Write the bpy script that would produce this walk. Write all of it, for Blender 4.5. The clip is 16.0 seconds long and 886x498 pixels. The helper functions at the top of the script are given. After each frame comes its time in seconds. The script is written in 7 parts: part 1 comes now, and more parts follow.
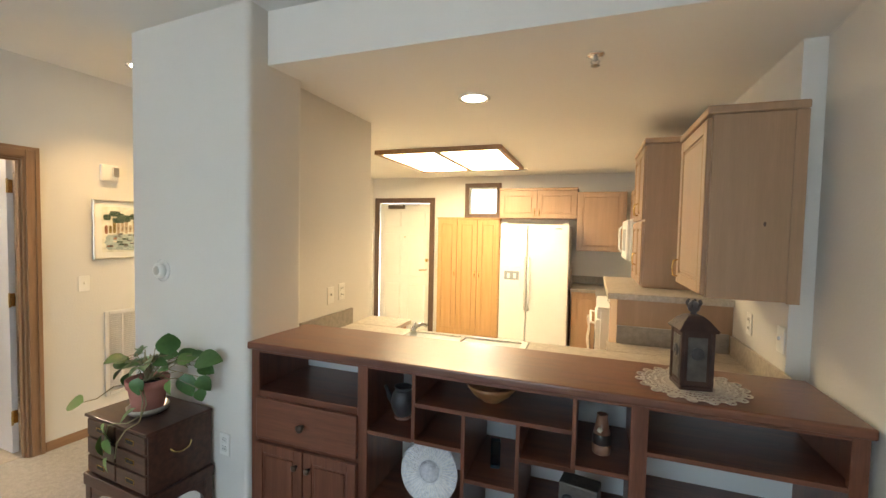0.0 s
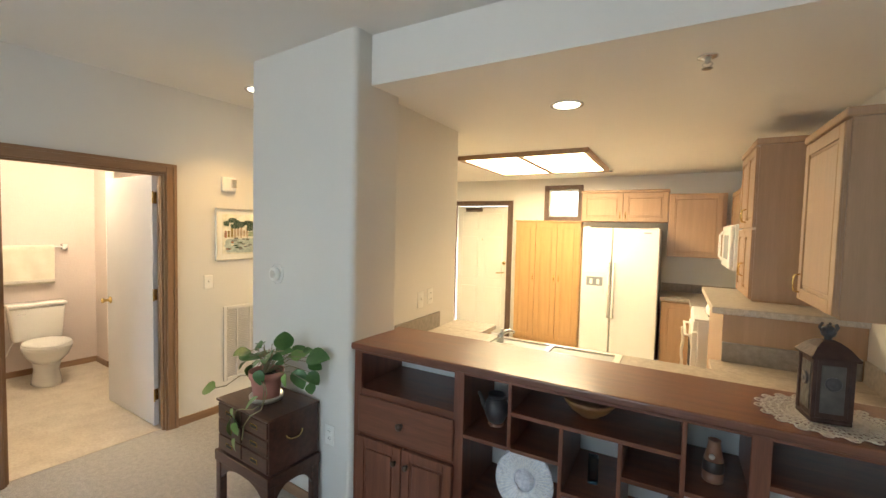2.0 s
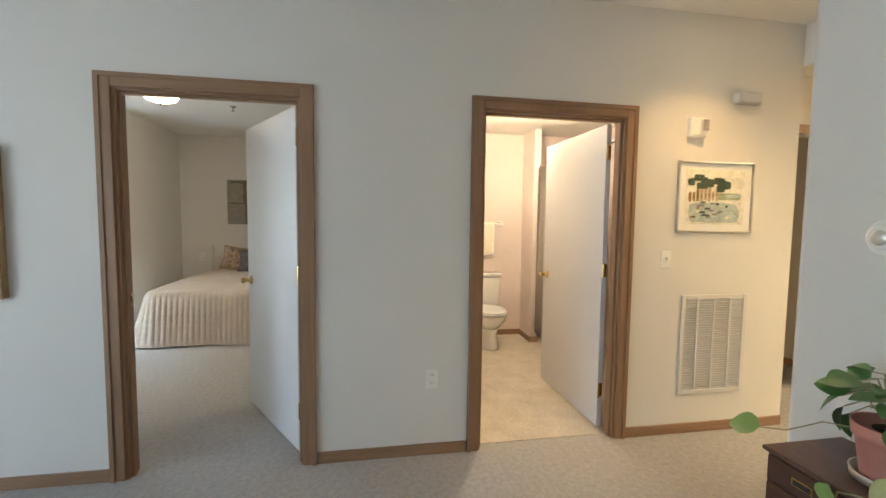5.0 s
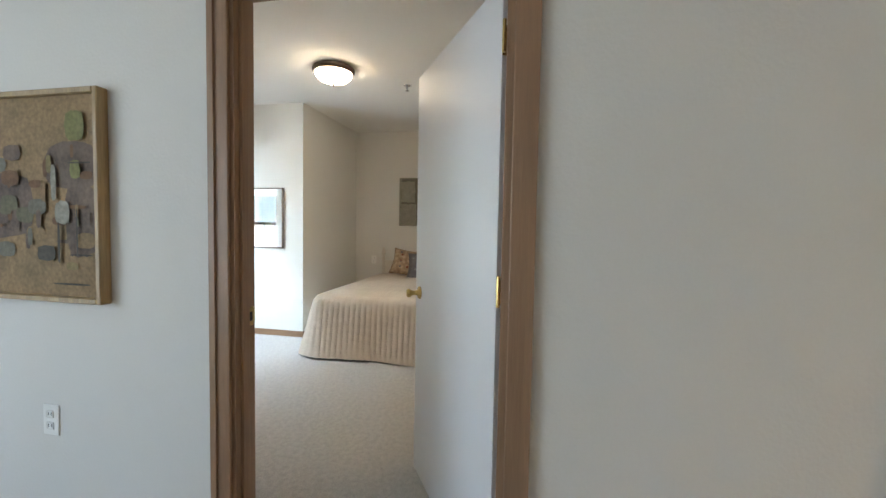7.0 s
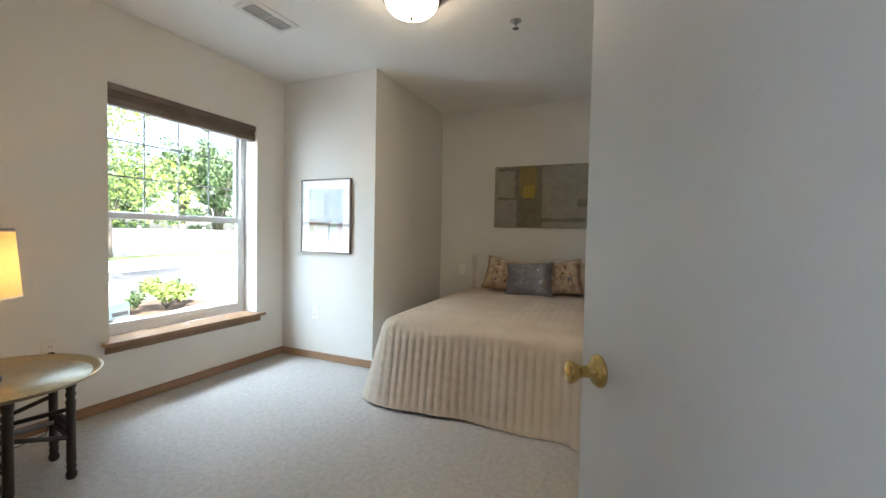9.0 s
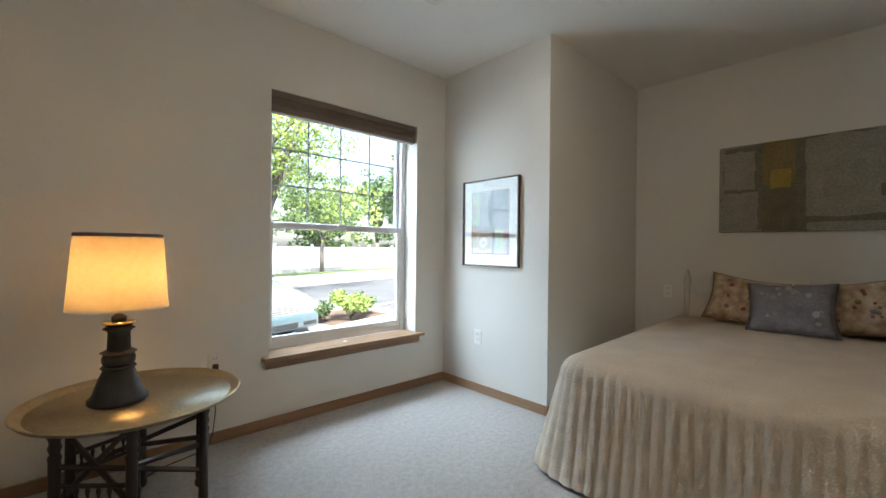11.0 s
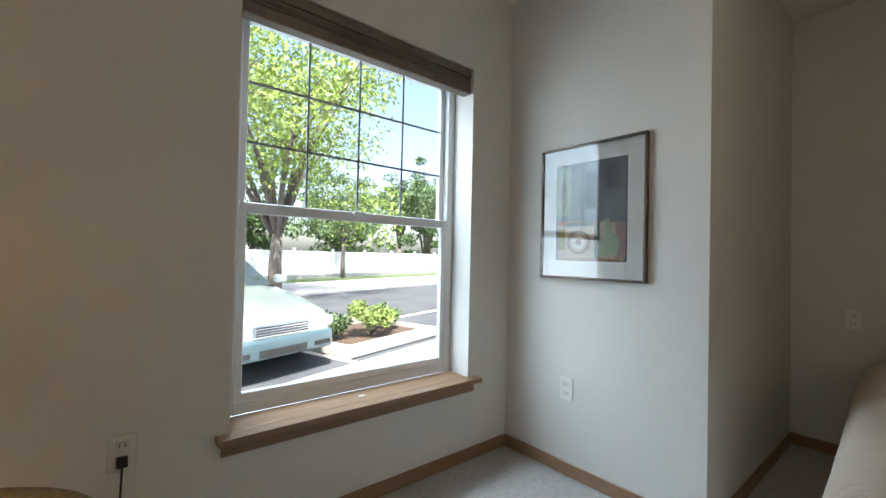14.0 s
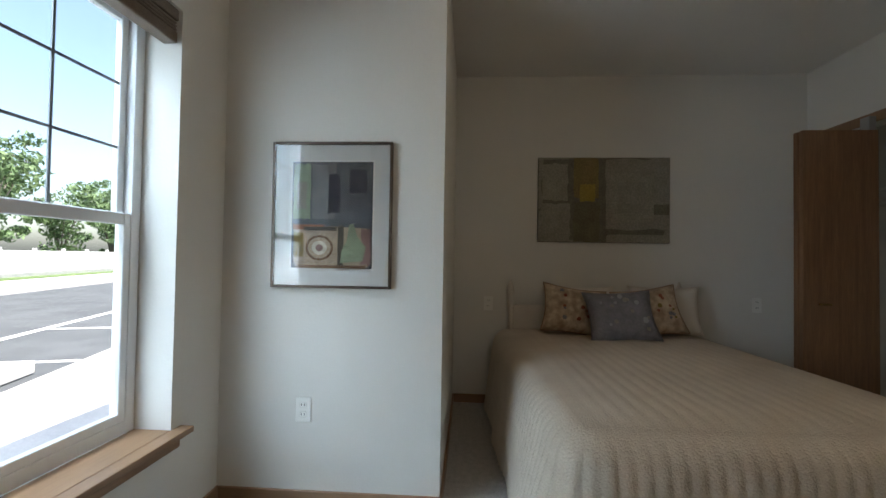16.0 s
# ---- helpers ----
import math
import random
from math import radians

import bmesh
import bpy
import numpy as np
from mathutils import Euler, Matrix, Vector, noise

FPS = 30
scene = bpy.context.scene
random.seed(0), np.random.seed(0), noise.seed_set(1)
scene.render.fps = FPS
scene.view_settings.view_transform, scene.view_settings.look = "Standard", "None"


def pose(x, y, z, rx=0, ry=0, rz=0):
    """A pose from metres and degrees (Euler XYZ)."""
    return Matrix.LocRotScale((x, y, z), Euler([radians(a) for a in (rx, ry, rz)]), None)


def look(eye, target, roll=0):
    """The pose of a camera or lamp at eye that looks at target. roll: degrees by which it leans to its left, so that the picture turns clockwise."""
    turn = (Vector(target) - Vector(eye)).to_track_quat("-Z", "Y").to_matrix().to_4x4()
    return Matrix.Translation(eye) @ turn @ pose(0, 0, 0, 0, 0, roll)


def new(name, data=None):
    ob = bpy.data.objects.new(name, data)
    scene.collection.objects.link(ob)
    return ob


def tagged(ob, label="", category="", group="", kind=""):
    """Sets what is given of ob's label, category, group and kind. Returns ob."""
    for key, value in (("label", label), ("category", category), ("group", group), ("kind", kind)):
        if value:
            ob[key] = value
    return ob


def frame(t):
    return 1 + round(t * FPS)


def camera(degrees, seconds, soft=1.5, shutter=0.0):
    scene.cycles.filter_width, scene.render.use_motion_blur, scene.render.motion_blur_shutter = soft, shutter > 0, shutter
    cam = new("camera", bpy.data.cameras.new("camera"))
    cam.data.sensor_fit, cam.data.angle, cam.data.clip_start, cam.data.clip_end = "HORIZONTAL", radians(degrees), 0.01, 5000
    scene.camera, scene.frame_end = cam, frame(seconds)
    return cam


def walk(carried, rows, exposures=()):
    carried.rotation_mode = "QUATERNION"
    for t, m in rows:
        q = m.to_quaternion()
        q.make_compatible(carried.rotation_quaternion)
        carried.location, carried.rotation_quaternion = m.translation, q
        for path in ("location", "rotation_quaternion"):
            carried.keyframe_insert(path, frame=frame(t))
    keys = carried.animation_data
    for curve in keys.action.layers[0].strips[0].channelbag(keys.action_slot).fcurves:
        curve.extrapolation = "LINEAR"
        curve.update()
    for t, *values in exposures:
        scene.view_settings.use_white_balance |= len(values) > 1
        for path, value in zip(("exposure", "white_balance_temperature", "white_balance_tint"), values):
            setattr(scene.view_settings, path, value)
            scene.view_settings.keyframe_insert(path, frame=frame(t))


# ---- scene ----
cam = camera(94.1, 16.0)
PATH = [
    (0, (3.663, 0.524, 1.603), (2.85, 2.349, 1.517), 1.2),
    (0.5, (3.671, 0.476, 1.674), (2.824, 2.286, 1.589), 1.3),
    (1, (3.661, 0.443, 1.691), (2.764, 2.229, 1.601), 1.4),
    (1.5, (3.634, 0.43, 1.679), (2.67, 2.18, 1.589), 1.4),
    (2, (3.573, 0.425, 1.657), (2.467, 2.088, 1.559), 1.4),
    (2.5, (3.422, 0.423, 1.619), (2.134, 1.95, 1.51), 1.3),
    (3, (3.244, 0.416, 1.58), (1.779, 1.772, 1.461), 1.2),
    (3.5, (3.067, 0.414, 1.52), (1.435, 1.562, 1.393), 1.2),
    (4, (2.862, 0.455, 1.484), (1.075, 1.341, 1.344), 0.9),
    (4.5, (2.635, 0.436, 1.425), (0.734, 1.041, 1.284), 0.8),
    (5, (2.351, 0.361, 1.389), (0.385, 0.703, 1.253), 0.7),
    (5.2, (2.239, 0.334, 1.376), (0.258, 0.576, 1.247), 0.8),
    (7.3, (0.965, -0.021, 1.264), (-0.972, -0.508, 1.168), 1.0),
    (7.5, (0.825, -0.067, 1.266), (-1.102, -0.595, 1.172), 1.0),
    (8, (0.539, -0.197, 1.249), (-1.359, -0.823, 1.163), 1.2),
    (8.5, (0.28, -0.347, 1.234), (-1.59, -1.053, 1.154), 1.2),
    (9, (0.037, -0.46, 1.204), (-1.793, -1.263, 1.135), 1.2),
    (9.5, (-0.194, -0.524, 1.19), (-1.929, -1.515, 1.132), 0.9),
    (10, (-0.325, -0.654, 1.179), (-1.954, -1.814, 1.139), 0.8),
    (10.2, (-0.37, -0.701, 1.165), (-1.947, -1.931, 1.139), 0.7),
    (12.3, (-0.942, -1.246, 1.122), (-2.102, -2.875, 1.115), 0.8),
    (12.5, (-0.989, -1.313, 1.108), (-2.155, -2.939, 1.106), 0.8),
    (13, (-1.075, -1.505, 1.086), (-2.296, -3.089, 1.114), 0.9),
    (13.5, (-1.14, -1.708, 1.096), (-2.41, -3.253, 1.127), 1.2),
    (14, (-1.165, -1.895, 1.115), (-2.447, -3.43, 1.147), 1.3),
    (14.5, (-1.203, -2.051, 1.123), (-2.668, -3.412, 1.16), 1.5),
    (15, (-1.141, -2.273, 1.155), (-2.894, -3.236, 1.185), 1.3),
    (15.5, (-1.151, -2.342, 1.163), (-3.07, -2.904, 1.198), 1.3),
    (16, (-1.143, -2.36, 1.161), (-3.138, -2.487, 1.203), 0.9),
]
EXPOSURES = ((0.0, 3.25), (2.0, 3.2), (3.0, 3.15), (4.0, 3.05), (5.2, 3.1), (7.3, 3.1), (8.5, 2.9), (10.0, 2.4), (12.3, 2.1), (14.5, 1.48), (15.4, 1.2), (16.0, 1.55))
walk(cam, [(t, look(eye, target, roll)) for t, eye, target, roll in PATH], EXPOSURES)

# ---- world, sun and large lights ----
world = bpy.data.worlds.new("world")
scene.world = world
world.use_nodes = True
wn = world.node_tree.nodes
sky = wn.new("ShaderNodeTexSky")
sky.sky_type = "NISHITA"
sky.sun_disc = False
sky.sun_elevation = radians(62)
sky.sun_rotation = radians(20)
sky.dust_density = 3.0
world.node_tree.links.new(sky.outputs[0], wn["Background"].inputs[0])
wn["Background"].inputs[1].default_value = 0.15


def lamp(name, kind, power, colour, m, size=None, size_y=None, angle=None):
    data = bpy.data.lights.new(name, kind)
    data.energy, data.color = power, colour
    if kind == "AREA":
        data.shape, data.size, data.size_y = "RECTANGLE", size, size_y or size
    elif kind == "SUN":
        data.angle = radians(angle)
    else:
        data.shadow_soft_size = size or 0.05
    if kind == "SPOT":
        data.spot_size, data.spot_blend = radians(angle or 110), 0.7
    ob = new(name, data)
    ob.matrix_world = m
    return ob


DAY = (0.67, 0.845, 1.0)
WARM = (1.0, 0.70, 0.36)
SOFT_WARM = (1.0, 0.80, 0.55)
lamp("sun", "SUN", 5.0, (1.0, 0.95, 0.86), look((6, 14, 28), (0, 0, 0)), angle=0.5)
# two added lamps hidden outside the window stand in for sky light
lamp("bedroom_daylight_fill", "AREA", 54, DAY, look((-1.5, -4.55, 3.35), (-2.1, -3.5, 1.2)), 2.6, 0.9)
lamp("bedroom_side_daylight_fill", "AREA", 29, DAY, look((-0.62, -4.72, 1.75), (-2.75, -2.4, 1.35)), 2.0, 2.6)
lamp("living_window_daylight", "AREA", 6.2, (0.69, 0.85, 1.0), look((2.4, -3.66, 1.35), (2.4, 0, 1.2)), 2.6, 1.9)
lamp("kitchen_downlight_glow", "SPOT", 7, WARM, look((2.77, 2.955, 2.415), (2.77, 2.955, 0)), 0.05)
lamp("hall_downlight_glow", "SPOT", 6.5, (1.0, 0.62, 0.24), look((0.545, 2.33, 2.68), (0.545, 2.33, 0)), 0.05)
# added bulb of an unseen lamp that brightens the bathroom
lamp("bathroom_unseen_bulb", "POINT", 6.2, SOFT_WARM, pose(-1.25, 1.75, 2.28), 0.08)
lamp("vanity_bulb", "POINT", 1.2, SOFT_WARM, pose(-1.5, 0.80, 1.86), 0.04)
lamp("table_lamp_bulb", "POINT", 0.7, (1.0, 0.47, 0.12), pose(-0.76, -3.053, 1.04), 0.03)


# ---- materials ----
def mat(name, c1, c2=None, rough=0.6, metal=0.0, scale=4.0, grain=0.0, grain_scale=300.0, bump=0.0, bump_scale=200.0,
        stretch=(1, 1, 1), detail=4.0, coat=0.0, rough_vary=0.0):
    """A surface with colour drifting between c1 and c2, a fine grain over it, and a fine relief."""
    m = bpy.data.materials.new(name)
    m.use_nodes = True
    n, lk = m.node_tree.nodes, m.node_tree.links
    b = n["Principled BSDF"]
    b.inputs["Roughness"].default_value = rough
    b.inputs["Metallic"].default_value = metal
    b.inputs["Coat Weight"].default_value = coat
    b.inputs["Coat Roughness"].default_value = 0.08
    tc, mp = n.new("ShaderNodeTexCoord"), n.new("ShaderNodeMapping")
    lk.new(tc.outputs["Object"], mp.inputs[0])
    mp.inputs["Scale"].default_value = stretch
    big = n.new("ShaderNodeTexNoise")
    big.inputs["Scale"].default_value, big.inputs["Detail"].default_value = scale, detail
    lk.new(mp.outputs[0], big.inputs["Vector"])
    ramp = n.new("ShaderNodeValToRGB")
    ramp.color_ramp.elements[0].position, ramp.color_ramp.elements[1].position = 0.32, 0.68
    ramp.color_ramp.elements[0].color = (*c1, 1)
    ramp.color_ramp.elements[1].color = (*(c2 or c1), 1)
    lk.new(big.outputs["Fac"], ramp.inputs[0])
    colour = ramp.outputs[0]
    if grain:
        fine = n.new("ShaderNodeTexNoise")
        fine.inputs["Scale"].default_value, fine.inputs["Detail"].default_value = grain_scale, 2.0
        lk.new(mp.outputs[0], fine.inputs["Vector"])
        mx = n.new("ShaderNodeMix")
        mx.data_type, mx.blend_type = "RGBA", "OVERLAY"
        mx.inputs[0].default_value = grain
        lk.new(colour, mx.inputs[6])
        lk.new(fine.outputs["Fac"], mx.inputs[7])
        colour = mx.outputs[2]
    lk.new(colour, b.inputs["Base Color"])
    if rough_vary:
        mr = n.new("ShaderNodeMapRange")
        mr.inputs["To Min"].default_value, mr.inputs["To Max"].default_value = rough - rough_vary, rough + rough_vary
        lk.new(big.outputs["Fac"], mr.inputs["Value"])
        lk.new(mr.outputs[0], b.inputs["Roughness"])
    if bump:
        bn, bp = n.new("ShaderNodeTexNoise"), n.new("ShaderNodeBump")
        bn.inputs["Scale"].default_value, bn.inputs["Detail"].default_value = bump_scale, 3.0
        lk.new(mp.outputs[0], bn.inputs["Vector"])
        bp.inputs["Strength"].default_value, bp.inputs["Distance"].default_value = bump, 0.01
        lk.new(bn.outputs["Fac"], bp.inputs["Height"])
        lk.new(bp.outputs[0], b.inputs["Normal"])
    return m


def glow(name, colour, strength):
    m = bpy.data.materials.new(name)
    m.use_nodes = True
    b = m.node_tree.nodes["Principled BSDF"]
    b.inputs["Base Color"].default_value = (0.9, 0.88, 0.85, 1)
    b.inputs["Emission Color"].default_value = (*colour, 1)
    b.inputs["Emission Strength"].default_value = strength
    return m


def glass(name, colour=(1, 1, 1), rough=0.0, ior=1.45):
    m = bpy.data.materials.new(name)
    m.use_nodes = True
    b = m.node_tree.nodes["Principled BSDF"]
    b.inputs["Base Color"].default_value = (*colour, 1)
    b.inputs["Roughness"].default_value = rough
    b.inputs["Transmission Weight"].default_value = 1.0
    b.inputs["IOR"].default_value = ior
    return m


def wood(name, dark, light, rough=0.45, along="z", coat=0.0, grain=0.35):
    st = {"x": (0.8, 14, 14), "y": (14, 0.8, 14), "z": (14, 14, 0.8)}[along]
    return mat(name, dark, light, rough, scale=2.2, grain=grain, grain_scale=16, bump=0.08, bump_scale=18, stretch=st, coat=coat, rough_vary=0.06)


WALL = mat("wall_paint", (0.69, 0.665, 0.62), (0.72, 0.695, 0.65), 0.85, scale=1.2, grain=0.05, grain_scale=120, bump=0.10, bump_scale=80)
CEIL = mat("ceiling_paint", (0.78, 0.755, 0.71), (0.81, 0.785, 0.74), 0.9, scale=1.0, bump=0.12, bump_scale=70)
BATHWALL = mat("bath_wall_paint", (0.70, 0.60, 0.55), (0.73, 0.64, 0.59), 0.7, scale=1.2, bump=0.2, bump_scale=70)
CARPET = mat("carpet", (0.40, 0.382, 0.362), (0.495, 0.472, 0.448), 0.97, scale=34.0, grain=0.5, grain_scale=170, bump=0.7, bump_scale=200, detail=8)
VINYL = mat("vinyl_floor", (0.52, 0.45, 0.36), (0.62, 0.55, 0.45), 0.45, scale=6, grain=0.3, grain_scale=60, bump=0.1)
TRIM = wood("trim_wood", (0.255, 0.145, 0.078), (0.315, 0.187, 0.106), 0.42, grain=0.18)
TRIM_X = wood("trim_wood_across", (0.255, 0.145, 0.078), (0.315, 0.187, 0.106), 0.42, "x", grain=0.18)
TRIM_Y = wood("trim_wood_along", (0.255, 0.145, 0.078), (0.315, 0.187, 0.106), 0.42, "y", grain=0.18)
DARKTRIM = wood("dark_trim_wood", (0.09, 0.05, 0.035), (0.14, 0.085, 0.055), 0.5, grain=0.18)
DOORP = mat("door_paint", (0.66, 0.65, 0.66), (0.70, 0.69, 0.70), 0.42, scale=1.5, bump=0.06, bump_scale=60)
ENTRYP = mat("entry_door_paint", (0.74, 0.72, 0.66), (0.78, 0.76, 0.70), 0.4, scale=2)
MAHOG = wood("mahogany_front", (0.125, 0.040, 0.022), (0.195, 0.070, 0.038), 0.36, "z", 0.25)
MAHOG_X = wood("mahogany_shelf", (0.125, 0.040, 0.022), (0.195, 0.070, 0.038), 0.33, "x", 0.3)
MAHOG_TOP = wood("mahogany_top", (0.13, 0.045, 0.025), (0.20, 0.076, 0.042), 0.34, "x", 0.4)
CHESTW = wood("chest_wood", (0.05, 0.020, 0.013), (0.10, 0.042, 0.026), 0.38, "x", 0.2)
OAK = wood("honey_oak", (0.47, 0.27, 0.105), (0.54, 0.32, 0.135), 0.42, "z", 0.15, 0.12)
MAPLE = wood("maple", (0.36, 0.225, 0.130), (0.41, 0.258, 0.155), 0.42, "z", 0.15, 0.10)
CLOSETW = wood("closet_door_wood", (0.17, 0.085, 0.04), (0.24, 0.125, 0.062), 0.45, "z", 0.1)
WHITE = mat("white_enamel", (0.78, 0.77, 0.74), (0.81, 0.80, 0.77), 0.28, scale=2, coat=0.2)
PLASTIC = mat("ivory_plastic", (0.80, 0.785, 0.74), (0.83, 0.815, 0.77), 0.4, scale=8)
CERAMIC = mat("ceramic", (0.80, 0.78, 0.74), (0.83, 0.81, 0.77), 0.12, scale=2, coat=0.5)
VINYLFRAME = mat("white_vinyl_frame", (0.76, 0.77, 0.78), (0.80, 0.81, 0.82), 0.4, scale=3)
GREYBAR = mat("grille_bar_paint", (0.22, 0.24, 0.26), (0.26, 0.28, 0.30), 0.5)
BLIND = mat("blind_fabric", (0.16, 0.125, 0.10), (0.20, 0.16, 0.13), 0.85, scale=5, grain=0.3, grain_scale=160)
COUNTER = mat("laminate_counter", (0.38, 0.33, 0.27), (0.50, 0.44, 0.37), 0.38, scale=40, grain=0.3, grain_scale=220)
SPLASH = mat("grey_laminate", (0.24, 0.21, 0.18), (0.32, 0.28, 0.24), 0.4, scale=30, grain=0.3)
BRASS = mat("brass", (0.62, 0.44, 0.16), (0.70, 0.52, 0.22), 0.22, 1.0, scale=6, rough_vary=0.06)
TRAYBRASS = mat("worn_tray_brass", (0.47, 0.39, 0.25), (0.58, 0.49, 0.33), 0.38, 1.0, scale=9, grain=0.3, grain_scale=90, rough_vary=0.1)
SILVERF = mat("silver_frame", (0.52, 0.50, 0.46), (0.62, 0.60, 0.55), 0.3, 0.8, scale=8)
CHROME = mat("chrome", (0.75, 0.75, 0.76), (0.80, 0.80, 0.81), 0.12, 1.0)
BRONZE = mat("bronze_ring", (0.10, 0.075, 0.06), (0.16, 0.12, 0.09), 0.4, 0.8, scale=12)
IRON = mat("dark_iron", (0.035, 0.035, 0.038), (0.07, 0.065, 0.065), 0.5, 0.4, scale=20, bump=0.2, bump_scale=120)
DARKWOOD = wood("turned_dark_wood", (0.018, 0.012, 0.010), (0.04, 0.025, 0.02), 0.4, "z", 0.2)
BLACK = mat("black_gap", (0.012, 0.012, 0.012), (0.02, 0.02, 0.02), 0.6)
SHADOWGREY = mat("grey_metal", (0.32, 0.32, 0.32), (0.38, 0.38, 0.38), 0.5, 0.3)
GRILLEBACK = mat("grille_shadow_paint", (0.50, 0.49, 0.48), (0.54, 0.53, 0.52), 0.6, scale=4)
GRILLE = mat("return_grille_paint", (0.62, 0.60, 0.58), (0.66, 0.64, 0.62), 0.45, scale=4)
SPREAD = mat("chenille_bedspread", (0.56, 0.475, 0.385), (0.63, 0.54, 0.44), 0.95, scale=5, grain=0.2, grain_scale=200, bump=0.4, bump_scale=120)
SHEET = mat("white_pillow_cotton", (0.66, 0.60, 0.53), (0.72, 0.66, 0.59), 0.9, scale=6, bump=0.2, bump_scale=60)
SLATE = mat("slate_blue_pillow", (0.14, 0.13, 0.145), (0.22, 0.205, 0.22), 0.75, scale=14, grain=0.3, grain_scale=60, bump=0.3)
FLORAL = mat("floral_pillow", (0.36, 0.24, 0.16), (0.60, 0.48, 0.34), 0.85, scale=13, grain=0.4, grain_scale=25, bump=0.2)
BERRY = mat("floral_motif", (0.22, 0.05, 0.03), (0.30, 0.10, 0.05), 0.85, scale=30)
TOWEL = mat("cream_towel", (0.80, 0.74, 0.60), (0.86, 0.80, 0.67), 0.95, scale=10, bump=0.3, bump_scale=160)
TERRA = mat("pink_terracotta", (0.50, 0.20, 0.16), (0.58, 0.26, 0.21), 0.75, scale=9, bump=0.15)
SOIL = mat("potting_soil", (0.03, 0.02, 0.014), (0.06, 0.04, 0.03), 0.95, scale=40, bump=0.8, bump_scale=60)
LEAF = mat("pothos_leaf", (0.045, 0.12, 0.03), (0.09, 0.20, 0.05), 0.4, scale=9, grain=0.2, grain_scale=60)
LEAF_PALE = mat("pothos_leaf_pale", (0.13, 0.24, 0.06), (0.20, 0.32, 0.09), 0.35, scale=9)
STEM = mat("vine_stem", (0.22, 0.20, 0.10), (0.30, 0.26, 0.14), 0.6)
PEWTER = mat("dark_stoneware", (0.055, 0.055, 0.06), (0.11, 0.105, 0.11), 0.38, 0.3, scale=14, bump=0.15)
BOWLW = mat("painted_bowl", (0.20, 0.075, 0.035), (0.30, 0.15, 0.05), 0.35, scale=18, grain=0.5, grain_scale=50)
BOWLIN = mat("lacquer_inside", (0.02, 0.012, 0.01), (0.05, 0.02, 0.015), 0.2)
VASEW = mat("glazed_vase", (0.22, 0.10, 0.06), (0.32, 0.16, 0.10), 0.35, scale=14)
VASEBAND = mat("vase_dark_band", (0.03, 0.022, 0.02), (0.06, 0.04, 0.035), 0.4, scale=20)
LANTERN = mat("aged_copper_lantern", (0.045, 0.022, 0.018), (0.085, 0.045, 0.035), 0.62, 0.25, scale=12, bump=0.2, bump_scale=70)
LANTGREY = mat("lantern_panel", (0.09, 0.085, 0.08), (0.14, 0.13, 0.12), 0.5, 0.5, scale=20, bump=0.4, bump_scale=60)
LACE = mat("crochet_lace", (0.60, 0.53, 0.44), (0.70, 0.63, 0.54), 0.95, scale=40, bump=0.5, bump_scale=200)
CRYSTAL = mat("pressed_glass_plate", (0.55, 0.57, 0.64), (0.72, 0.74, 0.80), 0.18, scale=60, grain=0.4, grain_scale=90, bump=0.8, bump_scale=120, coat=0.6)
CLEAR = glass("clear_glass")
BLUEGLASS = glass("blue_glass", (0.10, 0.22, 0.32), 0.02)
PANE = glass("window_pane", (0.98, 1, 0.99), 0.0, 1.12)
MIRROR = mat("mirror_silver", (0.85, 0.86, 0.86), (0.85, 0.86, 0.86), 0.02, 1.0)
BOXGLOW = glow("light_box_diffuser", (1.0, 0.79, 0.46), 3.3)
BULBGLOW = glow("downlight_lens", (1.0, 0.86, 0.62), 2.6)
BOWLGLOW = glow("frosted_bowl", (1.0, 0.86, 0.66), 3.3)
BEDGLOW = glow("bedroom_frosted_bowl", (1.0, 0.82, 0.58), 5.0)
SHADEM = bpy.data.materials.new("linen_shade")
SHADEM.use_nodes = True
_n, _l = SHADEM.node_tree.nodes, SHADEM.node_tree.links
_d, _t, _x, _w = _n.new("ShaderNodeBsdfDiffuse"), _n.new("ShaderNodeBsdfTranslucent"), _n.new("ShaderNodeMixShader"), _n.new("ShaderNodeTexNoise")
_w.inputs["Scale"].default_value = 14
_r = _n.new("ShaderNodeValToRGB")
_r.color_ramp.elements[0].color, _r.color_ramp.elements[1].color = (0.66, 0.50, 0.28, 1), (0.76, 0.61, 0.38, 1)
_l.new(_w.outputs["Fac"], _r.inputs[0])
_l.new(_r.outputs[0], _d.inputs["Color"])
_l.new(_r.outputs[0], _t.inputs["Color"])
_x.inputs[0].default_value = 0.55
_l.new(_d.outputs[0], _x.inputs[1])
_l.new(_t.outputs[0], _x.inputs[2])
_l.new(_x.outputs[0], _n["Material Output"].inputs[0])
# outdoors
CONCRETE = mat("concrete_paving", (0.40, 0.39, 0.38), (0.49, 0.48, 0.465), 0.85, scale=2, grain=0.25, grain_scale=90, bump=0.2)
ASPHALT = mat("asphalt", (0.055, 0.06, 0.068), (0.085, 0.09, 0.10), 0.9, scale=1.5, grain=0.5, grain_scale=120, bump=0.4)
PAINTLINE = mat("road_paint", (0.55, 0.55, 0.53), (0.66, 0.66, 0.64), 0.8, scale=8)
GRASS = mat("lawn", (0.05, 0.09, 0.025), (0.10, 0.15, 0.045), 0.95, scale=5, grain=0.6, grain_scale=80, bump=0.8)
EARTH = mat("planter_bark", (0.06, 0.04, 0.03), (0.12, 0.08, 0.055), 0.95, scale=12, grain=0.6, grain_scale=60, bump=0.9)
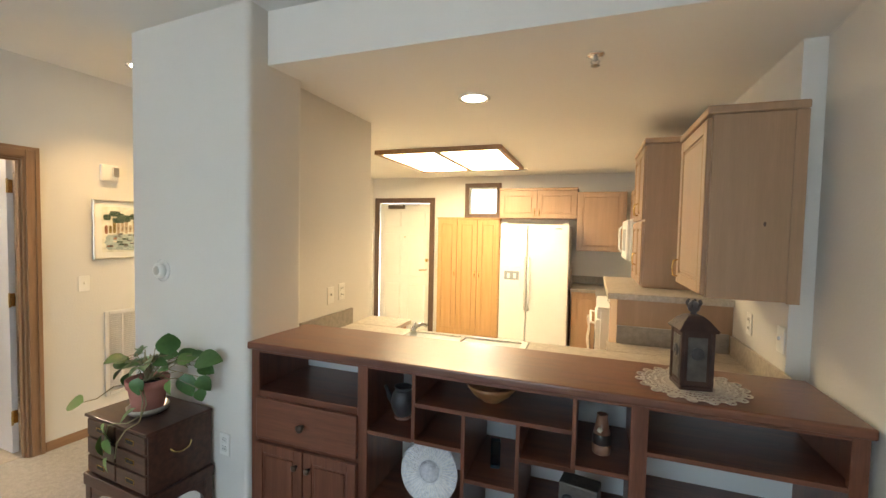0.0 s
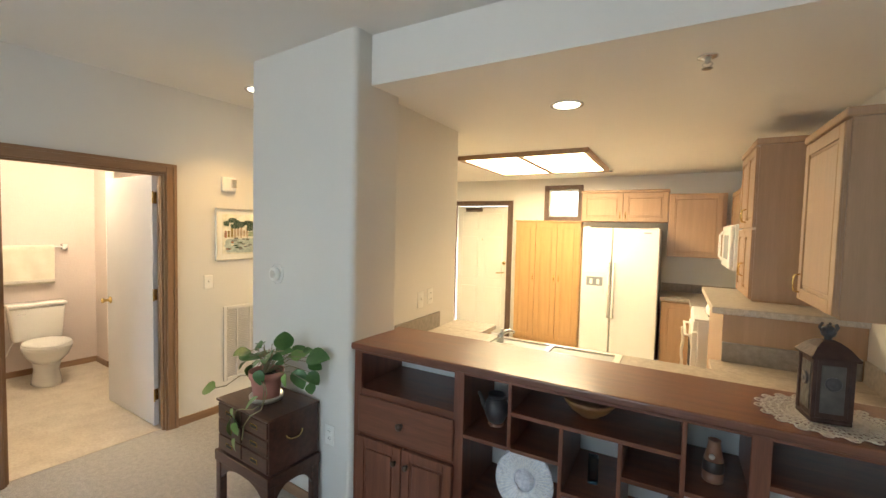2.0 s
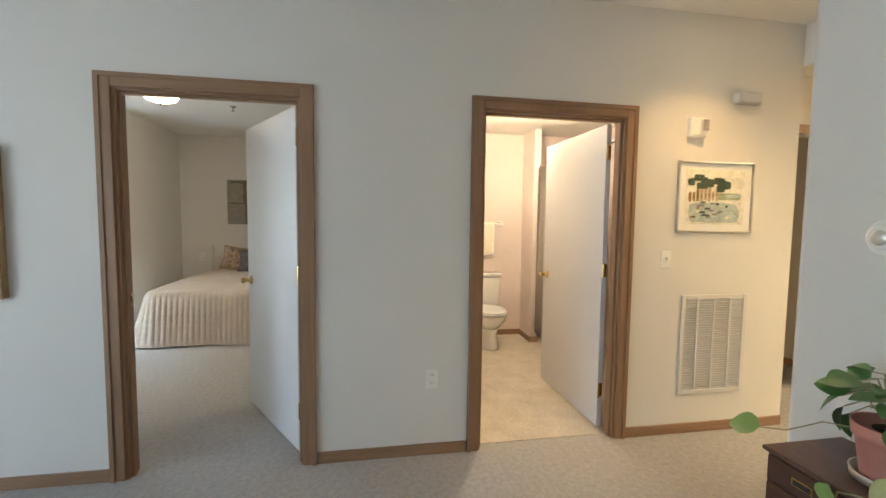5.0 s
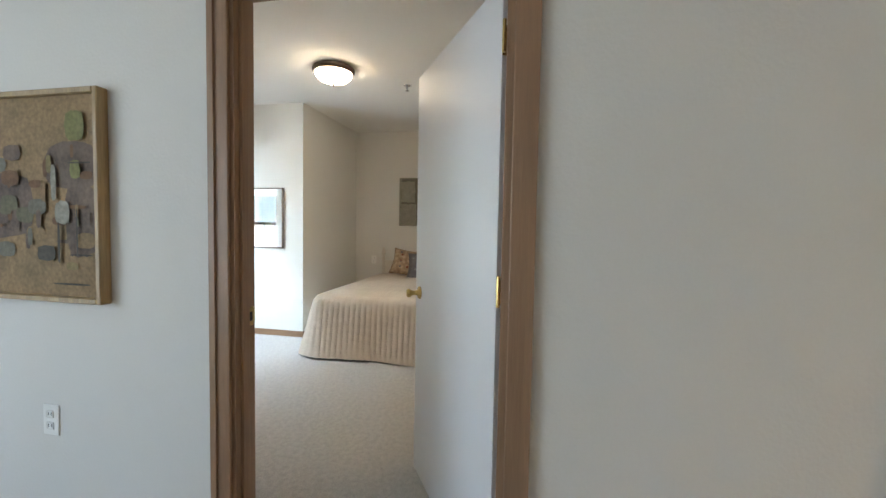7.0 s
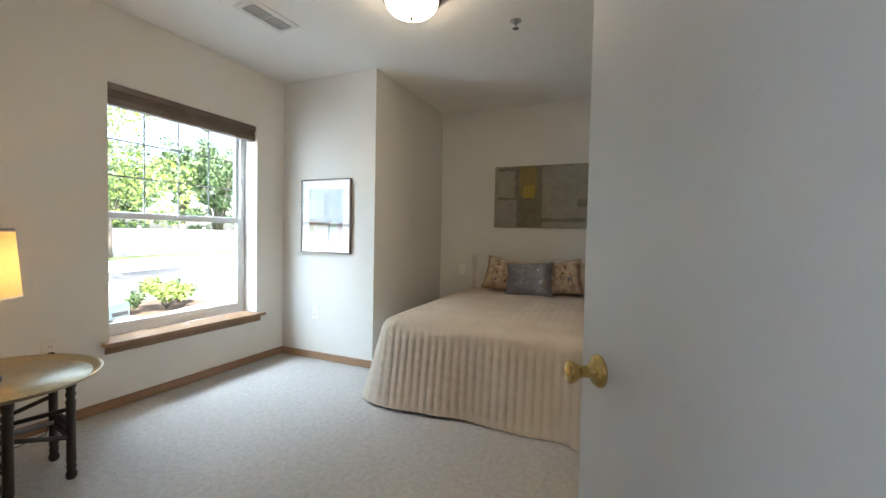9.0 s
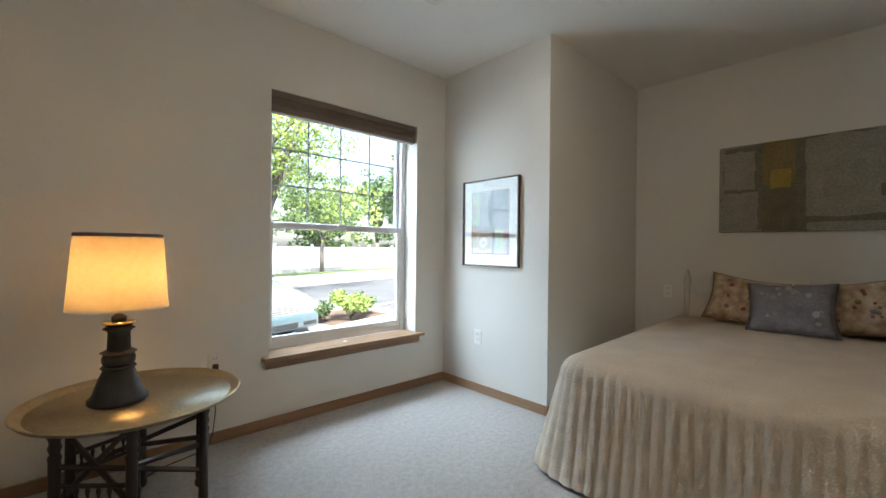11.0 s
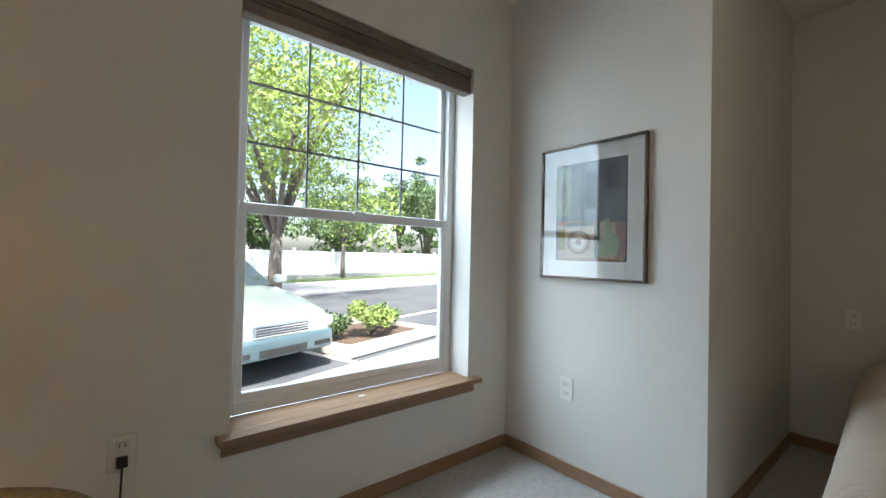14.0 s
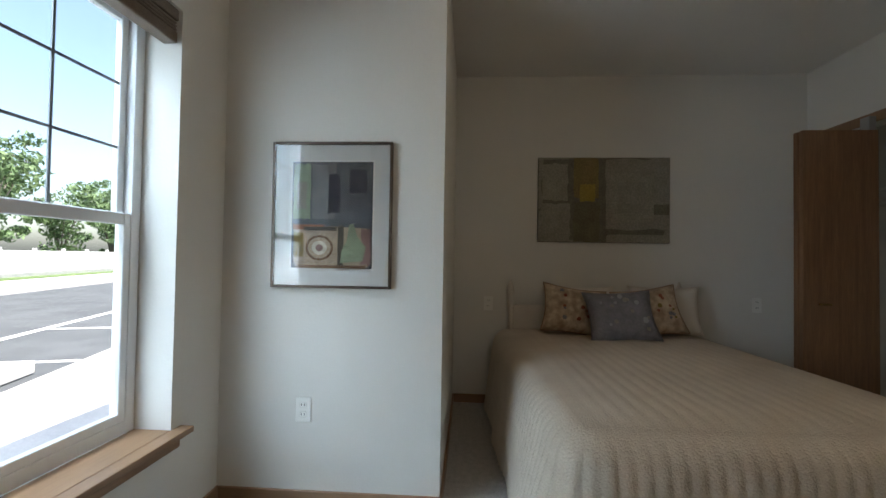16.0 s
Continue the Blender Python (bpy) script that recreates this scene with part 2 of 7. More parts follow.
FENCEP = mat("white_fence_paint", (0.66, 0.68, 0.68), (0.74, 0.75, 0.75), 0.7, scale=3)
BARK = mat("tree_bark", (0.10, 0.085, 0.075), (0.18, 0.155, 0.135), 0.9, scale=9, stretch=(3, 3, 0.6), bump=0.8, bump_scale=20)
FOLIAGE = mat("bright_foliage", (0.17, 0.26, 0.045), (0.29, 0.38, 0.09), 0.6, scale=3)
FOLIAGE_D = mat("dark_foliage", (0.06, 0.11, 0.045), (0.12, 0.18, 0.075), 0.7, scale=1.5)
BUSHLEAF = mat("shrub_foliage", (0.12, 0.19, 0.04), (0.24, 0.30, 0.08), 0.6, scale=6)
CARPAINT = mat("pale_green_car_paint", (0.34, 0.40, 0.41), (0.38, 0.44, 0.45), 0.25, 0.5, scale=2, coat=1.0)
CARLOW = mat("dark_teal_bumper", (0.06, 0.10, 0.12), (0.08, 0.125, 0.145), 0.35, 0.2, scale=2, coat=0.6)
TYRE = mat("tyre_rubber", (0.015, 0.015, 0.015), (0.025, 0.025, 0.025), 0.8)
CARGLASS = mat("tinted_glass", (0.02, 0.03, 0.03), (0.03, 0.04, 0.04), 0.05, coat=1.0)
HEADLIGHT = mat("headlight_lens", (0.70, 0.72, 0.72), (0.78, 0.80, 0.80), 0.08, coat=1.0)


# ---- building helpers ----
def link_mesh(name, bm, material, parent=None, label="", smooth=False):
    me = bpy.data.meshes.new(name)
    bm.normal_update()
    bm.to_mesh(me)
    bm.free()
    me.materials.append(material)
    if smooth:
        for p in me.polygons:
            p.use_smooth = True
    ob = new(name, me)
    if parent:
        ob.parent = parent
    if label:
        ob["label"] = label
    return ob


def part(name, bm, material, parent, label="", smooth=False):
    return link_mesh(name, bm, material, parent, label, smooth)


def thing(name, label, category, m=None, group=""):
    ob = tagged(new(name), label, category, group)
    ob.empty_display_size = 0.1
    if m is not None:
        ob.matrix_world = m
    return ob


def add_box(bm, x0, y0, z0, x1, y1, z1):
    r = bmesh.ops.create_cube(bm, size=1.0)
    for v in r["verts"]:
        v.co = Vector(((x0 + x1) / 2 + v.co.x * (x1 - x0), (y0 + y1) / 2 + v.co.y * (y1 - y0), (z0 + z1) / 2 + v.co.z * (z1 - z0)))
    return r["verts"]


def boxes(*bs, bevel=0.0, seg=2):
    bm = bmesh.new()
    for b in bs:
        add_box(bm, *b)
    if bevel:
        bmesh.ops.bevel(bm, geom=bm.edges[:], offset=bevel, segments=seg, affect="EDGES", profile=0.5)
    return bm


def lathe(profile, seg=32, cap=True):
    """A turned body from (radius, height) pairs."""
    bm = bmesh.new()
    rings = []
    for r, z in profile:
        rings.append([bm.verts.new((r * math.cos(2 * math.pi * k / seg), r * math.sin(2 * math.pi * k / seg), z)) for k in range(seg)])
    for a, b in zip(rings, rings[1:]):
        for k in range(seg):
            bm.faces.new((a[k], a[(k + 1) % seg], b[(k + 1) % seg], b[k]))
    if cap:
        bm.faces.new(rings[0][::-1])
        bm.faces.new(rings[-1])
    return bm


def moved(bm, m):
    bmesh.ops.transform(bm, matrix=m, verts=bm.verts[:])
    return bm


def add_tube(bm, pts, radii, seg=8):
    pts = [Vector(p) for p in pts]
    if not isinstance(radii, (list, tuple)):
        radii = [radii] * len(pts)
    rings = []
    for i, p in enumerate(pts):
        d = (pts[min(i + 1, len(pts) - 1)] - pts[max(i - 1, 0)]).normalized()
        a = d.orthogonal().normalized() if i == 0 else (prev - d * prev.dot(d)).normalized()
        prev = a
        b = d.cross(a)
        rings.append([bm.verts.new(p + (a * math.cos(2 * math.pi * k / seg) + b * math.sin(2 * math.pi * k / seg)) * radii[i]) for k in range(seg)])
    for r, s in zip(rings, rings[1:]):
        for k in range(seg):
            bm.faces.new((r[k], r[(k + 1) % seg], s[(k + 1) % seg], s[k]))
    bm.faces.new(rings[0][::-1])
    bm.faces.new(rings[-1])
    return bm


def tube(pts, radii, seg=8):
    return add_tube(bmesh.new(), pts, radii, seg)


def ring_frame(w, h, t, d):
    """A picture frame in the XZ plane: outer size w x h, bar t, depth d towards -y."""
    return boxes((-w / 2, -d, -h / 2, -w / 2 + t, 0, h / 2), (w / 2 - t, -d, -h / 2, w / 2, 0, h / 2),
                 (-w / 2 + t, -d, -h / 2, w / 2 - t, 0, -h / 2 + t), (-w / 2 + t, -d, h / 2 - t, w / 2 - t, 0, h / 2), bevel=0.003, seg=1)


def structure(name, bm, material, label, category):
    return tagged(link_mesh(name, bm, material), label, category, kind="structure")


def panel_door(w, h, t, margin, depth=0.008, inset=0.03):
    """A slab in XZ from the origin with one raised panel on its -y face."""
    bm = boxes((0, 0, 0, w, t, h), bevel=0.002, seg=1)
    m = margin
    add_frame = ((0, -0.007, 0, m, 0, h), (w - m, -0.007, 0, w, 0, h), (m, -0.007, 0, w - m, 0, m), (m, -0.007, h - m, w - m, 0, h))
    for b in add_frame:
        add_box(bm, *b)
    return bm

# ---- large structure ----
LIV, KIT, BED, TOPZ = 2.70, 2.43, 2.64, 2.85
B0, B1, H = -0.921, -0.010, 2.04
WT = -0.098   # far face of the doorway wall
T0, T1 = 0.992, 1.91
WX, PX, HX = -3.54, -3.05, -4.50
NY = 0.25
AL = -2.48

structure("floor", boxes((-4.8, -3.78, -0.12, 4.8, 6.9, 0)), CARPET, "beige cut-pile carpet through living room, hall and bedroom", "carpet floor")
structure("bathroom_floor", boxes((-2.45, 0.95, 0.0, -0.06, 2.95, 0.004)), VINYL, "tan mottled vinyl floor of the small bathroom", "vinyl floor")
structure("wall_doors", boxes((WT, WX, 0, 0, B0, TOPZ), (WT, B0, H, 0, B1, TOPZ), (WT, B1, 0, 0, T0, TOPZ), (WT, T0, H, 0, T1, TOPZ), (WT, T1, 0, 0, 3.17, TOPZ)),
          WALL, "off-white textured wall with two cased doorways", "wall")


def rounded_block(x0, y0, x1, y1, z0, z1, r=0.03):
    bm = bmesh.new()
    vs = add_box(bm, x0, y0, z0, x1, y1, z1)
    up = [e for e in bm.edges if abs(e.verts[0].co.z - e.verts[1].co.z) > 0.1]
    bmesh.ops.bevel(bm, geom=up, offset=r, segments=5, affect="EDGES", profile=0.5)
    return bm


structure("wall_pillar", rounded_block(1.01, 1.99, 1.957, 2.36, 0, TOPZ), WALL, "off-white plaster pillar with rounded corners", "pillar")

# the kitchen stands a few degrees askew to the doorway wall
K = Matrix.Translation((1.96, 1.99, 0)) @ pose(0, 0, 0, 0, 0, 4.3)


def kset(ob):
    ob.matrix_world = K @ ob.matrix_world
    return ob


kset(structure("wall_wing", rounded_block(-0.92, 0.345, -0.055, 1.30, 0, TOPZ), WALL, "short plaster wing wall beside the kitchen counter", "wall"))
kset(structure("wall_kitchen_back", boxes((-2.4, 4.40, 0, -1.68, 4.55, TOPZ), (-1.68, 4.40, 2.05, -0.76, 4.55, TOPZ), (-0.76, 4.40, 0, -0.16, 4.55, TOPZ), (-0.16, 4.40, 0, 0.28, 4.55, 1.865),
                                         (-0.16, 4.40, 2.27, 0.28, 4.55, TOPZ), (0.28, 4.40, 0, 2.6, 4.55, TOPZ)), WALL, "cream kitchen back wall with entry door and tiny window", "wall"))
kset(structure("wall_kitchen_side", boxes((2.39, 0.55, 0, 2.55, 4.40, TOPZ)), WALL, "cream kitchen side wall behind the cabinets", "wall"))
structure("wall_east", boxes((4.385, WX - 0.2, 0, 4.6, 2.72, TOPZ)), WALL, "off-white living room side wall", "wall")
structure("wall_south_bedroom", boxes((PX - 0.2, WX - 0.24, -0.3, -2.735, WX, TOPZ), (-1.548, WX - 0.24, -0.3, -0.12, WX, TOPZ), (-2.735, WX - 0.24, -0.3, -1.548, WX, 0.43), (-2.735, WX - 0.24, 2.15, -1.548, WX, TOPZ)),
          WALL, "off-white bedroom wall with a deep window opening", "wall")
structure("wall_south_living", boxes((-0.12, WX - 0.24, 0, 1.1, WX, TOPZ), (3.7, WX - 0.24, 0, 4.6, WX, TOPZ), (1.1, WX - 0.24, 2.3, 3.7, WX, TOPZ), (1.1, WX - 0.24, 0, 3.7, WX, 0.4)), WALL, "off-white living room wall with a wide window opening", "wall")
structure("wall_picture", boxes((PX - 0.2, WX, 0, PX, AL - 0.0, TOPZ), (HX - 0.15, AL - 0.2, 0, PX - 0.2, AL, TOPZ)), WALL, "off-white bedroom wall turning into the bed alcove", "wall")
structure("wall_head", boxes((HX - 0.15, AL, 0, HX, 0.95, TOPZ)), WALL, "off-white alcove wall behind the bed", "wall")
structure("wall_closet", boxes((HX, NY, 0, -4.36, NY + 0.1, TOPZ), (-4.36, NY, 2.08, -2.75, NY + 0.1, TOPZ), (-2.75, NY, 0, -2.25, NY + 0.1, TOPZ), (-2.25, NY, 2.08, -0.75, NY + 0.1, TOPZ), (-0.75, NY, 0, -0.12, NY + 0.1, TOPZ)),
          WALL, "off-white bedroom wall with closet and vanity openings", "wall")
structure("wall_bath_south", boxes((HX, 0.95, 0, -0.12, 0.985, TOPZ), (-2.75, NY + 0.1, 0, -2.65, 0.95, TOPZ), (-0.73, NY + 0.1, 0, -0.63, 0.95, TOPZ)), WALL, "plain partition behind closet and vanity niche", "wall")
structure("wall_bath_back", boxes((-2.6, 0.985, 0, -2.45, 2.95, TOPZ), (-2.45, 2.17, 0, -2.10, 2.25, TOPZ), (-2.6, 2.95, 0, -0.12, 3.05, TOPZ)), BATHWALL, "pinkish bathroom walls with a shower stub", "wall")
structure("wall_hall", boxes((-0.27, 3.17, 0, -0.15, 3.24, TOPZ), (-0.27, 3.24, 2.04, -0.15, 4.12, TOPZ), (-0.27, 4.12, 0, -0.15, 6.6, TOPZ), (-1.8, 4.45, 0, -0.27, 4.55, TOPZ), (-1.9, 3.05, 0, -1.8, 4.55, TOPZ)), WALL, "off-white entry hall wall with a cased opening", "wall")
structure("ceiling_living", boxes((-0.12, WX - 0.24, LIV, 4.6, 2.2, LIV + 0.15), (-0.12, 2.2, LIV, 1.3, 3.17, LIV + 0.15)), CEIL, "off-white textured living room ceiling", "ceiling")
kset(structure("ceiling_kitchen", boxes((-0.003, 0.12, KIT, 2.62, 4.5, TOPZ), (-0.9, 0.40, KIT + 0.002, -0.003, 4.5, TOPZ)), CEIL, "lower cream kitchen ceiling with a plaster header face", "ceiling"))
structure("ceiling_hall", boxes((-1.9, 3.17, KIT + 0.004, 1.3, 6.7, TOPZ)), CEIL, "lower cream ceiling over the entry hall", "ceiling")
structure("ceiling_bedroom", boxes((HX - 0.15, WX - 0.24, BED, -0.12, 0.985, TOPZ)), CEIL, "off-white bedroom ceiling", "ceiling")
structure("ceiling_bathroom", boxes((-2.6, 0.985, 2.43, -0.12, 3.05, TOPZ)), CEIL, "cream bathroom ceiling", "ceiling")
# unseen slab added to keep sun out and shade the paving by the wall
structure("roof", boxes((-4.9, WX - 0.5, 2.9, 4.9, 7.0, 3.1)), SHADOWGREY, "plain flat unseen roof slab, added to block the sun", "roof")


def casing(name, a, b, x, face, label):
    """Moulded casing and jamb lining of a doorway in a wall across x; face +1 or -1: the side it shows."""
    c = 0.064
    for s, xf in ((1, x[1]), (-1, x[0])):
        t = thing(name, label, "door casing")
        tagged(t, kind="structure")
        lo, hi = (xf, xf + 0.014) if s > 0 else (xf - 0.014, xf)
        lo2, hi2 = (xf, xf + 0.021) if s > 0 else (xf - 0.021, xf)
        for nm, u0, u1, side in (("left_casing", a - c, a + 0.006, 0), ("right_casing", b - 0.006, b + c, 1)):
            bm = boxes((lo, u0, 0, hi, u1, H + c), bevel=0.004)
            o0, o1 = (u0, u0 + 0.022) if side == 0 else (u1 - 0.022, u1)
            boxes_into(bm, (lo2, o0, 0, hi2, o1, H + c))
            part(nm, bm, TRIM, t)
        bm = boxes((lo, a + 0.006, H - 0.006, hi, b - 0.006, H + c), bevel=0.004)
        boxes_into(bm, (lo2, a - c + 0.022, H + c - 0.022, hi2, b + c - 0.022, H + c))
        part("head_casing", bm, TRIM_Y, t)
    j = thing(name.replace("casing", "jamb"), label.replace("casing", "jamb lining"), "door jamb")
    tagged(j, kind="structure")
    part("left_jamb", boxes((x[0], a, 0, x[1], a + 0.018, H)), TRIM, j)
    part("right_jamb", boxes((x[0], b - 0.018, 0, x[1], b, H)), TRIM, j)
    part("head_jamb", boxes((x[0], a + 0.018, H - 0.018, x[1], b - 0.018, H)), TRIM_Y, j)
    part("left_stop", boxes((x[0] + 0.040, a + 0.018, 0, x[0] + 0.074, a + 0.030, H - 0.018), bevel=0.002), TRIM, j)
    part("right_stop", boxes((x[0] + 0.040, b - 0.030, 0, x[0] + 0.074, b - 0.018, H - 0.018), bevel=0.002), TRIM, j)
    part("head_stop", boxes((x[0] + 0.040, a + 0.030, H - 0.030, x[0] + 0.074, b - 0.030, H - 0.018), bevel=0.002), TRIM_Y, j)
    return j


def boxes_into(bm, *bs):
    out = []
    for b in bs:
        out += add_box(bm, *b)
    return out


jb = casing("bedroom_door_casing", B0, B1, (WT, 0.0), 1, "brown stained wood casing round the bedroom doorway")
part("strike_plate", boxes((-0.088, B0 + 0.018, 0.92, -0.060, B0 + 0.0205, 0.985), (-0.096, B0 + 0.018, 0.93, -0.088, B0 + 0.0205, 0.975)), BRASS, jb, "brass strike plate")
part("strike_hole", boxes((-0.082, B0 + 0.0205, 0.937, -0.067, B0 + 0.0215, 0.968)), BLACK, jb)
casing("bathroom_door_casing", T0, T1, (WT, 0.0), 1, "brown stained wood casing round the bathroom doorway")


def plain_casing(name, bs, material, label):
    t = thing(name, label, "door casing")
    tagged(t, kind="structure")
    for nm, b in zip(("left_casing", "right_casing", "head_casing"), bs):
        part(nm, boxes(b, bevel=0.004), material, t)
    return t


plain_casing("hall_casing", ((-0.15, 3.18, 0, -0.132, 3.245, 2.10), (-0.15, 4.115, 0, -0.132, 4.18, 2.10), (-0.15, 3.245, 2.035, -0.132, 4.115, 2.10)), TRIM, "brown wood casing round the hall opening")
plain_casing("closet_casing", ((-4.42, NY - 0.016, 0, -4.355, NY, 2.145), (-2.755, NY - 0.016, 0, -2.69, NY, 2.145), (-4.355, NY - 0.016, 2.08, -2.755, NY, 2.145)), TRIM, "brown wood casing round the bedroom closet")


def baseboards():
    runs = [
        (0, -3.5, 0.012, B0 - 0.07), (0, B1 + 0.07, 0.012, T0 - 0.07), (0, T1 + 0.07, 0.012, 3.17), (-0.15, 3.17, 0.0, 3.182),
        (1.01, 1.978, 1.93, 1.99), (0.998, 1.99, 1.01, 2.36),
        (PX, WX, -0.12, WX + 0.012), (PX, WX + 0.012, PX + 0.012, AL), (HX, AL, PX + 0.012, AL + 0.012), (HX, AL + 0.012, HX + 0.012, NY),
        (HX + 0.012, NY - 0.012, -4.43, NY), (-2.68, NY - 0.012, -2.3, NY), (-0.74, NY - 0.012, -0.14, NY), (WT - 0.012, WX + 0.012, WT, B0 - 0.07),
        (-2.45, 0.99, -2.438, 2.17), (-2.45, 2.158, -2.10, 2.17), (-2.10, 2.158, -2.088, 2.25), (-1.8, 4.438, -0.27, 4.45), (4.373, WX, 4.385, 1.95),
    ]
    for x0, y0, x1, y1 in runs:
        along_x = abs(x1 - x0) > abs(y1 - y0)
        ob = structure("baseboard", boxes((x0, y0, 0.0, x1, y1, 0.068), bevel=0.003, seg=1), TRIM_X if along_x else TRIM_Y, "brown stained wood baseboard along the wall", "baseboard")


baseboards()


# ---- doors ----
def lever_knob(parent, x, z, y0, y1, material=BRASS):
    for s, y in ((-1, y0), (1, y1)):
        q = 0.6 if s < 0 else 1.0
        bm = moved(lathe(((0.032, 0), (0.032, 0.004), (0.026, 0.010), (0.014, 0.014), (0.011, 0.030 * q), (0.014, 0.044 * q), (0.021, 0.054 * q), (0.022, 0.062 * q), (0.016, 0.068 * q), (0.004, 0.070 * q)), 24), pose(x, y, z, 90 if s < 0 else -90))
        part("knob", bm, material, parent, "round polished brass knob", True)


def slab_door(name, label, hinge, yaw, width, open_side):
    """A flush slab; local x runs from the hinge to the free edge, local y is its thickness."""
    d = thing(name, label, "door", hinge @ pose(0, 0, 0, 0, 0, yaw))
    part("slab", boxes((0.022, 0, 0.012, width, 0.035, 2.025), bevel=0.002, seg=1), DOORP, d)
    lever_knob(d, width - 0.070, 0.945, 0.0, 0.035)
    part("latch_plate", boxes((width, 0.006, 0.915, width + 0.0015, 0.029, 0.975)), BRASS, d)
    for z in (0.22, 1.03, 1.80):
        hg = part("hinge", boxes((0.0195, 0.003, z, 0.0225, 0.033, z + 0.09)), BRASS, d, "brass butt hinge")
        y = 0.040 if open_side > 0 else -0.005
        part("hinge_pin", moved(lathe(((0.006, 0), (0.006, 0.094), (0.004, 0.098)), 10), pose(-0.002, y, z - 0.002)), BRASS, hg)
    return d


# open about sixty degrees into the bedroom
slab_door("bedroom_door", "white flush bedroom door standing half open, brass knob", pose(WT - 0.022, B1 - 0.010, 0), 180 + 32.05, 0.912, 1)
slab_door("bathroom_door", "white flush bathroom door standing wide open, brass knob", pose(WT - 0.022, T1 - 0.012, 0), 180 + 1.5, 0.90, 1)


def closet_bifold():
    d = thing("closet_bifold_door", "brown wood bifold closet door folded open beside the bed", "closet door")
    for i, dx in enumerate((0.0, 0.045)):
        lf = part("leaf", boxes((-3.905 + dx, -0.30, 0.02, -3.873 + dx, 0.145, 1.99), bevel=0.002, seg=1), CLOSETW, d)
    part("handle", boxes((-3.862, -0.21, 0.905, -3.822, -0.14, 0.915), (-3.83, -0.21, 0.905, -3.816, -0.14, 0.915), bevel=0.002, seg=1), BRASS, d, "small brass pull")
    part("pivot", boxes((-3.90, 0.10, 1.99, -3.84, 0.14, 2.08)), SHADOWGREY, d)
    sh = thing("closet_shelf", "white closet shelf with a hanging rod inside the closet", "closet shelf")
    part("board", boxes((-4.49, 0.50, 1.68, -2.75, 0.95, 1.70)), WHITE, sh)
    part("rod", tube(((-4.49, 0.66, 1.60), (-2.75, 0.66, 1.60)), 0.016), CHROME, sh)


closet_bifold()


# ---- bedroom window and blind ----
def bedroom_window():
    x0, x1, z0, z1, y = -2.735, -1.548, 0.455, 2.15, WX - 0.185
    w = thing("window_1", "white vinyl single-hung window with dividing bars above", "window")
    tagged(w, kind="structure")
    f = 0.045
    for nm, b in (("left_frame", (x0, y - 0.04, z0, x0 + f, y + 0.03, z1)), ("right_frame", (x1 - f, y - 0.04, z0, x1, y + 0.03, z1)),
                  ("sill_frame", (x0 + f, y - 0.04, z0, x1 - f, y + 0.03, z0 + 0.05)), ("head_frame", (x0 + f, y - 0.04, z1 - f, x1 - f, y + 0.03, z1))):
        part(nm, boxes(b, bevel=0.004), VINYLFRAME, w)
    s = 0.032
    zl = 1.315
    lower = part("lower_sash", boxes((x0 + f, y + 0.0, z0 + 0.05, x0 + f + s, y + 0.028, zl), (x1 - f - s, y + 0.0, z0 + 0.05, x1 - f, y + 0.028, zl),
                                     (x0 + f + s, y + 0.0, z0 + 0.05, x1 - f - s, y + 0.028, z0 + 0.085), (x0 + f + s, y + 0.0, zl - 0.045, x1 - f - s, y + 0.028, zl), bevel=0.003, seg=1), VINYLFRAME, w)
    ob = part("pane", boxes((x0 + f + s, y + 0.011, z0 + 0.085, x1 - f - s, y + 0.015, zl - 0.045)), PANE, lower)
    ob.visible_shadow = False
    part("sash_lock", boxes((-2.16, y + 0.028, zl - 0.02, -2.10, y + 0.045, zl + 0.004), bevel=0.003, seg=1), VINYLFRAME, lower)
    upper = part("upper_sash", boxes((x0 + f, y - 0.032, zl - 0.035, x0 + f + s, y - 0.004, z1 - f), (x1 - f - s, y - 0.032, zl - 0.035, x1 - f, y - 0.004, z1 - f),
                                     (x0 + f + s, y - 0.032, zl - 0.035, x1 - f - s, y - 0.004, zl + 0.005), (x0 + f + s, y - 0.032, z1 - f - s, x1 - f - s, y - 0.004, z1 - f), bevel=0.003, seg=1), VINYLFRAME, w)
    ob = part("pane", boxes((x0 + f + s, y - 0.020, zl + 0.005, x1 - f - s, y - 0.016, z1 - f - s)), PANE, upper)
    ob.visible_shadow = False
    gx0, gx1, gz0, gz1 = x0 + f + s, x1 - f - s, zl + 0.005, z1 - f - s
    for i in (1, 2, 3):
        x = gx0 + (gx1 - gx0) * i / 4
        part("grille_bar", boxes((x - 0.005, y - 0.014, gz0, x + 0.005, y - 0.008, gz1)), GREYBAR, upper)
    for i in (1, 2):
        z = gz0 + (gz1 - gz0) * i / 3
        part("grille_bar", boxes((gx0, y - 0.015, z - 0.005, gx1, y - 0.009, z + 0.005)), GREYBAR, upper)
    sl = thing("window_sill", "stained wood window stool with a moulded apron", "window sill")
    tagged(sl, kind="structure")
    part("stool", boxes((-2.735, WX - 0.155, 0.43, -1.548, WX, 0.455), (-2.79, WX, 0.43, -1.50, WX + 0.06, 0.455), bevel=0.004), TRIM_X, sl)
    part("apron", boxes((-2.77, WX, 0.375, -1.52, WX + 0.016, 0.43), bevel=0.004), TRIM_X, sl)
    part("dropped_latch", boxes((-2.13, WX - 0.06, 0.455, -2.10, WX - 0.045, 0.462), bevel=0.002, seg=1), PLASTIC, sl)
    b = thing("cellular_blind", "dark brown fabric blind drawn up under the window head", "window blind")
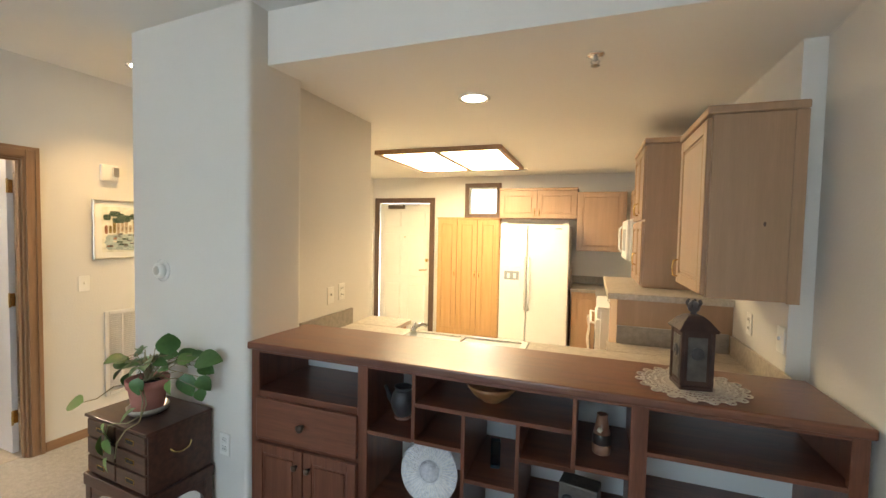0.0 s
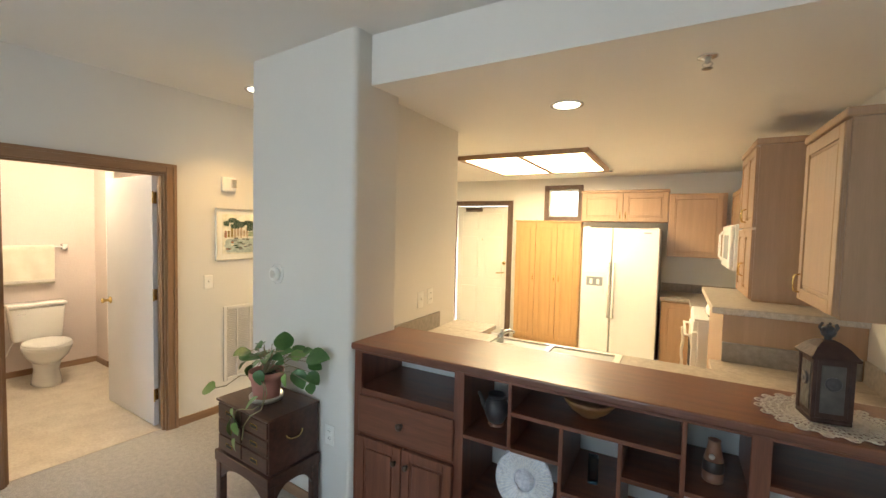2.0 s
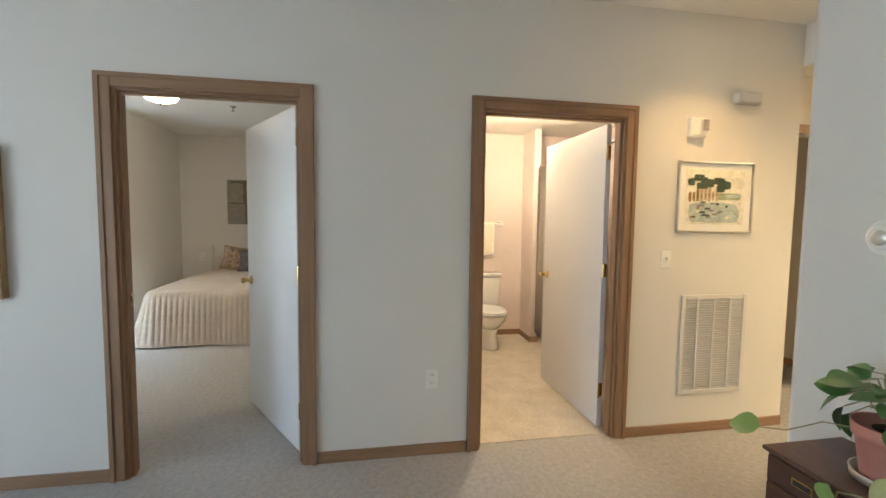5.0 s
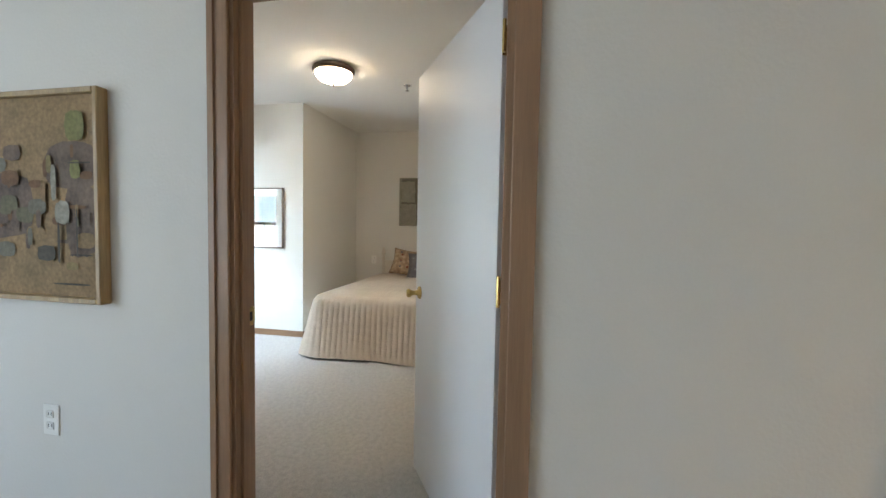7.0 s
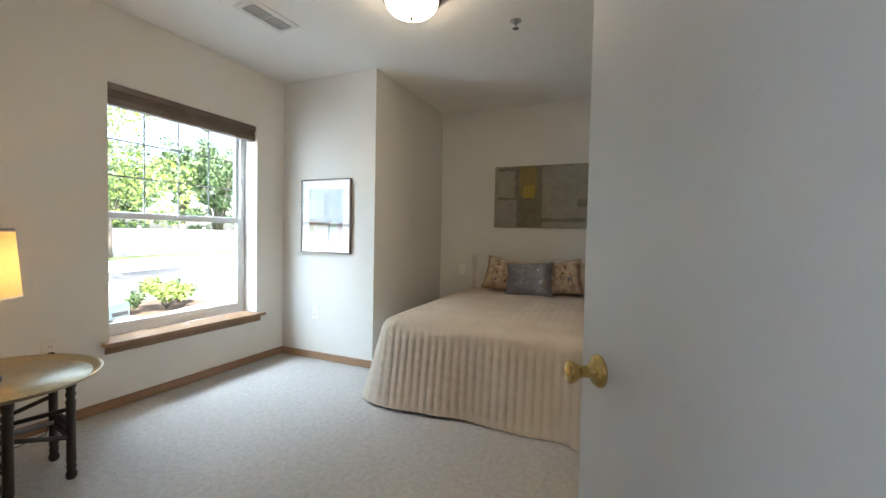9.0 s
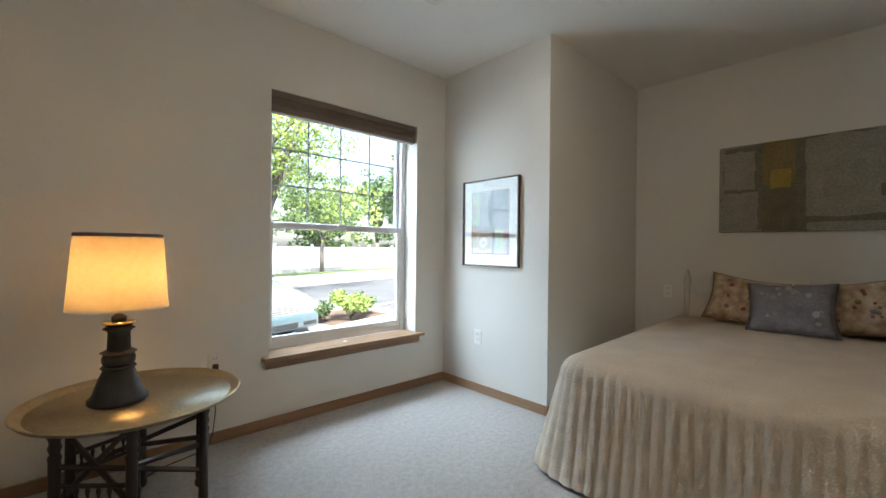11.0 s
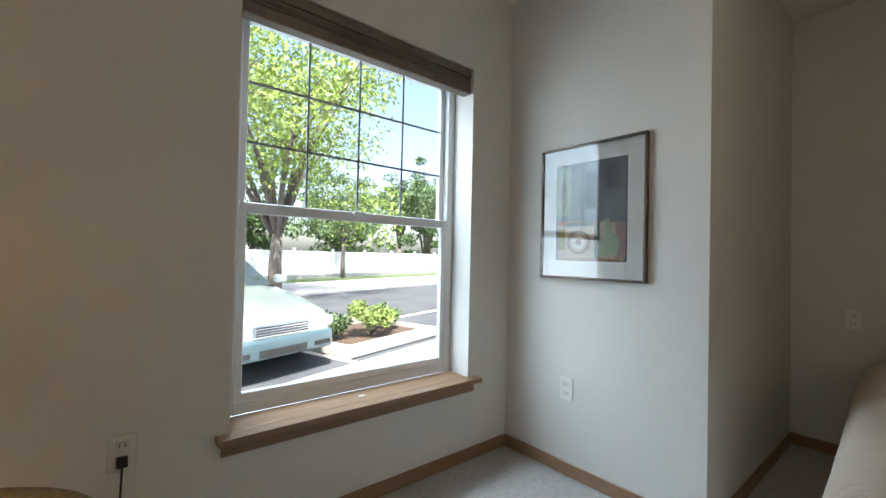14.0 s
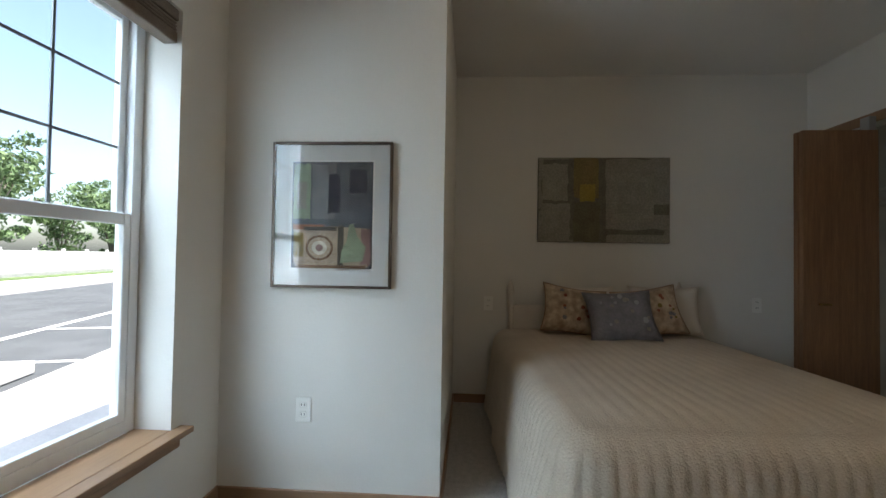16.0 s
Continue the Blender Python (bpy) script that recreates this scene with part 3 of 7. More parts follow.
    part("headrail", boxes((x0 + 0.004, WX - 0.075, z1 - 0.045, x1 - 0.004, WX - 0.012, z1), bevel=0.004), BLIND, b)
    for i in range(3):
        part("fold", boxes((x0 + 0.008, WX - 0.072, z1 - 0.060 - 0.014 * i, x1 - 0.008, WX - 0.016, z1 - 0.048 - 0.014 * i), bevel=0.005), BLIND, b)
    part("bottom_rail", boxes((x0 + 0.006, WX - 0.074, z1 - 0.138, x1 - 0.006, WX - 0.014, z1 - 0.090), bevel=0.006), BLIND, b)


bedroom_window()


# ---- bookcase bar between living room and kitchen ----
def bookcase():
    t = thing("bookcase_bar", "red-brown mahogany bookcase bar with cubbies, drawer and doors", "bookcase", K)
    f, bk, zt = 0.012, 0.415, 1.0
    part("top", boxes((0.0, -0.012, zt, 2.42, 0.437, 1.036), bevel=0.008, seg=3), MAHOG_TOP, t, "glossy wide mahogany top")
    part("back_panel", boxes((0.02, bk, 0.08, 2.40, bk + 0.012, zt)), FENCEP, t, "white painted back")
    part("plinth", boxes((0.02, 0.03, 0.0, 2.40, 0.40, 0.08)), MAHOG_X, t)
    for nm, a, b in (("left_stile", 0.012, 0.060), ("stile", 0.62, 0.672), ("stile", 1.745, 1.802), ("right_stile", 2.365, 2.412)):
        part(nm, boxes((a, f - 0.004, 0.08, b, f + 0.02, zt), bevel=0.002, seg=1), MAHOG, t)
    part("top_rail", boxes((0.06, f - 0.002, 0.985, 0.62, f + 0.02, zt), (0.672, f - 0.002, 0.985, 1.745, f + 0.02, zt), (1.802, f - 0.002, 0.985, 2.365, f + 0.02, zt)), MAHOG_X, t)
    for a, b in ((0.02, 0.04), (0.64, 0.66), (1.765, 1.785), (2.385, 2.405)):
        part("side_panel", boxes((a, f + 0.02, 0.08, b, bk, zt)), MAHOG, t)
    for x, z0, z1 in ((0.885, 0.69, 0.985), (1.11, 0.10, 0.845), (1.335, 0.10, 0.845), (1.545, 0.70, 0.985)):
        part("divider", boxes((x, f, z0, x + 0.016, bk, z1), bevel=0.0015, seg=1), MAHOG, t)
    for x0, x1, z in ((0.04, 0.64, 0.778), (0.66, 0.885, 0.685), (0.901, 1.545, 0.845), (0.901, 1.11, 0.685), (1.126, 1.335, 0.565), (1.351, 1.545, 0.700), (1.561, 1.765, 0.715),
                      (1.351, 1.765, 0.40), (0.66, 1.11, 0.35), (1.785, 2.385, 0.815), (1.785, 2.385, 0.52), (0.66, 2.385, 0.085), (1.351, 1.561, 0.700 - 0.001)):
        part("shelf", boxes((x0, f, z, x1, bk, z + 0.018), bevel=0.0015, seg=1), MAHOG_X, t)
    for z0, z1 in ((0.757, 0.797), (0.537, 0.575)):
        part("face_rail", boxes((0.06, f - 0.003, z0, 0.62, f + 0.018, z1), bevel=0.002, seg=1), MAHOG_X, t)
    dr = part("drawer_front", boxes((0.055, f - 0.022, 0.565, 0.628, f - 0.004, 0.765), bevel=0.006, seg=2), MAHOG_X, t)
    part("knob", moved(lathe(((0.010, 0), (0.008, 0.010), (0.017, 0.018), (0.019, 0.026), (0.010, 0.032)), 18), pose(0.335, f - 0.022, 0.665, 90)), BRONZE, dr, "dark round knob", True)
    for x0, x1, kx in ((0.055, 0.338, 0.305), (0.345, 0.628, 0.378)):
        d = part("door", boxes((x0, f - 0.020, 0.09, x1, f - 0.004, 0.545), bevel=0.003, seg=1), MAHOG, t)
        m = 0.058
        part("raised_panel", boxes((x0 + m, f - 0.026, 0.09 + m, x1 - m, f - 0.020, 0.545 - m), bevel=0.005, seg=1), MAHOG, d)
        for b in ((x0, f - 0.028, 0.09, x0 + m - 0.012, f - 0.020, 0.545), (x1 - m + 0.012, f - 0.028, 0.09, x1, f - 0.020, 0.545),
                  (x0 + m - 0.012, f - 0.028, 0.09, x1 - m + 0.012, f - 0.020, 0.09 + m - 0.012), (x0 + m - 0.012, f - 0.028, 0.545 - m + 0.012, x1 - m + 0.012, f - 0.020, 0.545)):
            part("rail", boxes(b, bevel=0.002, seg=1), MAHOG, d)
        part("knob", moved(lathe(((0.008, 0), (0.006, 0.010), (0.014, 0.016), (0.015, 0.022), (0.008, 0.027)), 16), pose(kx, f - 0.028, 0.47, 90)), BRONZE, d, "", True)


bookcase()


def on_case(u, v, z, rz=0):
    return K @ pose(u, v, z, 0, 0, rz)


def shelf_objects():
    tp = thing("stoneware_pitcher", "dark grey round-bellied stoneware pitcher standing in a cubby", "pitcher", on_case(0.765, 0.185, 0.7035, 12))
    part("foot", lathe(((0.036, 0), (0.040, 0.004), (0.040, 0.012), (0.034, 0.016)), 28), VASEW, tp, "unglazed tan foot ring", True)
    part("body", lathe(((0.034, 0.014), (0.044, 0.028), (0.056, 0.060), (0.059, 0.085), (0.054, 0.112), (0.042, 0.132), (0.036, 0.138)), 28), PEWTER, tp, "", True)
    part("rim", lathe(((0.036, 0.137), (0.041, 0.146), (0.043, 0.154), (0.038, 0.154), (0.033, 0.142)), 28), PEWTER, tp, "", True)
    part("spout", tube(((-0.048, 0, 0.075), (-0.066, 0, 0.098), (-0.078, 0, 0.130), (-0.088, 0, 0.152)), (0.017, 0.013, 0.009, 0.008)), PEWTER, tp, "", True)
    part("handle", tube([(0.044 + 0.036 * math.sin(a), 0, 0.092 + 0.042 * math.cos(a)) for a in [math.pi * k / 8 for k in range(9)]], 0.006), PEWTER, tp, "", True)
    b = thing("painted_bowl", "reddish painted wooden bowl with dark lacquer inside", "bowl", on_case(1.20, 0.17, 0.8635))
    part("shell", lathe(((0.040, 0), (0.046, 0.006), (0.080, 0.030), (0.106, 0.062), (0.112, 0.078), (0.107, 0.078)), 36, True), BOWLW, b, "", True)
    part("lining", lathe(((0.107, 0.0785), (0.100, 0.062), (0.070, 0.034), (0.02, 0.022)), 36, False), BOWLIN, b, "dark lacquered inside", True)
    p = thing("glass_plate", "round pressed-glass plate leaning upright on a stand", "plate", on_case(0.957, 0.065, 0.550, 0) @ pose(0, 0, 0, 78) @ Matrix.Diagonal((0.93, 0.93, 0.93, 1)))
    part("rim", lathe(((0.045, 0.002), (0.050, 0.006), (0.138, 0.016), (0.142, 0.020), (0.138, 0.022), (0.050, 0.011), (0.045, 0.006)), 56, False), CRYSTAL, p, "", True)
    part("centre", lathe(((0.050, 0.004), (0.050, 0.009), (0.044, 0.018), (0.030, 0.026), (0.004, 0.030)), 32), CRYSTAL, p, "", True)
    bm = bmesh.new()
    for k in range(48):
        a = 2 * math.pi * k / 48
        add_tube(bm, ((0.056 * math.cos(a), 0.056 * math.sin(a), 0.012), (0.136 * math.cos(a), 0.136 * math.sin(a), 0.022)), 0.0016, 4)
    tagged(part("radiating_ribs", bm, CERAMIC, p, "raised radiating glass ribs"), kind="stuff")
    st = thing("plate_stand", "small dark wire stand holding the glass plate", "plate stand", on_case(0.957, 0.09, 0.368))
    part("left_arm", tube(((-0.05, -0.03, 0.0), (-0.05, -0.02, 0.06), (-0.05, 0.05, 0.10), (-0.05, 0.06, 0.0)), 0.003), IRON, st)
    part("right_arm", tube(((0.05, -0.03, 0.0), (0.05, -0.02, 0.06), (0.05, 0.05, 0.10), (0.05, 0.06, 0.0)), 0.003), IRON, st)
    g = thing("glass_block_vase", "small square blue glass bud vase in a cubby", "vase", on_case(1.228, 0.15, 0.5835, 12))
    part("shell", boxes((-0.021, -0.021, 0, 0.021, 0.021, 0.115), bevel=0.004), BLUEGLASS, g)
    part("core", boxes((-0.013, -0.013, 0.018, 0.013, 0.013, 0.112), bevel=0.003), BOWLIN, g, "dark inside of the vase")
    v = thing("banded_vase", "narrow brown glazed vase with a dark band", "vase", on_case(1.655, 0.15, 0.7335))
    part("base", lathe(((0.032, 0), (0.035, 0.004), (0.036, 0.040)), 26), VASEW, v, "", True)
    part("band", lathe(((0.036, 0.040), (0.0365, 0.042), (0.034, 0.078), (0.033, 0.080)), 26), VASEBAND, v, "dark glazed band", True)
    part("neck", lathe(((0.033, 0.080), (0.026, 0.110), (0.020, 0.150), (0.022, 0.156), (0.017, 0.156), (0.016, 0.13)), 26), VASEW, v, "", True)
    part("rosette", moved(lathe(((0.010, 0), (0.010, 0.004), (0.004, 0.006)), 10), pose(-0.008, -0.027, 0.100, 80, 0, -10)), LACE, v, "pale flower ornament", True)
    c = thing("bottle_crate", "dark carved box with round bosses on a low shelf", "carved box", on_case(1.58, 0.13, 0.4185, -10))
    part("box", boxes((-0.075, -0.045, 0, 0.075, 0.045, 0.19), bevel=0.006), LANTGREY, c)
    for k in (-0.035, 0.035):
        part("boss", moved(lathe(((0.028, 0), (0.028, 0.006), (0.016, 0.012), (0.004, 0.014)), 20), pose(k, -0.045, 0.12, 90)), PEWTER, c, "", True)


shelf_objects()


def counter_top_objects():
    cx, cy = 3.905, 2.335
    d = thing("crochet_doily", "cream crochet lace doily with a scalloped edge", "doily", pose(cx, cy, 1.036))
    bm = bmesh.new()
    n = 18
    for ring in range(1, 8):
        r = 0.024 * ring
        k = 10 + ring * 8
        for i in range(k):
            a, b = 2 * math.pi * i / k, 2 * math.pi * (i + 1) / k
            w = 0.006 * math.sin(a * n) if ring > 4 else 0
            w2 = 0.006 * math.sin(b * n) if ring > 4 else 0
            add_tube(bm, (((r + w) * math.cos(a), (r + w) * math.sin(a), 0.002), ((r + w2) * math.cos(b), (r + w2) * math.sin(b), 0.002)), 0.0032, 4)
    for i in range(54):
        a = 2 * math.pi * i / 54
        add_tube(bm, ((0.02 * math.cos(a), 0.02 * math.sin(a), 0.002), (0.172 * math.cos(a), 0.172 * math.sin(a), 0.002)), 0.0026, 4)
    tagged(part("lace", bm, LACE, d), kind="stuff")
    bm = bmesh.new()
    for i in range(18):
        a = 2 * math.pi * (i + 0.25) / 18
        c = Vector((0.176 * math.cos(a), 0.176 * math.sin(a), 0.002))
        pts = [c + Vector((0.016 * math.cos(q), 0.016 * math.sin(q), 0.001)) for q in [2 * math.pi * j / 8 for j in range(9)]]
        add_tube(bm, pts, 0.003, 4)
    tagged(part("scalloped_edge", bm, LACE, d), kind="stuff")
    q = thing("candle_lantern", "dark copper square lantern with medallions and a crown finial", "lantern", pose(cx - 0.005, cy - 0.03, 1.0415, 0, 0, 13))
    w = 0.056
    part("base", boxes((-w, -w, 0, w, w, 0.016), bevel=0.004), LANTERN, q)
    part("body", boxes((-w + 0.006, -w + 0.006, 0.016, w - 0.006, w - 0.006, 0.215), bevel=0.003), LANTERN, q)
    for k in range(4):
        m = pose(0, 0, 0, 0, 0, 90 * k)
        sp = part("side_panel", moved(boxes((-0.032, -w + 0.002, 0.035, 0.032, -w + 0.006, 0.195), bevel=0.0015, seg=1), m), LANTGREY, q, "grey embossed panel")
        part("medallion", moved(moved(lathe(((0.023, 0), (0.023, 0.004), (0.016, 0.007), (0.013, 0.004), (0.008, 0.008), (0.002, 0.009)), 20), pose(0, -w + 0.002, 0.135, 90)), m), PEWTER, sp, "", True)
        part("corner_post", moved(boxes((-w, -w, 0.016, -w + 0.013, -w + 0.013, 0.215), bevel=0.002, seg=1), m), LANTERN, q)
    bm = bmesh.new()
    prof = ((w + 0.008, 0.215), (w + 0.010, 0.222), (w + 0.002, 0.232), (w - 0.012, 0.252), (0.026, 0.268), (0.012, 0.272))
    rings = [[bm.verts.new((sx * r, sy * r, z)) for sx, sy in ((-1, -1), (1, -1), (1, 1), (-1, 1))] for r, z in prof]
    for a, b in zip(rings, rings[1:]):
        for k in range(4):
            bm.faces.new((a[k], a[(k + 1) % 4], b[(k + 1) % 4], b[k]))
    bm.faces.new(rings[0][::-1])
    bm.faces.new(rings[-1])
    part("roof", bm, LANTERN, q)
    bm = lathe(((0.012, 0.270), (0.010, 0.280), (0.018, 0.286), (0.022, 0.298), (0.018, 0.312), (0.008, 0.320)), 12)
    part("finial", bm, PEWTER, q, "grey crown-shaped finial", True)
    bm = bmesh.new()
    for k in range(6):
        a = math.pi * k / 3
        add_tube(bm, ((0.018 * math.cos(a), 0.018 * math.sin(a), 0.300), (0.026 * math.cos(a), 0.026 * math.sin(a), 0.315), (0.020 * math.cos(a), 0.020 * math.sin(a), 0.326)), 0.004, 5)
    part("crown_points", bm, PEWTER, q)


counter_top_objects()


# ---- kitchen ----
def ksurface(name, label, category):
    return thing(name, label, category, K)


def cabinet_door(parent, u0, u1, v, z0, z1, material, rail=0.055, facing="v"):
    """A framed door on a face across v (or across u when facing is 'u')."""
    def bx(a0, a1, d0, d1, c0, c1):
        return (a0, d0, c0, a1, d1, c1) if facing == "v" else (d0, a0, c0, d1, a1, c1)
    d = part("door", boxes(bx(u0, u1, v - 0.010, v, z0, z1)), material, parent)
    for a0, a1, c0, c1 in ((u0, u0 + rail, z0, z1), (u1 - rail, u1, z0, z1), (u0 + rail, u1 - rail, z0, z0 + rail), (u0 + rail, u1 - rail, z1 - rail, z1)):
        part("rail", boxes(bx(a0, a1, v - 0.020, v - 0.010, c0, c1), bevel=0.002, seg=1), material, d)
    g = rail + 0.014
    part("panel", boxes(bx(u0 + g, u1 - g, v - 0.017, v - 0.010, z0 + g, z1 - g), bevel=0.006, seg=1), material, d)
    return d


def pull(parent, u, v, z, facing="v"):
    pts = ((0, 0, -0.045), (0, -0.022, -0.04), (0, -0.027, 0), (0, -0.022, 0.04), (0, 0, 0.045))
    if facing == "u":
        pts = tuple((b, a, c) for a, b, c in pts)
    part("handle", tube([(u + a, v + b, z + c) for a, b, c in pts], 0.0045), BRASS, parent, "brass bow pull", True)


def kitchen():
    # entry door
    t = ksurface("entry_door", "white six-panel entry door with brass lever and closer", "entry door")
    slab = part("slab", boxes((-1.66, 4.43, 0.01, -0.78, 4.47, 2.03)), ENTRYP, t)
    for (a, b) in ((-1.60, -1.26), (-1.18, -0.84)):
        for c, e in ((0.13, 0.75), (0.87, 1.55), (1.66, 1.92)):
            part("raised_panel", boxes((a + 0.03, 4.418, c, b - 0.03, 4.43, e), bevel=0.01, seg=2), ENTRYP, slab)
    part("deadbolt", moved(lathe(((0.028, 0), (0.026, 0.012), (0.012, 0.016)), 18), pose(-0.84, 4.43, 1.14, 90)), BRASS, slab, "", True)
    part("lever", tube(((-0.84, 4.43, 0.99), (-0.84, 4.385, 0.99), (-0.90, 4.38, 0.985), (-0.94, 4.382, 0.985)), 0.009), BRASS, slab, "", True)
    part("peephole", moved(lathe(((0.010, 0), (0.008, 0.005)), 10), pose(-1.22, 4.43, 1.50, 90)), BRASS, slab)
    part("closer", boxes((-1.50, 4.375, 1.945, -1.22, 4.43, 2.005), bevel=0.006), BRONZE, slab, "dark bronze door closer")
    part("closer_arm", boxes((-1.24, 4.36, 2.012, -0.95, 4.385, 2.022)), BRONZE, slab)
    c = ksurface("entry_door_casing", "dark brown casing round the entry door", "door casing")
    tagged(c, kind="structure")
    for nm, b in (("left_casing", (-1.74, 4.378, 0, -1.66, 4.40, 2.115)), ("right_casing", (-0.78, 4.378, 0, -0.70, 4.40, 2.115)), ("head_casing", (-1.66, 4.378, 2.035, -0.78, 4.40, 2.115))):
        part(nm, boxes(b, bevel=0.004), DARKTRIM, c)
    # pantry
    t = ksurface("pantry_cabinet", "tall honey-oak pantry with three narrow framed doors", "pantry cabinet")
    part("body", boxes((-0.60, 4.28, 0.0, 0.345, 4.398, 1.79)), OAK, t)
    part("top_trim", boxes((-0.61, 4.255, 1.79, 0.355, 4.398, 1.812), bevel=0.004), OAK, t)
    for i in range(3):
        a = -0.592 + i * 0.313
        d = cabinet_door(t, a, a + 0.297, 4.28, 0.08, 1.78, OAK, 0.06)
        pull(d, a + (0.275 if i < 2 else 0.03), 4.26, 0.98)
    # tiny window with bright daylight behind it
    w = ksurface("window_2", "tiny square kitchen window in a dark wood frame", "window")
    tagged(w, kind="structure")
    for nm, b in (("left_frame", (-0.215, 4.376, 1.81, -0.15, 4.40, 2.325)), ("right_frame", (0.27, 4.376, 1.81, 0.335, 4.40, 2.325)), ("sill_frame", (-0.15, 4.376, 1.81, 0.27, 4.40, 1.872)), ("head_frame", (-0.15, 4.376, 2.263, 0.27, 4.40, 2.325))):
        part(nm, boxes(b, bevel=0.004), DARKTRIM, w)
    part("sash", boxes((-0.16, 4.44, 1.865, -0.13, 4.47, 2.27), (0.25, 4.44, 1.865, 0.28, 4.47, 2.27), (-0.13, 4.44, 1.865, 0.25, 4.47, 1.895), (-0.13, 4.44, 2.24, 0.25, 4.47, 2.27)), VINYLFRAME, w)
    pn = part("pane", boxes((-0.13, 4.453, 1.895, 0.25, 4.457, 2.24)), PANE, w)
    pn.visible_shadow = False
    # fridge
    t = ksurface("refrigerator", "white side-by-side refrigerator with ice dispenser", "refrigerator")
    part("cabinet", boxes((0.478, 3.77, 0.03, 1.342, 4.38, 1.70), bevel=0.008), WHITE, t)
    part("kick_grille", boxes((0.49, 3.74, 0.02, 1.33, 3.77, 0.09)), SHADOWGREY, t)
    dl = part("freezer_door", boxes((0.480, 3.70, 0.10, 0.828, 3.765, 1.715), bevel=0.016, seg=3), WHITE, t)
    dr = part("fridge_door", boxes((0.836, 3.70, 0.10, 1.340, 3.765, 1.715), bevel=0.016, seg=3), WHITE, t)
    part("handle", tube(((0.805, 3.70, 0.62), (0.805, 3.655, 0.66), (0.805, 3.65, 1.0), (0.805, 3.655, 1.25), (0.805, 3.70, 1.29)), 0.013), WHITE, dl, "", True)
    part("handle", tube(((0.862, 3.70, 0.62), (0.862, 3.655, 0.66), (0.862, 3.65, 1.0), (0.862, 3.655, 1.25), (0.862, 3.70, 1.29)), 0.013), WHITE, dr, "", True)
    dp = part("dispenser", boxes((0.525, 3.692, 0.90, 0.755, 3.701, 1.16), bevel=0.004), WHITE, dl, "grey-white ice and water dispenser")
    part("recess", boxes((0.545, 3.688, 1.0, 0.735, 3.692, 1.11)), GREYBAR, dp)
    for x in (0.585, 0.665):
        part("paddle", boxes((x, 3.676, 1.02, x + 0.035, 3.688, 1.085), bevel=0.004), WHITE, dp)
    for x in (0.53, 1.29):
        part("hinge_cap", boxes((x - 0.03, 3.72, 1.716, x + 0.03, 3.80, 1.735), bevel=0.005), WHITE, t)
    part("badge", boxes((1.17, 3.697, 1.655, 1.25, 3.70, 1.670)), SHADOWGREY, dr)
    # cabinet over the fridge
    t = ksurface("over_fridge_cabinet", "maple wall cabinet with two doors above the refrigerator", "wall cabinet")
    part("body", boxes((0.38, 4.09, 1.80, 1.405, 4.398, 2.18)), MAPLE, t)
    part("crown", boxes((0.372, 4.06, 2.18, 1.413, 4.398, 2.21), bevel=0.006), MAPLE, t)
    for a, b, h in ((0.388, 0.888, 0.86), (0.896, 1.397, 0.925)):
        d = cabinet_door(t, a, b, 4.09, 1.808, 2.172, MAPLE, 0.055)
        pull(d, h, 4.07, 1.88)
    # corner wall cabinet
    t = ksurface("corner_wall_cabinet", "plain maple wall cabinet in the kitchen corner", "wall cabinet")
    part("body", boxes((1.407, 4.08, 1.385, 2.00, 4.398, 2.15)), MAPLE, t)
    cabinet_door(t, 1.43, 1.96, 4.08, 1.40, 2.14, MAPLE, 0.045)
    # right-hand run
    t = ksurface("near_wall_cabinet", "large maple wall cabinet hung beside the bar, knotty end", "wall cabinet")
    part("body", boxes((2.06, 0.46, 1.34, 2.389, 1.02, 2.12), bevel=0.002, seg=1), MAPLE, t)
    part("back_stile", boxes((2.345, 0.454, 1.335, 2.389, 0.46, 2.12)), MAPLE, t)
    part("knot", moved(lathe(((0.009, 0), (0.007, 0.001)), 10), pose(2.26, 0.4595, 1.66, 90) @ Matrix.Diagonal((0.6, 1.2, 1, 1))), DARKTRIM, t, "dark knot in the end panel")
    part("crown", boxes((2.035, 0.44, 2.12, 2.389, 1.03, 2.155), bevel=0.007), MAPLE, t)
    d = cabinet_door(t, 0.475, 1.01, 2.06, 1.35, 2.11, MAPLE, 0.055, "u")
    pull(d, 2.04, 0.97, 1.43, "u")
    t = ksurface("counter_cabinet", "maple cabinet standing on the raised ledge, four doors", "cabinet")
    part("body", boxes((1.94, 1.62, 1.236, 2.389, 2.26, 2.24), bevel=0.002, seg=1), MAPLE, t)
    part("crown", boxes((1.915, 1.60, 2.24, 2.389, 2.28, 2.28), bevel=0.007), MAPLE, t)
    for a, b, h in ((1.63, 1.937, 1.91), (1.945, 2.25, 1.97)):
        for z0, z1, hz in ((1.25, 1.70, 1.42), (1.715, 2.23, 1.80)):
            d = cabinet_door(t, a, b, 1.94, z0, z1, MAPLE, 0.05, "u")
            pull(d, 1.92, h, hz, "u")
    t = ksurface("raised_ledge", "raised laminate ledge on a maple panelled divider", "counter ledge")
    part("panel", boxes((1.76, 1.25, 0.0, 2.389, 2.24, 1.195)), MAPLE, t)
    part("top", boxes((1.70, 1.225, 1.195, 2.389, 2.30, 1.236), bevel=0.006), COUNTER, t)
    t = ksurface("microwave", "white over-range microwave with a black door window", "microwave")
    part("body", boxes((1.93, 2.55, 1.36, 2.389, 3.31, 1.755), bevel=0.006), WHITE, t)
    md = part("door", boxes((1.895, 2.56, 1.37, 1.93, 3.10, 1.745), bevel=0.012, seg=3), WHITE, t)
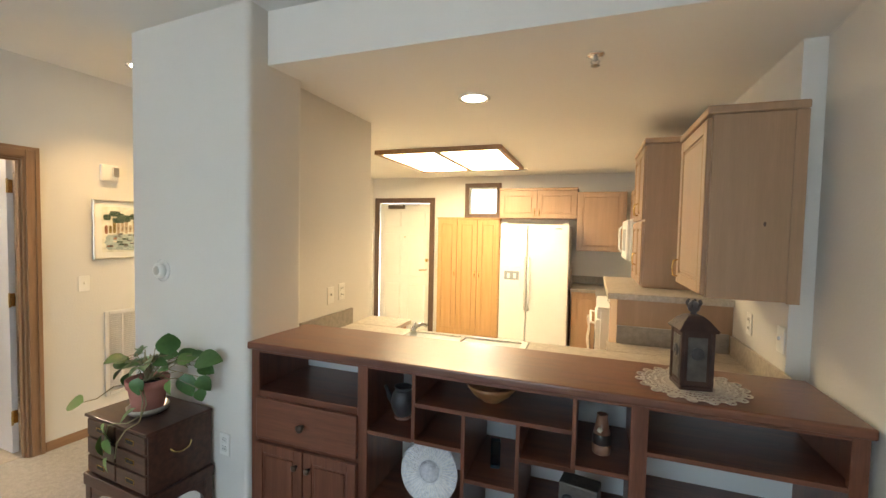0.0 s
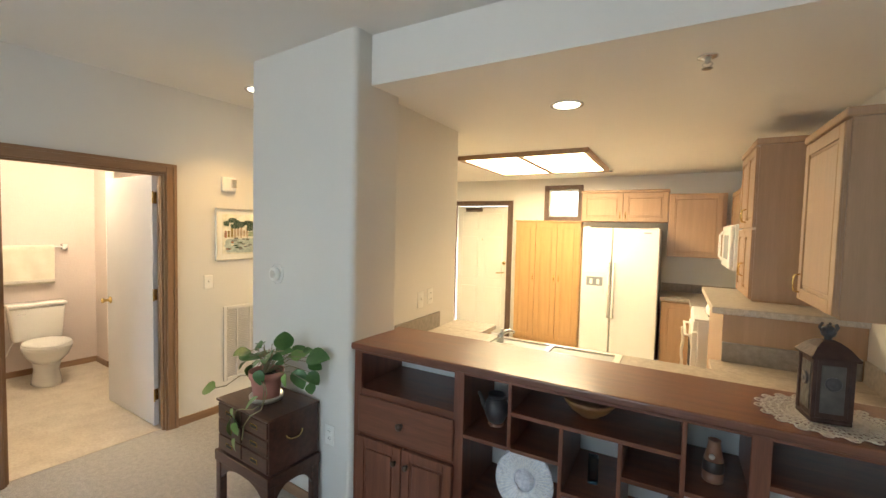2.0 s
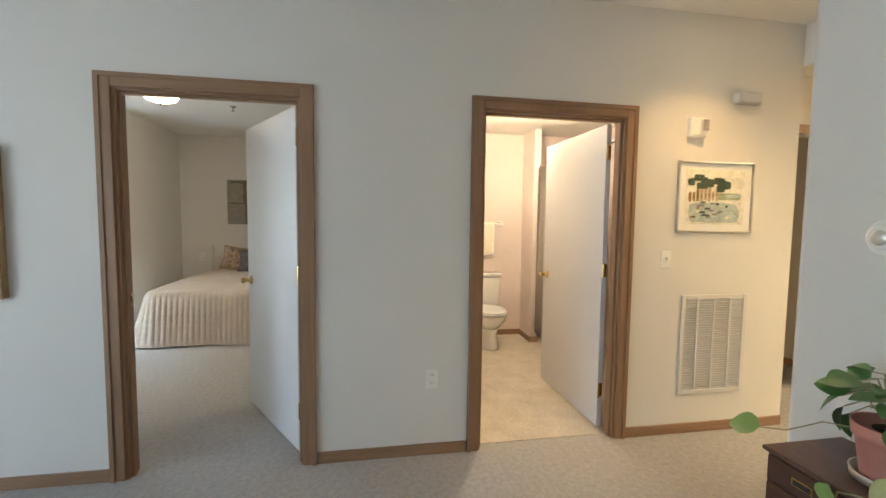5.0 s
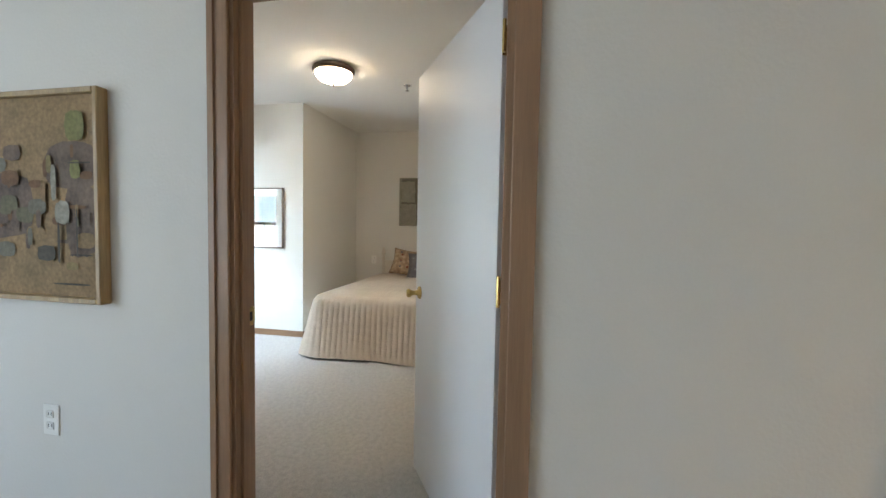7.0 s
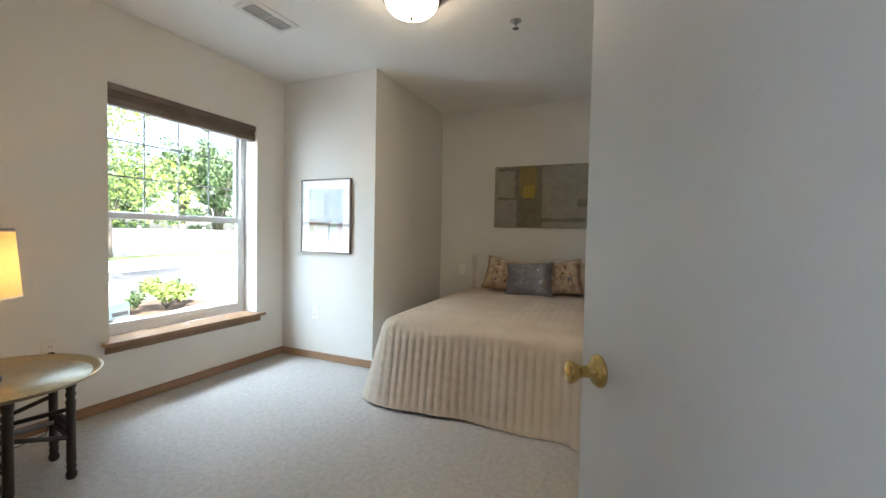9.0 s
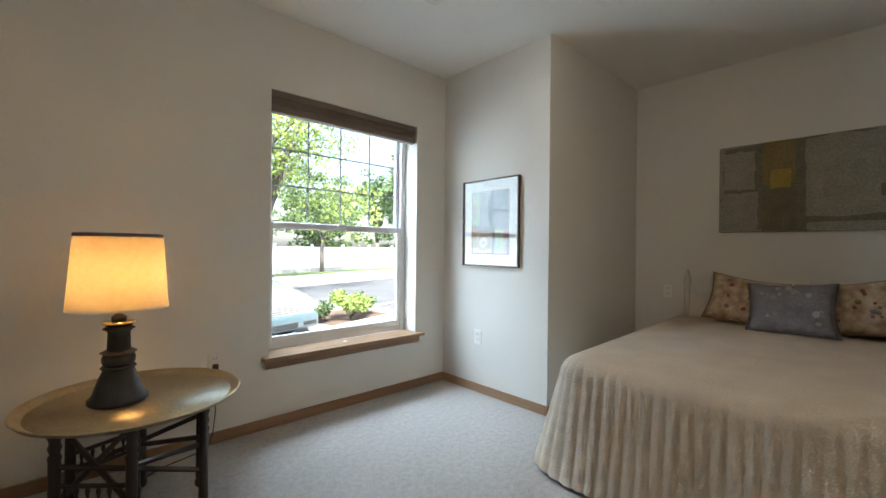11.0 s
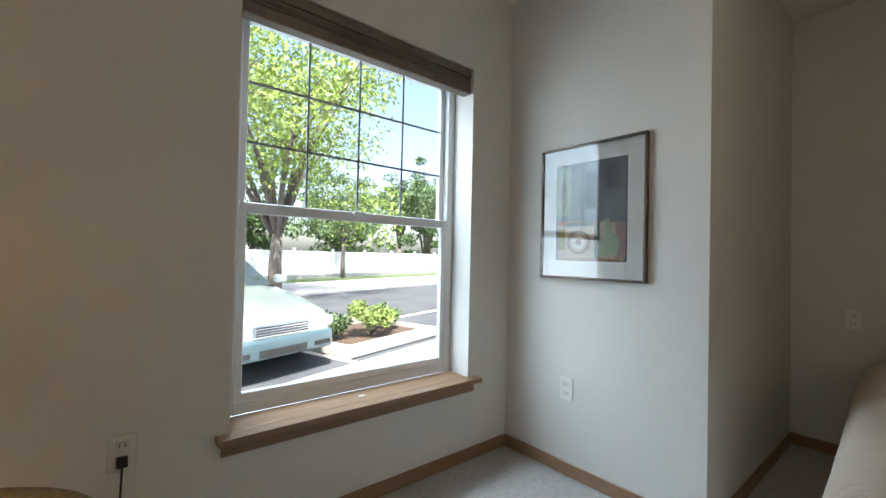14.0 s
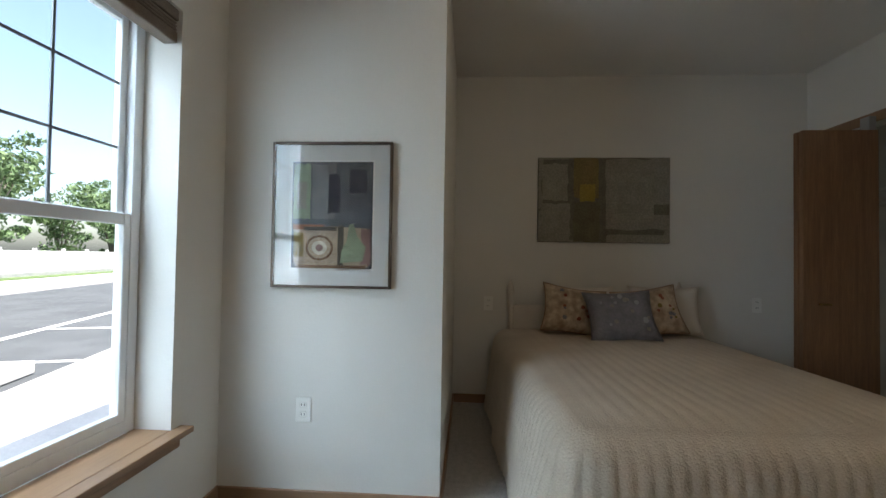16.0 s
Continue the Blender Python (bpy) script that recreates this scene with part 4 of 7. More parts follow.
    part("door_window", boxes((1.892, 2.66, 1.45, 1.895, 2.98, 1.66)), GREYBAR, md)
    part("handle", tube(((1.895, 3.06, 1.42), (1.865, 3.06, 1.46), (1.865, 3.06, 1.66), (1.895, 3.06, 1.70)), 0.010), WHITE, md, "", True)
    part("control_panel", boxes((1.905, 3.115, 1.37, 1.93, 3.30, 1.745), bevel=0.004), WHITE, t)
    t = ksurface("microwave_cabinet", "small maple wall cabinet above the microwave", "wall cabinet")
    part("body", boxes((2.06, 2.50, 1.76, 2.389, 3.36, 2.12)), MAPLE, t)
    part("crown", boxes((2.04, 2.49, 2.12, 2.389, 3.37, 2.15), bevel=0.006), MAPLE, t)
    for a, b, h in ((2.51, 2.925, 2.89), (2.935, 3.35, 2.97)):
        d = cabinet_door(t, a, b, 2.06, 1.77, 2.11, MAPLE, 0.05, "u")
        pull(d, 2.04, h, 1.83, "u")
    t = ksurface("far_wall_cabinet", "maple wall cabinet between microwave and corner", "wall cabinet")
    part("body", boxes((2.06, 3.38, 1.385, 2.389, 4.07, 2.15)), MAPLE, t)
    cabinet_door(t, 3.39, 4.05, 2.06, 1.40, 2.14, MAPLE, 0.05, "u")
    # stove
    t = ksurface("stove", "white electric range with a towel on the oven door", "stove")
    part("body", boxes((1.70, 2.52, 0.02, 2.37, 3.27, 0.905), bevel=0.006), WHITE, t)
    part("cooktop", boxes((1.67, 2.515, 0.905, 2.37, 3.275, 0.925), bevel=0.005), WHITE, t)
    for x, y, r in ((1.88, 2.72, 0.10), (1.88, 3.07, 0.08), (2.17, 2.72, 0.08), (2.17, 3.07, 0.10)):
        part("burner", moved(lathe(((r, 0), (r, 0.012), (r * 0.7, 0.012), (r * 0.7, 0.006), (0.02, 0.006)), 24), pose(x, y, 0.925)), BLACK, t)
    part("backguard", boxes((2.30, 2.52, 0.925, 2.37, 3.27, 1.10), bevel=0.012), WHITE, t)
    od = part("oven_door", boxes((1.655, 2.54, 0.22, 1.70, 3.25, 0.80), bevel=0.008), WHITE, t)
    part("oven_window", boxes((1.652, 2.66, 0.38, 1.655, 3.13, 0.64)), BLACK, od)
    part("handle", tube(((1.655, 2.58, 0.76), (1.61, 2.58, 0.765), (1.61, 3.21, 0.765), (1.655, 3.21, 0.76)), 0.011), WHITE, od, "", True)
    part("control_strip", boxes((1.665, 2.54, 0.81, 1.70, 3.25, 0.90), bevel=0.006), WHITE, t)
    part("drawer", boxes((1.66, 2.54, 0.05, 1.70, 3.25, 0.21), bevel=0.006), WHITE, t)
    tw = ksurface("dish_towel", "cream dish towel with dark trim hung on the oven handle", "dish towel")
    bm = bmesh.new()
    nv, nz = 10, 12
    grid = [[bm.verts.new((1.592 - 0.012 * math.sin(i * 1.7 + j * 0.25) - 0.006 * math.cos(j), 2.70 + 0.20 * i / nv, 0.778 - 0.40 * j / nz)) for i in range(nv + 1)] for j in range(nz + 1)]
    for j in range(nz):
        for i in range(nv):
            bm.faces.new((grid[j][i], grid[j][i + 1], grid[j + 1][i + 1], grid[j + 1][i]))
    bmesh.ops.solidify(bm, geom=bm.faces[:], thickness=0.006)
    part("cloth", bm, SHEET, tw, "", True)
    part("hem", boxes((1.575, 2.71, 0.385, 1.60, 2.89, 0.40)), GREYBAR, tw)
    k = ksurface("kettle", "white enamel kettle standing on the cooktop", "kettle")
    part("body", moved(lathe(((0.085, 0), (0.10, 0.02), (0.10, 0.07), (0.075, 0.115), (0.03, 0.13), (0.012, 0.145)), 24), pose(1.86, 2.74, 0.937)), CERAMIC, k, "", True)
    part("handle", tube([(1.86, 2.74 + 0.08 * math.cos(a), 1.05 + 0.10 * math.sin(a)) for a in [math.pi * i / 8 for i in range(9)]], 0.007), IRON, k, "", True)
    # counters
    t = ksurface("sink_counter", "tan laminate sink counter behind the bar, yellow in lamplight", "kitchen counter")
    part("top", boxes((-0.05, 0.44, 0.88, 2.388, 1.03, 0.915), bevel=0.004), COUNTER, t)
    part("return_top", boxes((-0.05, 1.032, 0.88, 0.30, 1.32, 0.915), bevel=0.004), COUNTER, t)
    part("return_top", boxes((1.70, 1.032, 0.88, 2.388, 1.248, 0.915), bevel=0.004), COUNTER, t)
    part("base", boxes((-0.02, 0.45, 0.0, 2.38, 1.00, 0.88), (-0.02, 1.00, 0.0, 0.27, 1.29, 0.88), (1.76, 1.00, 0.0, 2.38, 1.245, 0.88)), MAPLE, t)
    part("backsplash", boxes((-0.054, 0.445, 0.915, -0.036, 1.02, 1.03), bevel=0.003), SPLASH, t)
    part("side_splash", boxes((1.76, 1.228, 0.915, 2.37, 1.249, 1.03), bevel=0.003), SPLASH, t)
    part("wall_splash", boxes((2.372, 0.46, 0.915, 2.388, 1.225, 1.03), bevel=0.003), COUNTER, t)
    s = ksurface("sink", "white double kitchen sink set into the counter", "sink")
    part("rim", boxes((0.42, 0.50, 0.915, 1.25, 0.53, 0.927), (0.42, 0.95, 0.915, 1.25, 0.98, 0.927), (0.42, 0.53, 0.915, 0.46, 0.95, 0.927), (1.21, 0.53, 0.915, 1.25, 0.95, 0.927), (0.82, 0.53, 0.915, 0.85, 0.95, 0.927), bevel=0.004), CERAMIC, s)
    # flat grey sheets stand in for the shade down in the white bowls
    part("bowl_shade", boxes((0.46, 0.53, 0.9155, 0.82, 0.95, 0.917), (0.85, 0.53, 0.9155, 1.21, 0.95, 0.917)), SHADOWGREY, s)
    part("faucet", tube(((0.51, 0.875, 0.915), (0.51, 0.875, 0.955), (0.52, 0.89, 0.975), (0.55, 0.925, 0.985), (0.575, 0.955, 0.972)), (0.024, 0.020, 0.018, 0.014, 0.012), 12), CHROME, s, "chrome faucet", True)
    part("faucet_lever", tube(((0.51, 0.875, 0.965), (0.525, 0.865, 1.005)), 0.010), CHROME, s, "", True)
    t = ksurface("corner_counter", "dark laminate corner counter on a maple base", "kitchen counter")
    part("top", boxes((1.36, 3.74, 0.885, 2.388, 4.398, 0.925), (1.66, 3.29, 0.885, 2.388, 3.736, 0.925), bevel=0.004), SPLASH, t)
    part("base", boxes((1.38, 3.78, 0.0, 2.38, 4.39, 0.885), (1.70, 3.29, 0.0, 2.38, 3.78, 0.885)), MAPLE, t)
    part("backsplash", boxes((1.36, 4.378, 0.925, 2.37, 4.398, 1.03)), SPLASH, t)
    d = cabinet_door(t, 1.39, 1.69, 3.78, 0.10, 0.87, MAPLE, 0.055)
    # ceiling fixtures
    t = ksurface("ceiling_light_box", "wood-framed fluorescent light box with two bright diffusers", "ceiling light")
    u0, u1, v0, v1, z = -0.57, 0.77, 2.25, 3.60, KIT - 0.045
    for b in ((u0, v0, z, u0 + 0.05, v1, KIT), (u1 - 0.05, v0, z, u1, v1, KIT), (u0 + 0.05, v0, z, u1 - 0.05, v0 + 0.05, KIT), (u0 + 0.05, v1 - 0.05, z, u1 - 0.05, v1, KIT), (0.07, v0 + 0.05, z, 0.13, v1 - 0.05, KIT)):
        part("frame_rail", boxes(b, bevel=0.004, seg=1), TRIM, t)
    for a, b in ((u0 + 0.05, 0.07), (0.13, u1 - 0.05)):
        part("diffuser", boxes((a, v0 + 0.05, z + 0.012, b, v1 - 0.05, z + 0.018)), BOXGLOW, t, "glowing prismatic diffuser")
    v = ksurface("ceiling_vent", "small dark slotted vent near the light box", "ceiling vent")
    part("frame", boxes((0.45, 3.75, KIT - 0.008, 0.80, 3.90, KIT), bevel=0.002, seg=1), CEIL, v)
    for i in range(5):
        part("slat", boxes((0.47, 3.765 + 0.026 * i, KIT - 0.012, 0.78, 3.778 + 0.026 * i, KIT - 0.008)), GREYBAR, v)


kitchen()


def downlight(name, m):
    d = thing(name, "white recessed downlight with a glowing lens", "downlight", m)
    part("trim_ring", lathe(((0.098, 0), (0.098, -0.006), (0.078, -0.008), (0.075, -0.001)), 36, False), CERAMIC, d, "", True)
    part("lens", lathe(((0.077, -0.002), (0.060, -0.004), (0.004, -0.0045)), 36), BULBGLOW, d, "", True)


downlight("kitchen_downlight", pose(2.77, 2.955, KIT))
downlight("hall_downlight", pose(0.545, 2.33, LIV))


def sprinkler(m):
    s = thing("ceiling_sprinkler", "small metal fire sprinkler head on the ceiling", "sprinkler", m)
    part("escutcheon", lathe(((0.040, 0), (0.040, -0.004), (0.022, -0.010), (0.014, -0.012)), 24), CHROME, s, "", True)
    part("body", lathe(((0.010, -0.010), (0.010, -0.026), (0.006, -0.030)), 12), SHADOWGREY, s)
    for k in (-1, 1):
        part("arm", tube(((0.010 * k, 0, -0.022), (0.020 * k, 0, -0.034), (0.004 * k, 0, -0.050)), 0.0025, 6), SHADOWGREY, s)
    part("deflector", lathe(((0.022, -0.050), (0.022, -0.052), (0.004, -0.053)), 14), CHROME, s)


sprinkler(pose(3.50, 2.57, KIT))
sprinkler(pose(-2.71, -1.17, BED))


# ---- fittings on the walls ----
def plate(name, label, m, kind="outlet"):
    """A wall plate in the local XZ plane, facing -y."""
    p = thing(name, label, "wall plate", m)
    w = 0.037 if kind != "double" else 0.058
    body = part("cover", boxes((-w, -0.006, -0.058, w, 0, 0.058), bevel=0.004, seg=2), PLASTIC, p)
    if kind == "outlet":
        for z in (-0.022, 0.022):
            r = part("receptacle", boxes((-0.016, -0.008, z - 0.014, 0.016, -0.006, z + 0.014), bevel=0.003, seg=1), PLASTIC, p)
            part("slots", boxes((-0.008, -0.0088, z - 0.004, -0.0055, -0.008, z + 0.007), (0.0055, -0.0088, z - 0.004, 0.008, -0.008, z + 0.007)), BLACK, r)
    else:
        for x in ((0,) if kind == "switch" else (-0.023, 0.023)):
            part("toggle", boxes((x - 0.005, -0.018, -0.004, x + 0.005, -0.006, 0.014), bevel=0.002, seg=1), PLASTIC, p)
    return p


ON_D = lambda y, z: pose(0.0, y, z, 0, 0, 90)
plate("wall_outlet", "white duplex outlet low on the doorway wall", ON_D(0.713, 0.46))
plate("light_switch", "ivory light switch beside the bathroom door", ON_D(2.22, 1.16), "switch")
plate("wall_outlet", "white outlet plate on the wall below the painting", ON_D(-1.69, 0.53))
plate("wall_outlet", "white outlet plate on the pillar beside the chest", pose(1.793, 1.99, 0.474))
plate("light_switch", "ivory switch plate on the wing wall", K @ pose(-0.055, 0.76, 1.155, 0, 0, 90), "switch")
plate("wall_outlet", "ivory outlet plate on the wing wall", K @ pose(-0.055, 0.89, 1.165, 0, 0, 90), "outlet")
plate("wall_outlet", "ivory outlet plate on the kitchen side wall", K @ pose(2.389, 0.98, 1.15, 0, 0, -90), "outlet")
plate("light_switch", "ivory switch plate beside the wall cabinet", K @ pose(2.389, 0.60, 1.16, 0, 0, -90), "switch")
plate("wall_outlet", "white duplex outlet below the framed print", pose(PX, -3.125, 0.44, 0, 0, 90))
plate("wall_outlet", "white outlet plate beside the bed", pose(HX, -0.13, 0.83, 0, 0, 90))
plate("wall_outlet", "white outlet plate on the alcove end wall", pose(HX, -2.2, 0.80, 0, 0, 90))
pl = plate("wall_outlet", "white outlet with the lamp plug in it", pose(-1.24, WX, 0.472, 0, 0, 180))
for c in pl.children_recursive:
    if c.name.startswith(("cover", "receptacle")):
        c.data.materials[0] = WALL
part("plug", boxes((-0.014, -0.034, -0.038, 0.014, -0.0088, -0.008), bevel=0.003, seg=1), BLACK, pl, "black lamp plug")
cd = thing("lamp_cord", "thin black lamp cord hanging down the wall", "cord")
part("cord", tube(((-1.24, WX + 0.03, 0.445), (-1.237, WX + 0.035, 0.35), (-1.24, WX + 0.03, 0.20), (-1.225, WX + 0.04, 0.08), (-1.19, WX + 0.07, 0.008), (-1.0, WX + 0.12, 0.006), (-0.86, WX + 0.2, 0.006)), 0.003, 6), BLACK, cd, "", True)


def thermostat():
    t = thing("round_thermostat", "round white thermostat dial on the pillar", "thermostat", pose(1.295, 1.99, 1.352))
    part("back_ring", moved(lathe(((0.062, 0), (0.062, 0.004), (0.056, 0.007)), 36), pose(0, 0, 0, 90)), CERAMIC, t, "", True)
    part("dial", moved(lathe(((0.042, 0.007), (0.042, 0.030), (0.036, 0.036), (0.026, 0.037)), 36), pose(0, 0, 0, 90)), PLASTIC, t, "", True)
    part("face", moved(lathe(((0.025, 0.037), (0.022, 0.040), (0.004, 0.041)), 28), pose(0, 0, 0, 90)), SILVERF, t, "silvery dial face", True)


def horn_strobe():
    s = thing("alarm_strobe", "white fire alarm horn with clear strobe above the picture", "fire alarm", ON_D(2.386, 1.995))
    part("back_box", boxes((-0.058, -0.032, -0.062, 0.058, 0, 0.062), bevel=0.006), PLASTIC, s)
    part("horn_grille", boxes((-0.045, -0.036, -0.05, 0.002, -0.032, 0.04), bevel=0.003, seg=1), PLASTIC, s)
    part("strobe_lens", boxes((0.006, -0.062, -0.03, 0.05, -0.032, 0.045), bevel=0.008), CHROME, s, "clear strobe lens")


def chime():
    c = thing("door_chime", "flat grey door chime box high on the wall", "door chime", ON_D(2.73, 2.19))
    part("cover", boxes((-0.085, -0.055, -0.03, 0.085, 0, 0.035), bevel=0.008), GRILLEBACK, c)
    part("under_grille", boxes((-0.075, -0.05, -0.034, 0.075, -0.006, -0.03)), SHADOWGREY, c, "grey slotted underside")


def return_grille():
    y0, y1, z0, z1 = 2.345, 2.838, 0.262, 0.927
    g = thing("return_air_grille", "white louvred return-air grille low on the wall", "air grille")
    # darker backing puts the shade between the louvres into its colour
    part("backing", boxes((0.001, y0 + 0.02, z0 + 0.02, 0.003, y1 - 0.02, z1 - 0.02)), GRILLEBACK, g)
    for nm, b in (("left_frame", (0.0, y0, z0, 0.012, y0 + 0.03, z1)), ("right_frame", (0.0, y1 - 0.03, z0, 0.012, y1, z1)), ("bottom_frame", (0.0, y0 + 0.03, z0, 0.012, y1 - 0.03, z0 + 0.03)), ("top_frame", (0.0, y0 + 0.03, z1 - 0.03, 0.012, y1 - 0.03, z1))):
        part(nm, boxes(b, bevel=0.003, seg=1), GRILLE, g)
    for i in (1, 2, 3):
        y = y0 + (y1 - y0) * i / 4
        part("mullion", boxes((0.002, y - 0.007, z0 + 0.03, 0.011, y + 0.007, z1 - 0.03)), GRILLE, g)
    n = 38
    sl = bpy.data.meshes.new("slat")
    bm = moved(boxes((-0.0008, y0 + 0.03, -0.006, 0.0008, y1 - 0.03, 0.006)), pose(0, 0, 0, 0, 38, 0))
    bm.to_mesh(sl)
    bm.free()
    sl.materials.append(GRILLE)
    for i in range(n):
        o = new("slat", sl)
        o.parent = g
        o.location = (0.006, 0, z0 + 0.038 + (z1 - z0 - 0.076) * i / (n - 1))


thermostat()
horn_strobe()
chime()
return_grille()


# ---- pictures ----
def art(name, base, shapes, w, h, parent, y=-0.002, sq=0.7):
    """A flat painted sheet with coloured shapes laid on it; shapes: (x0, z0, x1, z1, material)."""
    sheet = part(name, boxes((-w / 2, y - 0.002, -h / 2, w / 2, y, h / 2)), base, parent)
    for i, (x0, z0, x1, z1, m) in enumerate(shapes):
        e = 0.0004 * (i + 1) if len(shapes) < 16 else 0.00016 * (i + 1)
        bm = bmesh.new()
        rnd = random.Random(i * 7 + int(w * 1000))
        n = 24
        cx, cz, rx, rz = (x0 + x1) / 2, (z0 + z1) / 2, (x1 - x0) / 2, (z1 - z0) / 2
        vs = []
        for k in range(n):
            a = 2 * math.pi * k / n
            c, s = math.cos(a), math.sin(a)
            q = 1.0 / max(abs(c), abs(s)) ** sq
            j = 1 + rnd.uniform(-0.05, 0.05)
            px, pz = cx + rx * c * q * j * 0.93, cz + rz * s * q * j * 0.93
            vs.append(bm.verts.new((max(-w / 2, min(w / 2, px)), y - 0.002 - e, max(-h / 2, min(h / 2, pz)))))
        bm.faces.new(vs)
        part("brush_patch", bm, m, sheet)
    return sheet


def paint(name, c, c2=None, s=14):
    return mat("paint_" + name, c, c2 or tuple(v * 1.35 for v in c), 0.8, scale=s, grain=0.45, grain_scale=70)


P_OCHRE, P_GREY, P_DARK, P_SLATE = paint("ochre", (0.20, 0.14, 0.03)), paint("grey", (0.25, 0.235, 0.19), (0.30, 0.28, 0.23)), paint("umber", (0.07, 0.06, 0.045)), paint("slate", (0.15, 0.16, 0.17), (0.20, 0.20, 0.20))
P_GREEN, P_DEEP, P_WATER, P_SKY = paint("sage", (0.22, 0.27, 0.18)), paint("pine", (0.025, 0.055, 0.035)), paint("water", (0.30, 0.36, 0.36)), paint("pale", (0.55, 0.54, 0.48))
P_SAND, P_ROSE, P_PALE, P_BLUE, P_YEL = paint("sand", (0.36, 0.28, 0.20)), paint("rust", (0.26, 0.10, 0.05)), paint("cream", (0.52, 0.48, 0.40)), paint("navy", (0.03, 0.035, 0.05)), paint("gold", (0.33, 0.25, 0.05), (0.38, 0.29, 0.07))
P_UMBER, P_STONE, P_MOSS, P_BRONZE = paint("warm_umber", (0.14, 0.125, 0.095), (0.18, 0.16, 0.12)), paint("stone", (0.27, 0.255, 0.20), (0.32, 0.30, 0.24)), paint("moss", (0.13, 0.115, 0.07), (0.17, 0.15, 0.09)), paint("old_gold", (0.20, 0.15, 0.06), (0.25, 0.19, 0.08))
P_TAN, P_DUSK, P_LEAF = paint("tan", (0.22, 0.145, 0.07), (0.31, 0.20, 0.10), 9), paint("dusk_brown", (0.10, 0.072, 0.055), (0.19, 0.13, 0.095), 11), paint("olive", (0.17, 0.16, 0.055), (0.21, 0.195, 0.075))
P_INK = paint("ink_slate", (0.075, 0.085, 0.10), (0.11, 0.12, 0.135))
P_MAUVE, P_BROWN = paint("mauve", (0.22, 0.13, 0.12)), paint("brown", (0.15, 0.08, 0.04))
MATBOARD = mat("mat_board", (0.66, 0.66, 0.64), (0.70, 0.70, 0.68), 0.9, scale=5)


def pictures():
    # harbour print beside the bathroom door
    p = thing("harbour_picture", "silver-framed watercolour of ochre houses by the water", "framed picture", pose(0.0, 2.552, 1.562, 0, 0, 90))
    part("frame", ring_frame(0.555, 0.455, 0.012, 0.022), SILVERF, p)
    part("mat", boxes((-0.266, -0.006, -0.216, 0.266, -0.002, 0.216)), MATBOARD, p)
    rnd = random.Random(4)
    houses = [(-0.20 + 0.028 * k, -0.03 + rnd.uniform(-0.01, 0.01), -0.176 + 0.028 * k, 0.05 + rnd.uniform(-0.02, 0.03), rnd.choice((P_OCHRE, P_YEL, P_SAND, P_ROSE, P_TAN))) for k in range(8)]
    gaps = [(-0.193 + 0.028 * k, 0.0, -0.187 + 0.028 * k, 0.02, P_DARK) for k in range(8)]
    trees = [(x, z, x + rnd.uniform(0.05, 0.10), z + rnd.uniform(0.03, 0.06), P_DEEP) for x, z in ((-0.21, 0.07), (-0.17, 0.10), (-0.12, 0.085), (-0.07, 0.06), (-0.03, 0.08), (0.0, 0.03), (0.03, 0.05), (-0.15, 0.05))]
    boats = [(x, z, x + rnd.uniform(0.02, 0.05), z + 0.014, rnd.choice((P_DARK, P_SLATE, P_ROSE, P_PALE, P_DEEP))) for x, z in [(rnd.uniform(-0.20, 0.08), rnd.uniform(-0.14, -0.04)) for k in range(22)]]
    art("watercolour", P_SKY, [(-0.21, -0.17, 0.20, -0.03, P_WATER), (0.0, -0.02, 0.20, 0.03, P_GREEN), (0.06, 0.0, 0.20, 0.02, P_WATER)] + houses + gaps + trees + boats, 0.43, 0.35, p, -0.0065, 0.6)
    pn = part("glazing", boxes((-0.266, -0.015, -0.216, 0.266, -0.013, 0.216)), CLEAR, p)
    pn.visible_shadow = False
    # print in the bedroom
    p = thing("framed_print", "abstract still-life print, wide white mat, dark metal frame", "framed picture", pose(PX, -3.005, 1.353, 0, 0, 90))
    part("frame", ring_frame(0.570, 0.685, 0.012, 0.028), BRONZE, p)
    part("mat", boxes((-0.274, -0.010, -0.331, 0.274, -0.006, 0.331)), MATBOARD, p)
    art("print", P_INK, ((-0.19, -0.03, -0.10, 0.25, P_GREEN), (-0.10, -0.03, 0.02, 0.25, P_SLATE), (0.03, -0.02, 0.19, 0.24, P_INK), (0.08, 0.10, 0.17, 0.22, P_BLUE), (-0.02, 0.0, 0.04, 0.20, P_BLUE), (-0.17, 0.02, -0.12, 0.16, P_GREY),
                         (-0.19, -0.25, 0.19, -0.05, P_SAND), (-0.19, -0.07, -0.03, -0.045, P_ROSE), (-0.14, -0.075, 0.03, -0.055, P_DARK), (-0.18, -0.20, -0.13, -0.08, P_OCHRE), (0.03, -0.25, 0.06, -0.04, P_DARK), (0.14, -0.24, 0.19, -0.06, P_MAUVE),
                         (-0.18, -0.25, 0.18, -0.235, P_BROWN)), 0.385, 0.50, p, -0.0105, 0.97)
    for rr, d, m_ in ((0.066, 0.0066, P_BROWN), (0.055, 0.0070, P_SAND), (0.036, 0.0074, P_PALE), (0.018, 0.0078, P_MAUVE)):
        part("brush_ring", moved(lathe(((rr, 0), (rr * 0.5, 0.0002), (0.002, 0.0003)), 26), pose(-0.055, -0.0125 - d + 0.0005, -0.155, 90) @ Matrix.Diagonal((1.0, 0.9, 1, 1))), m_, p)
    bm = bmesh.new()
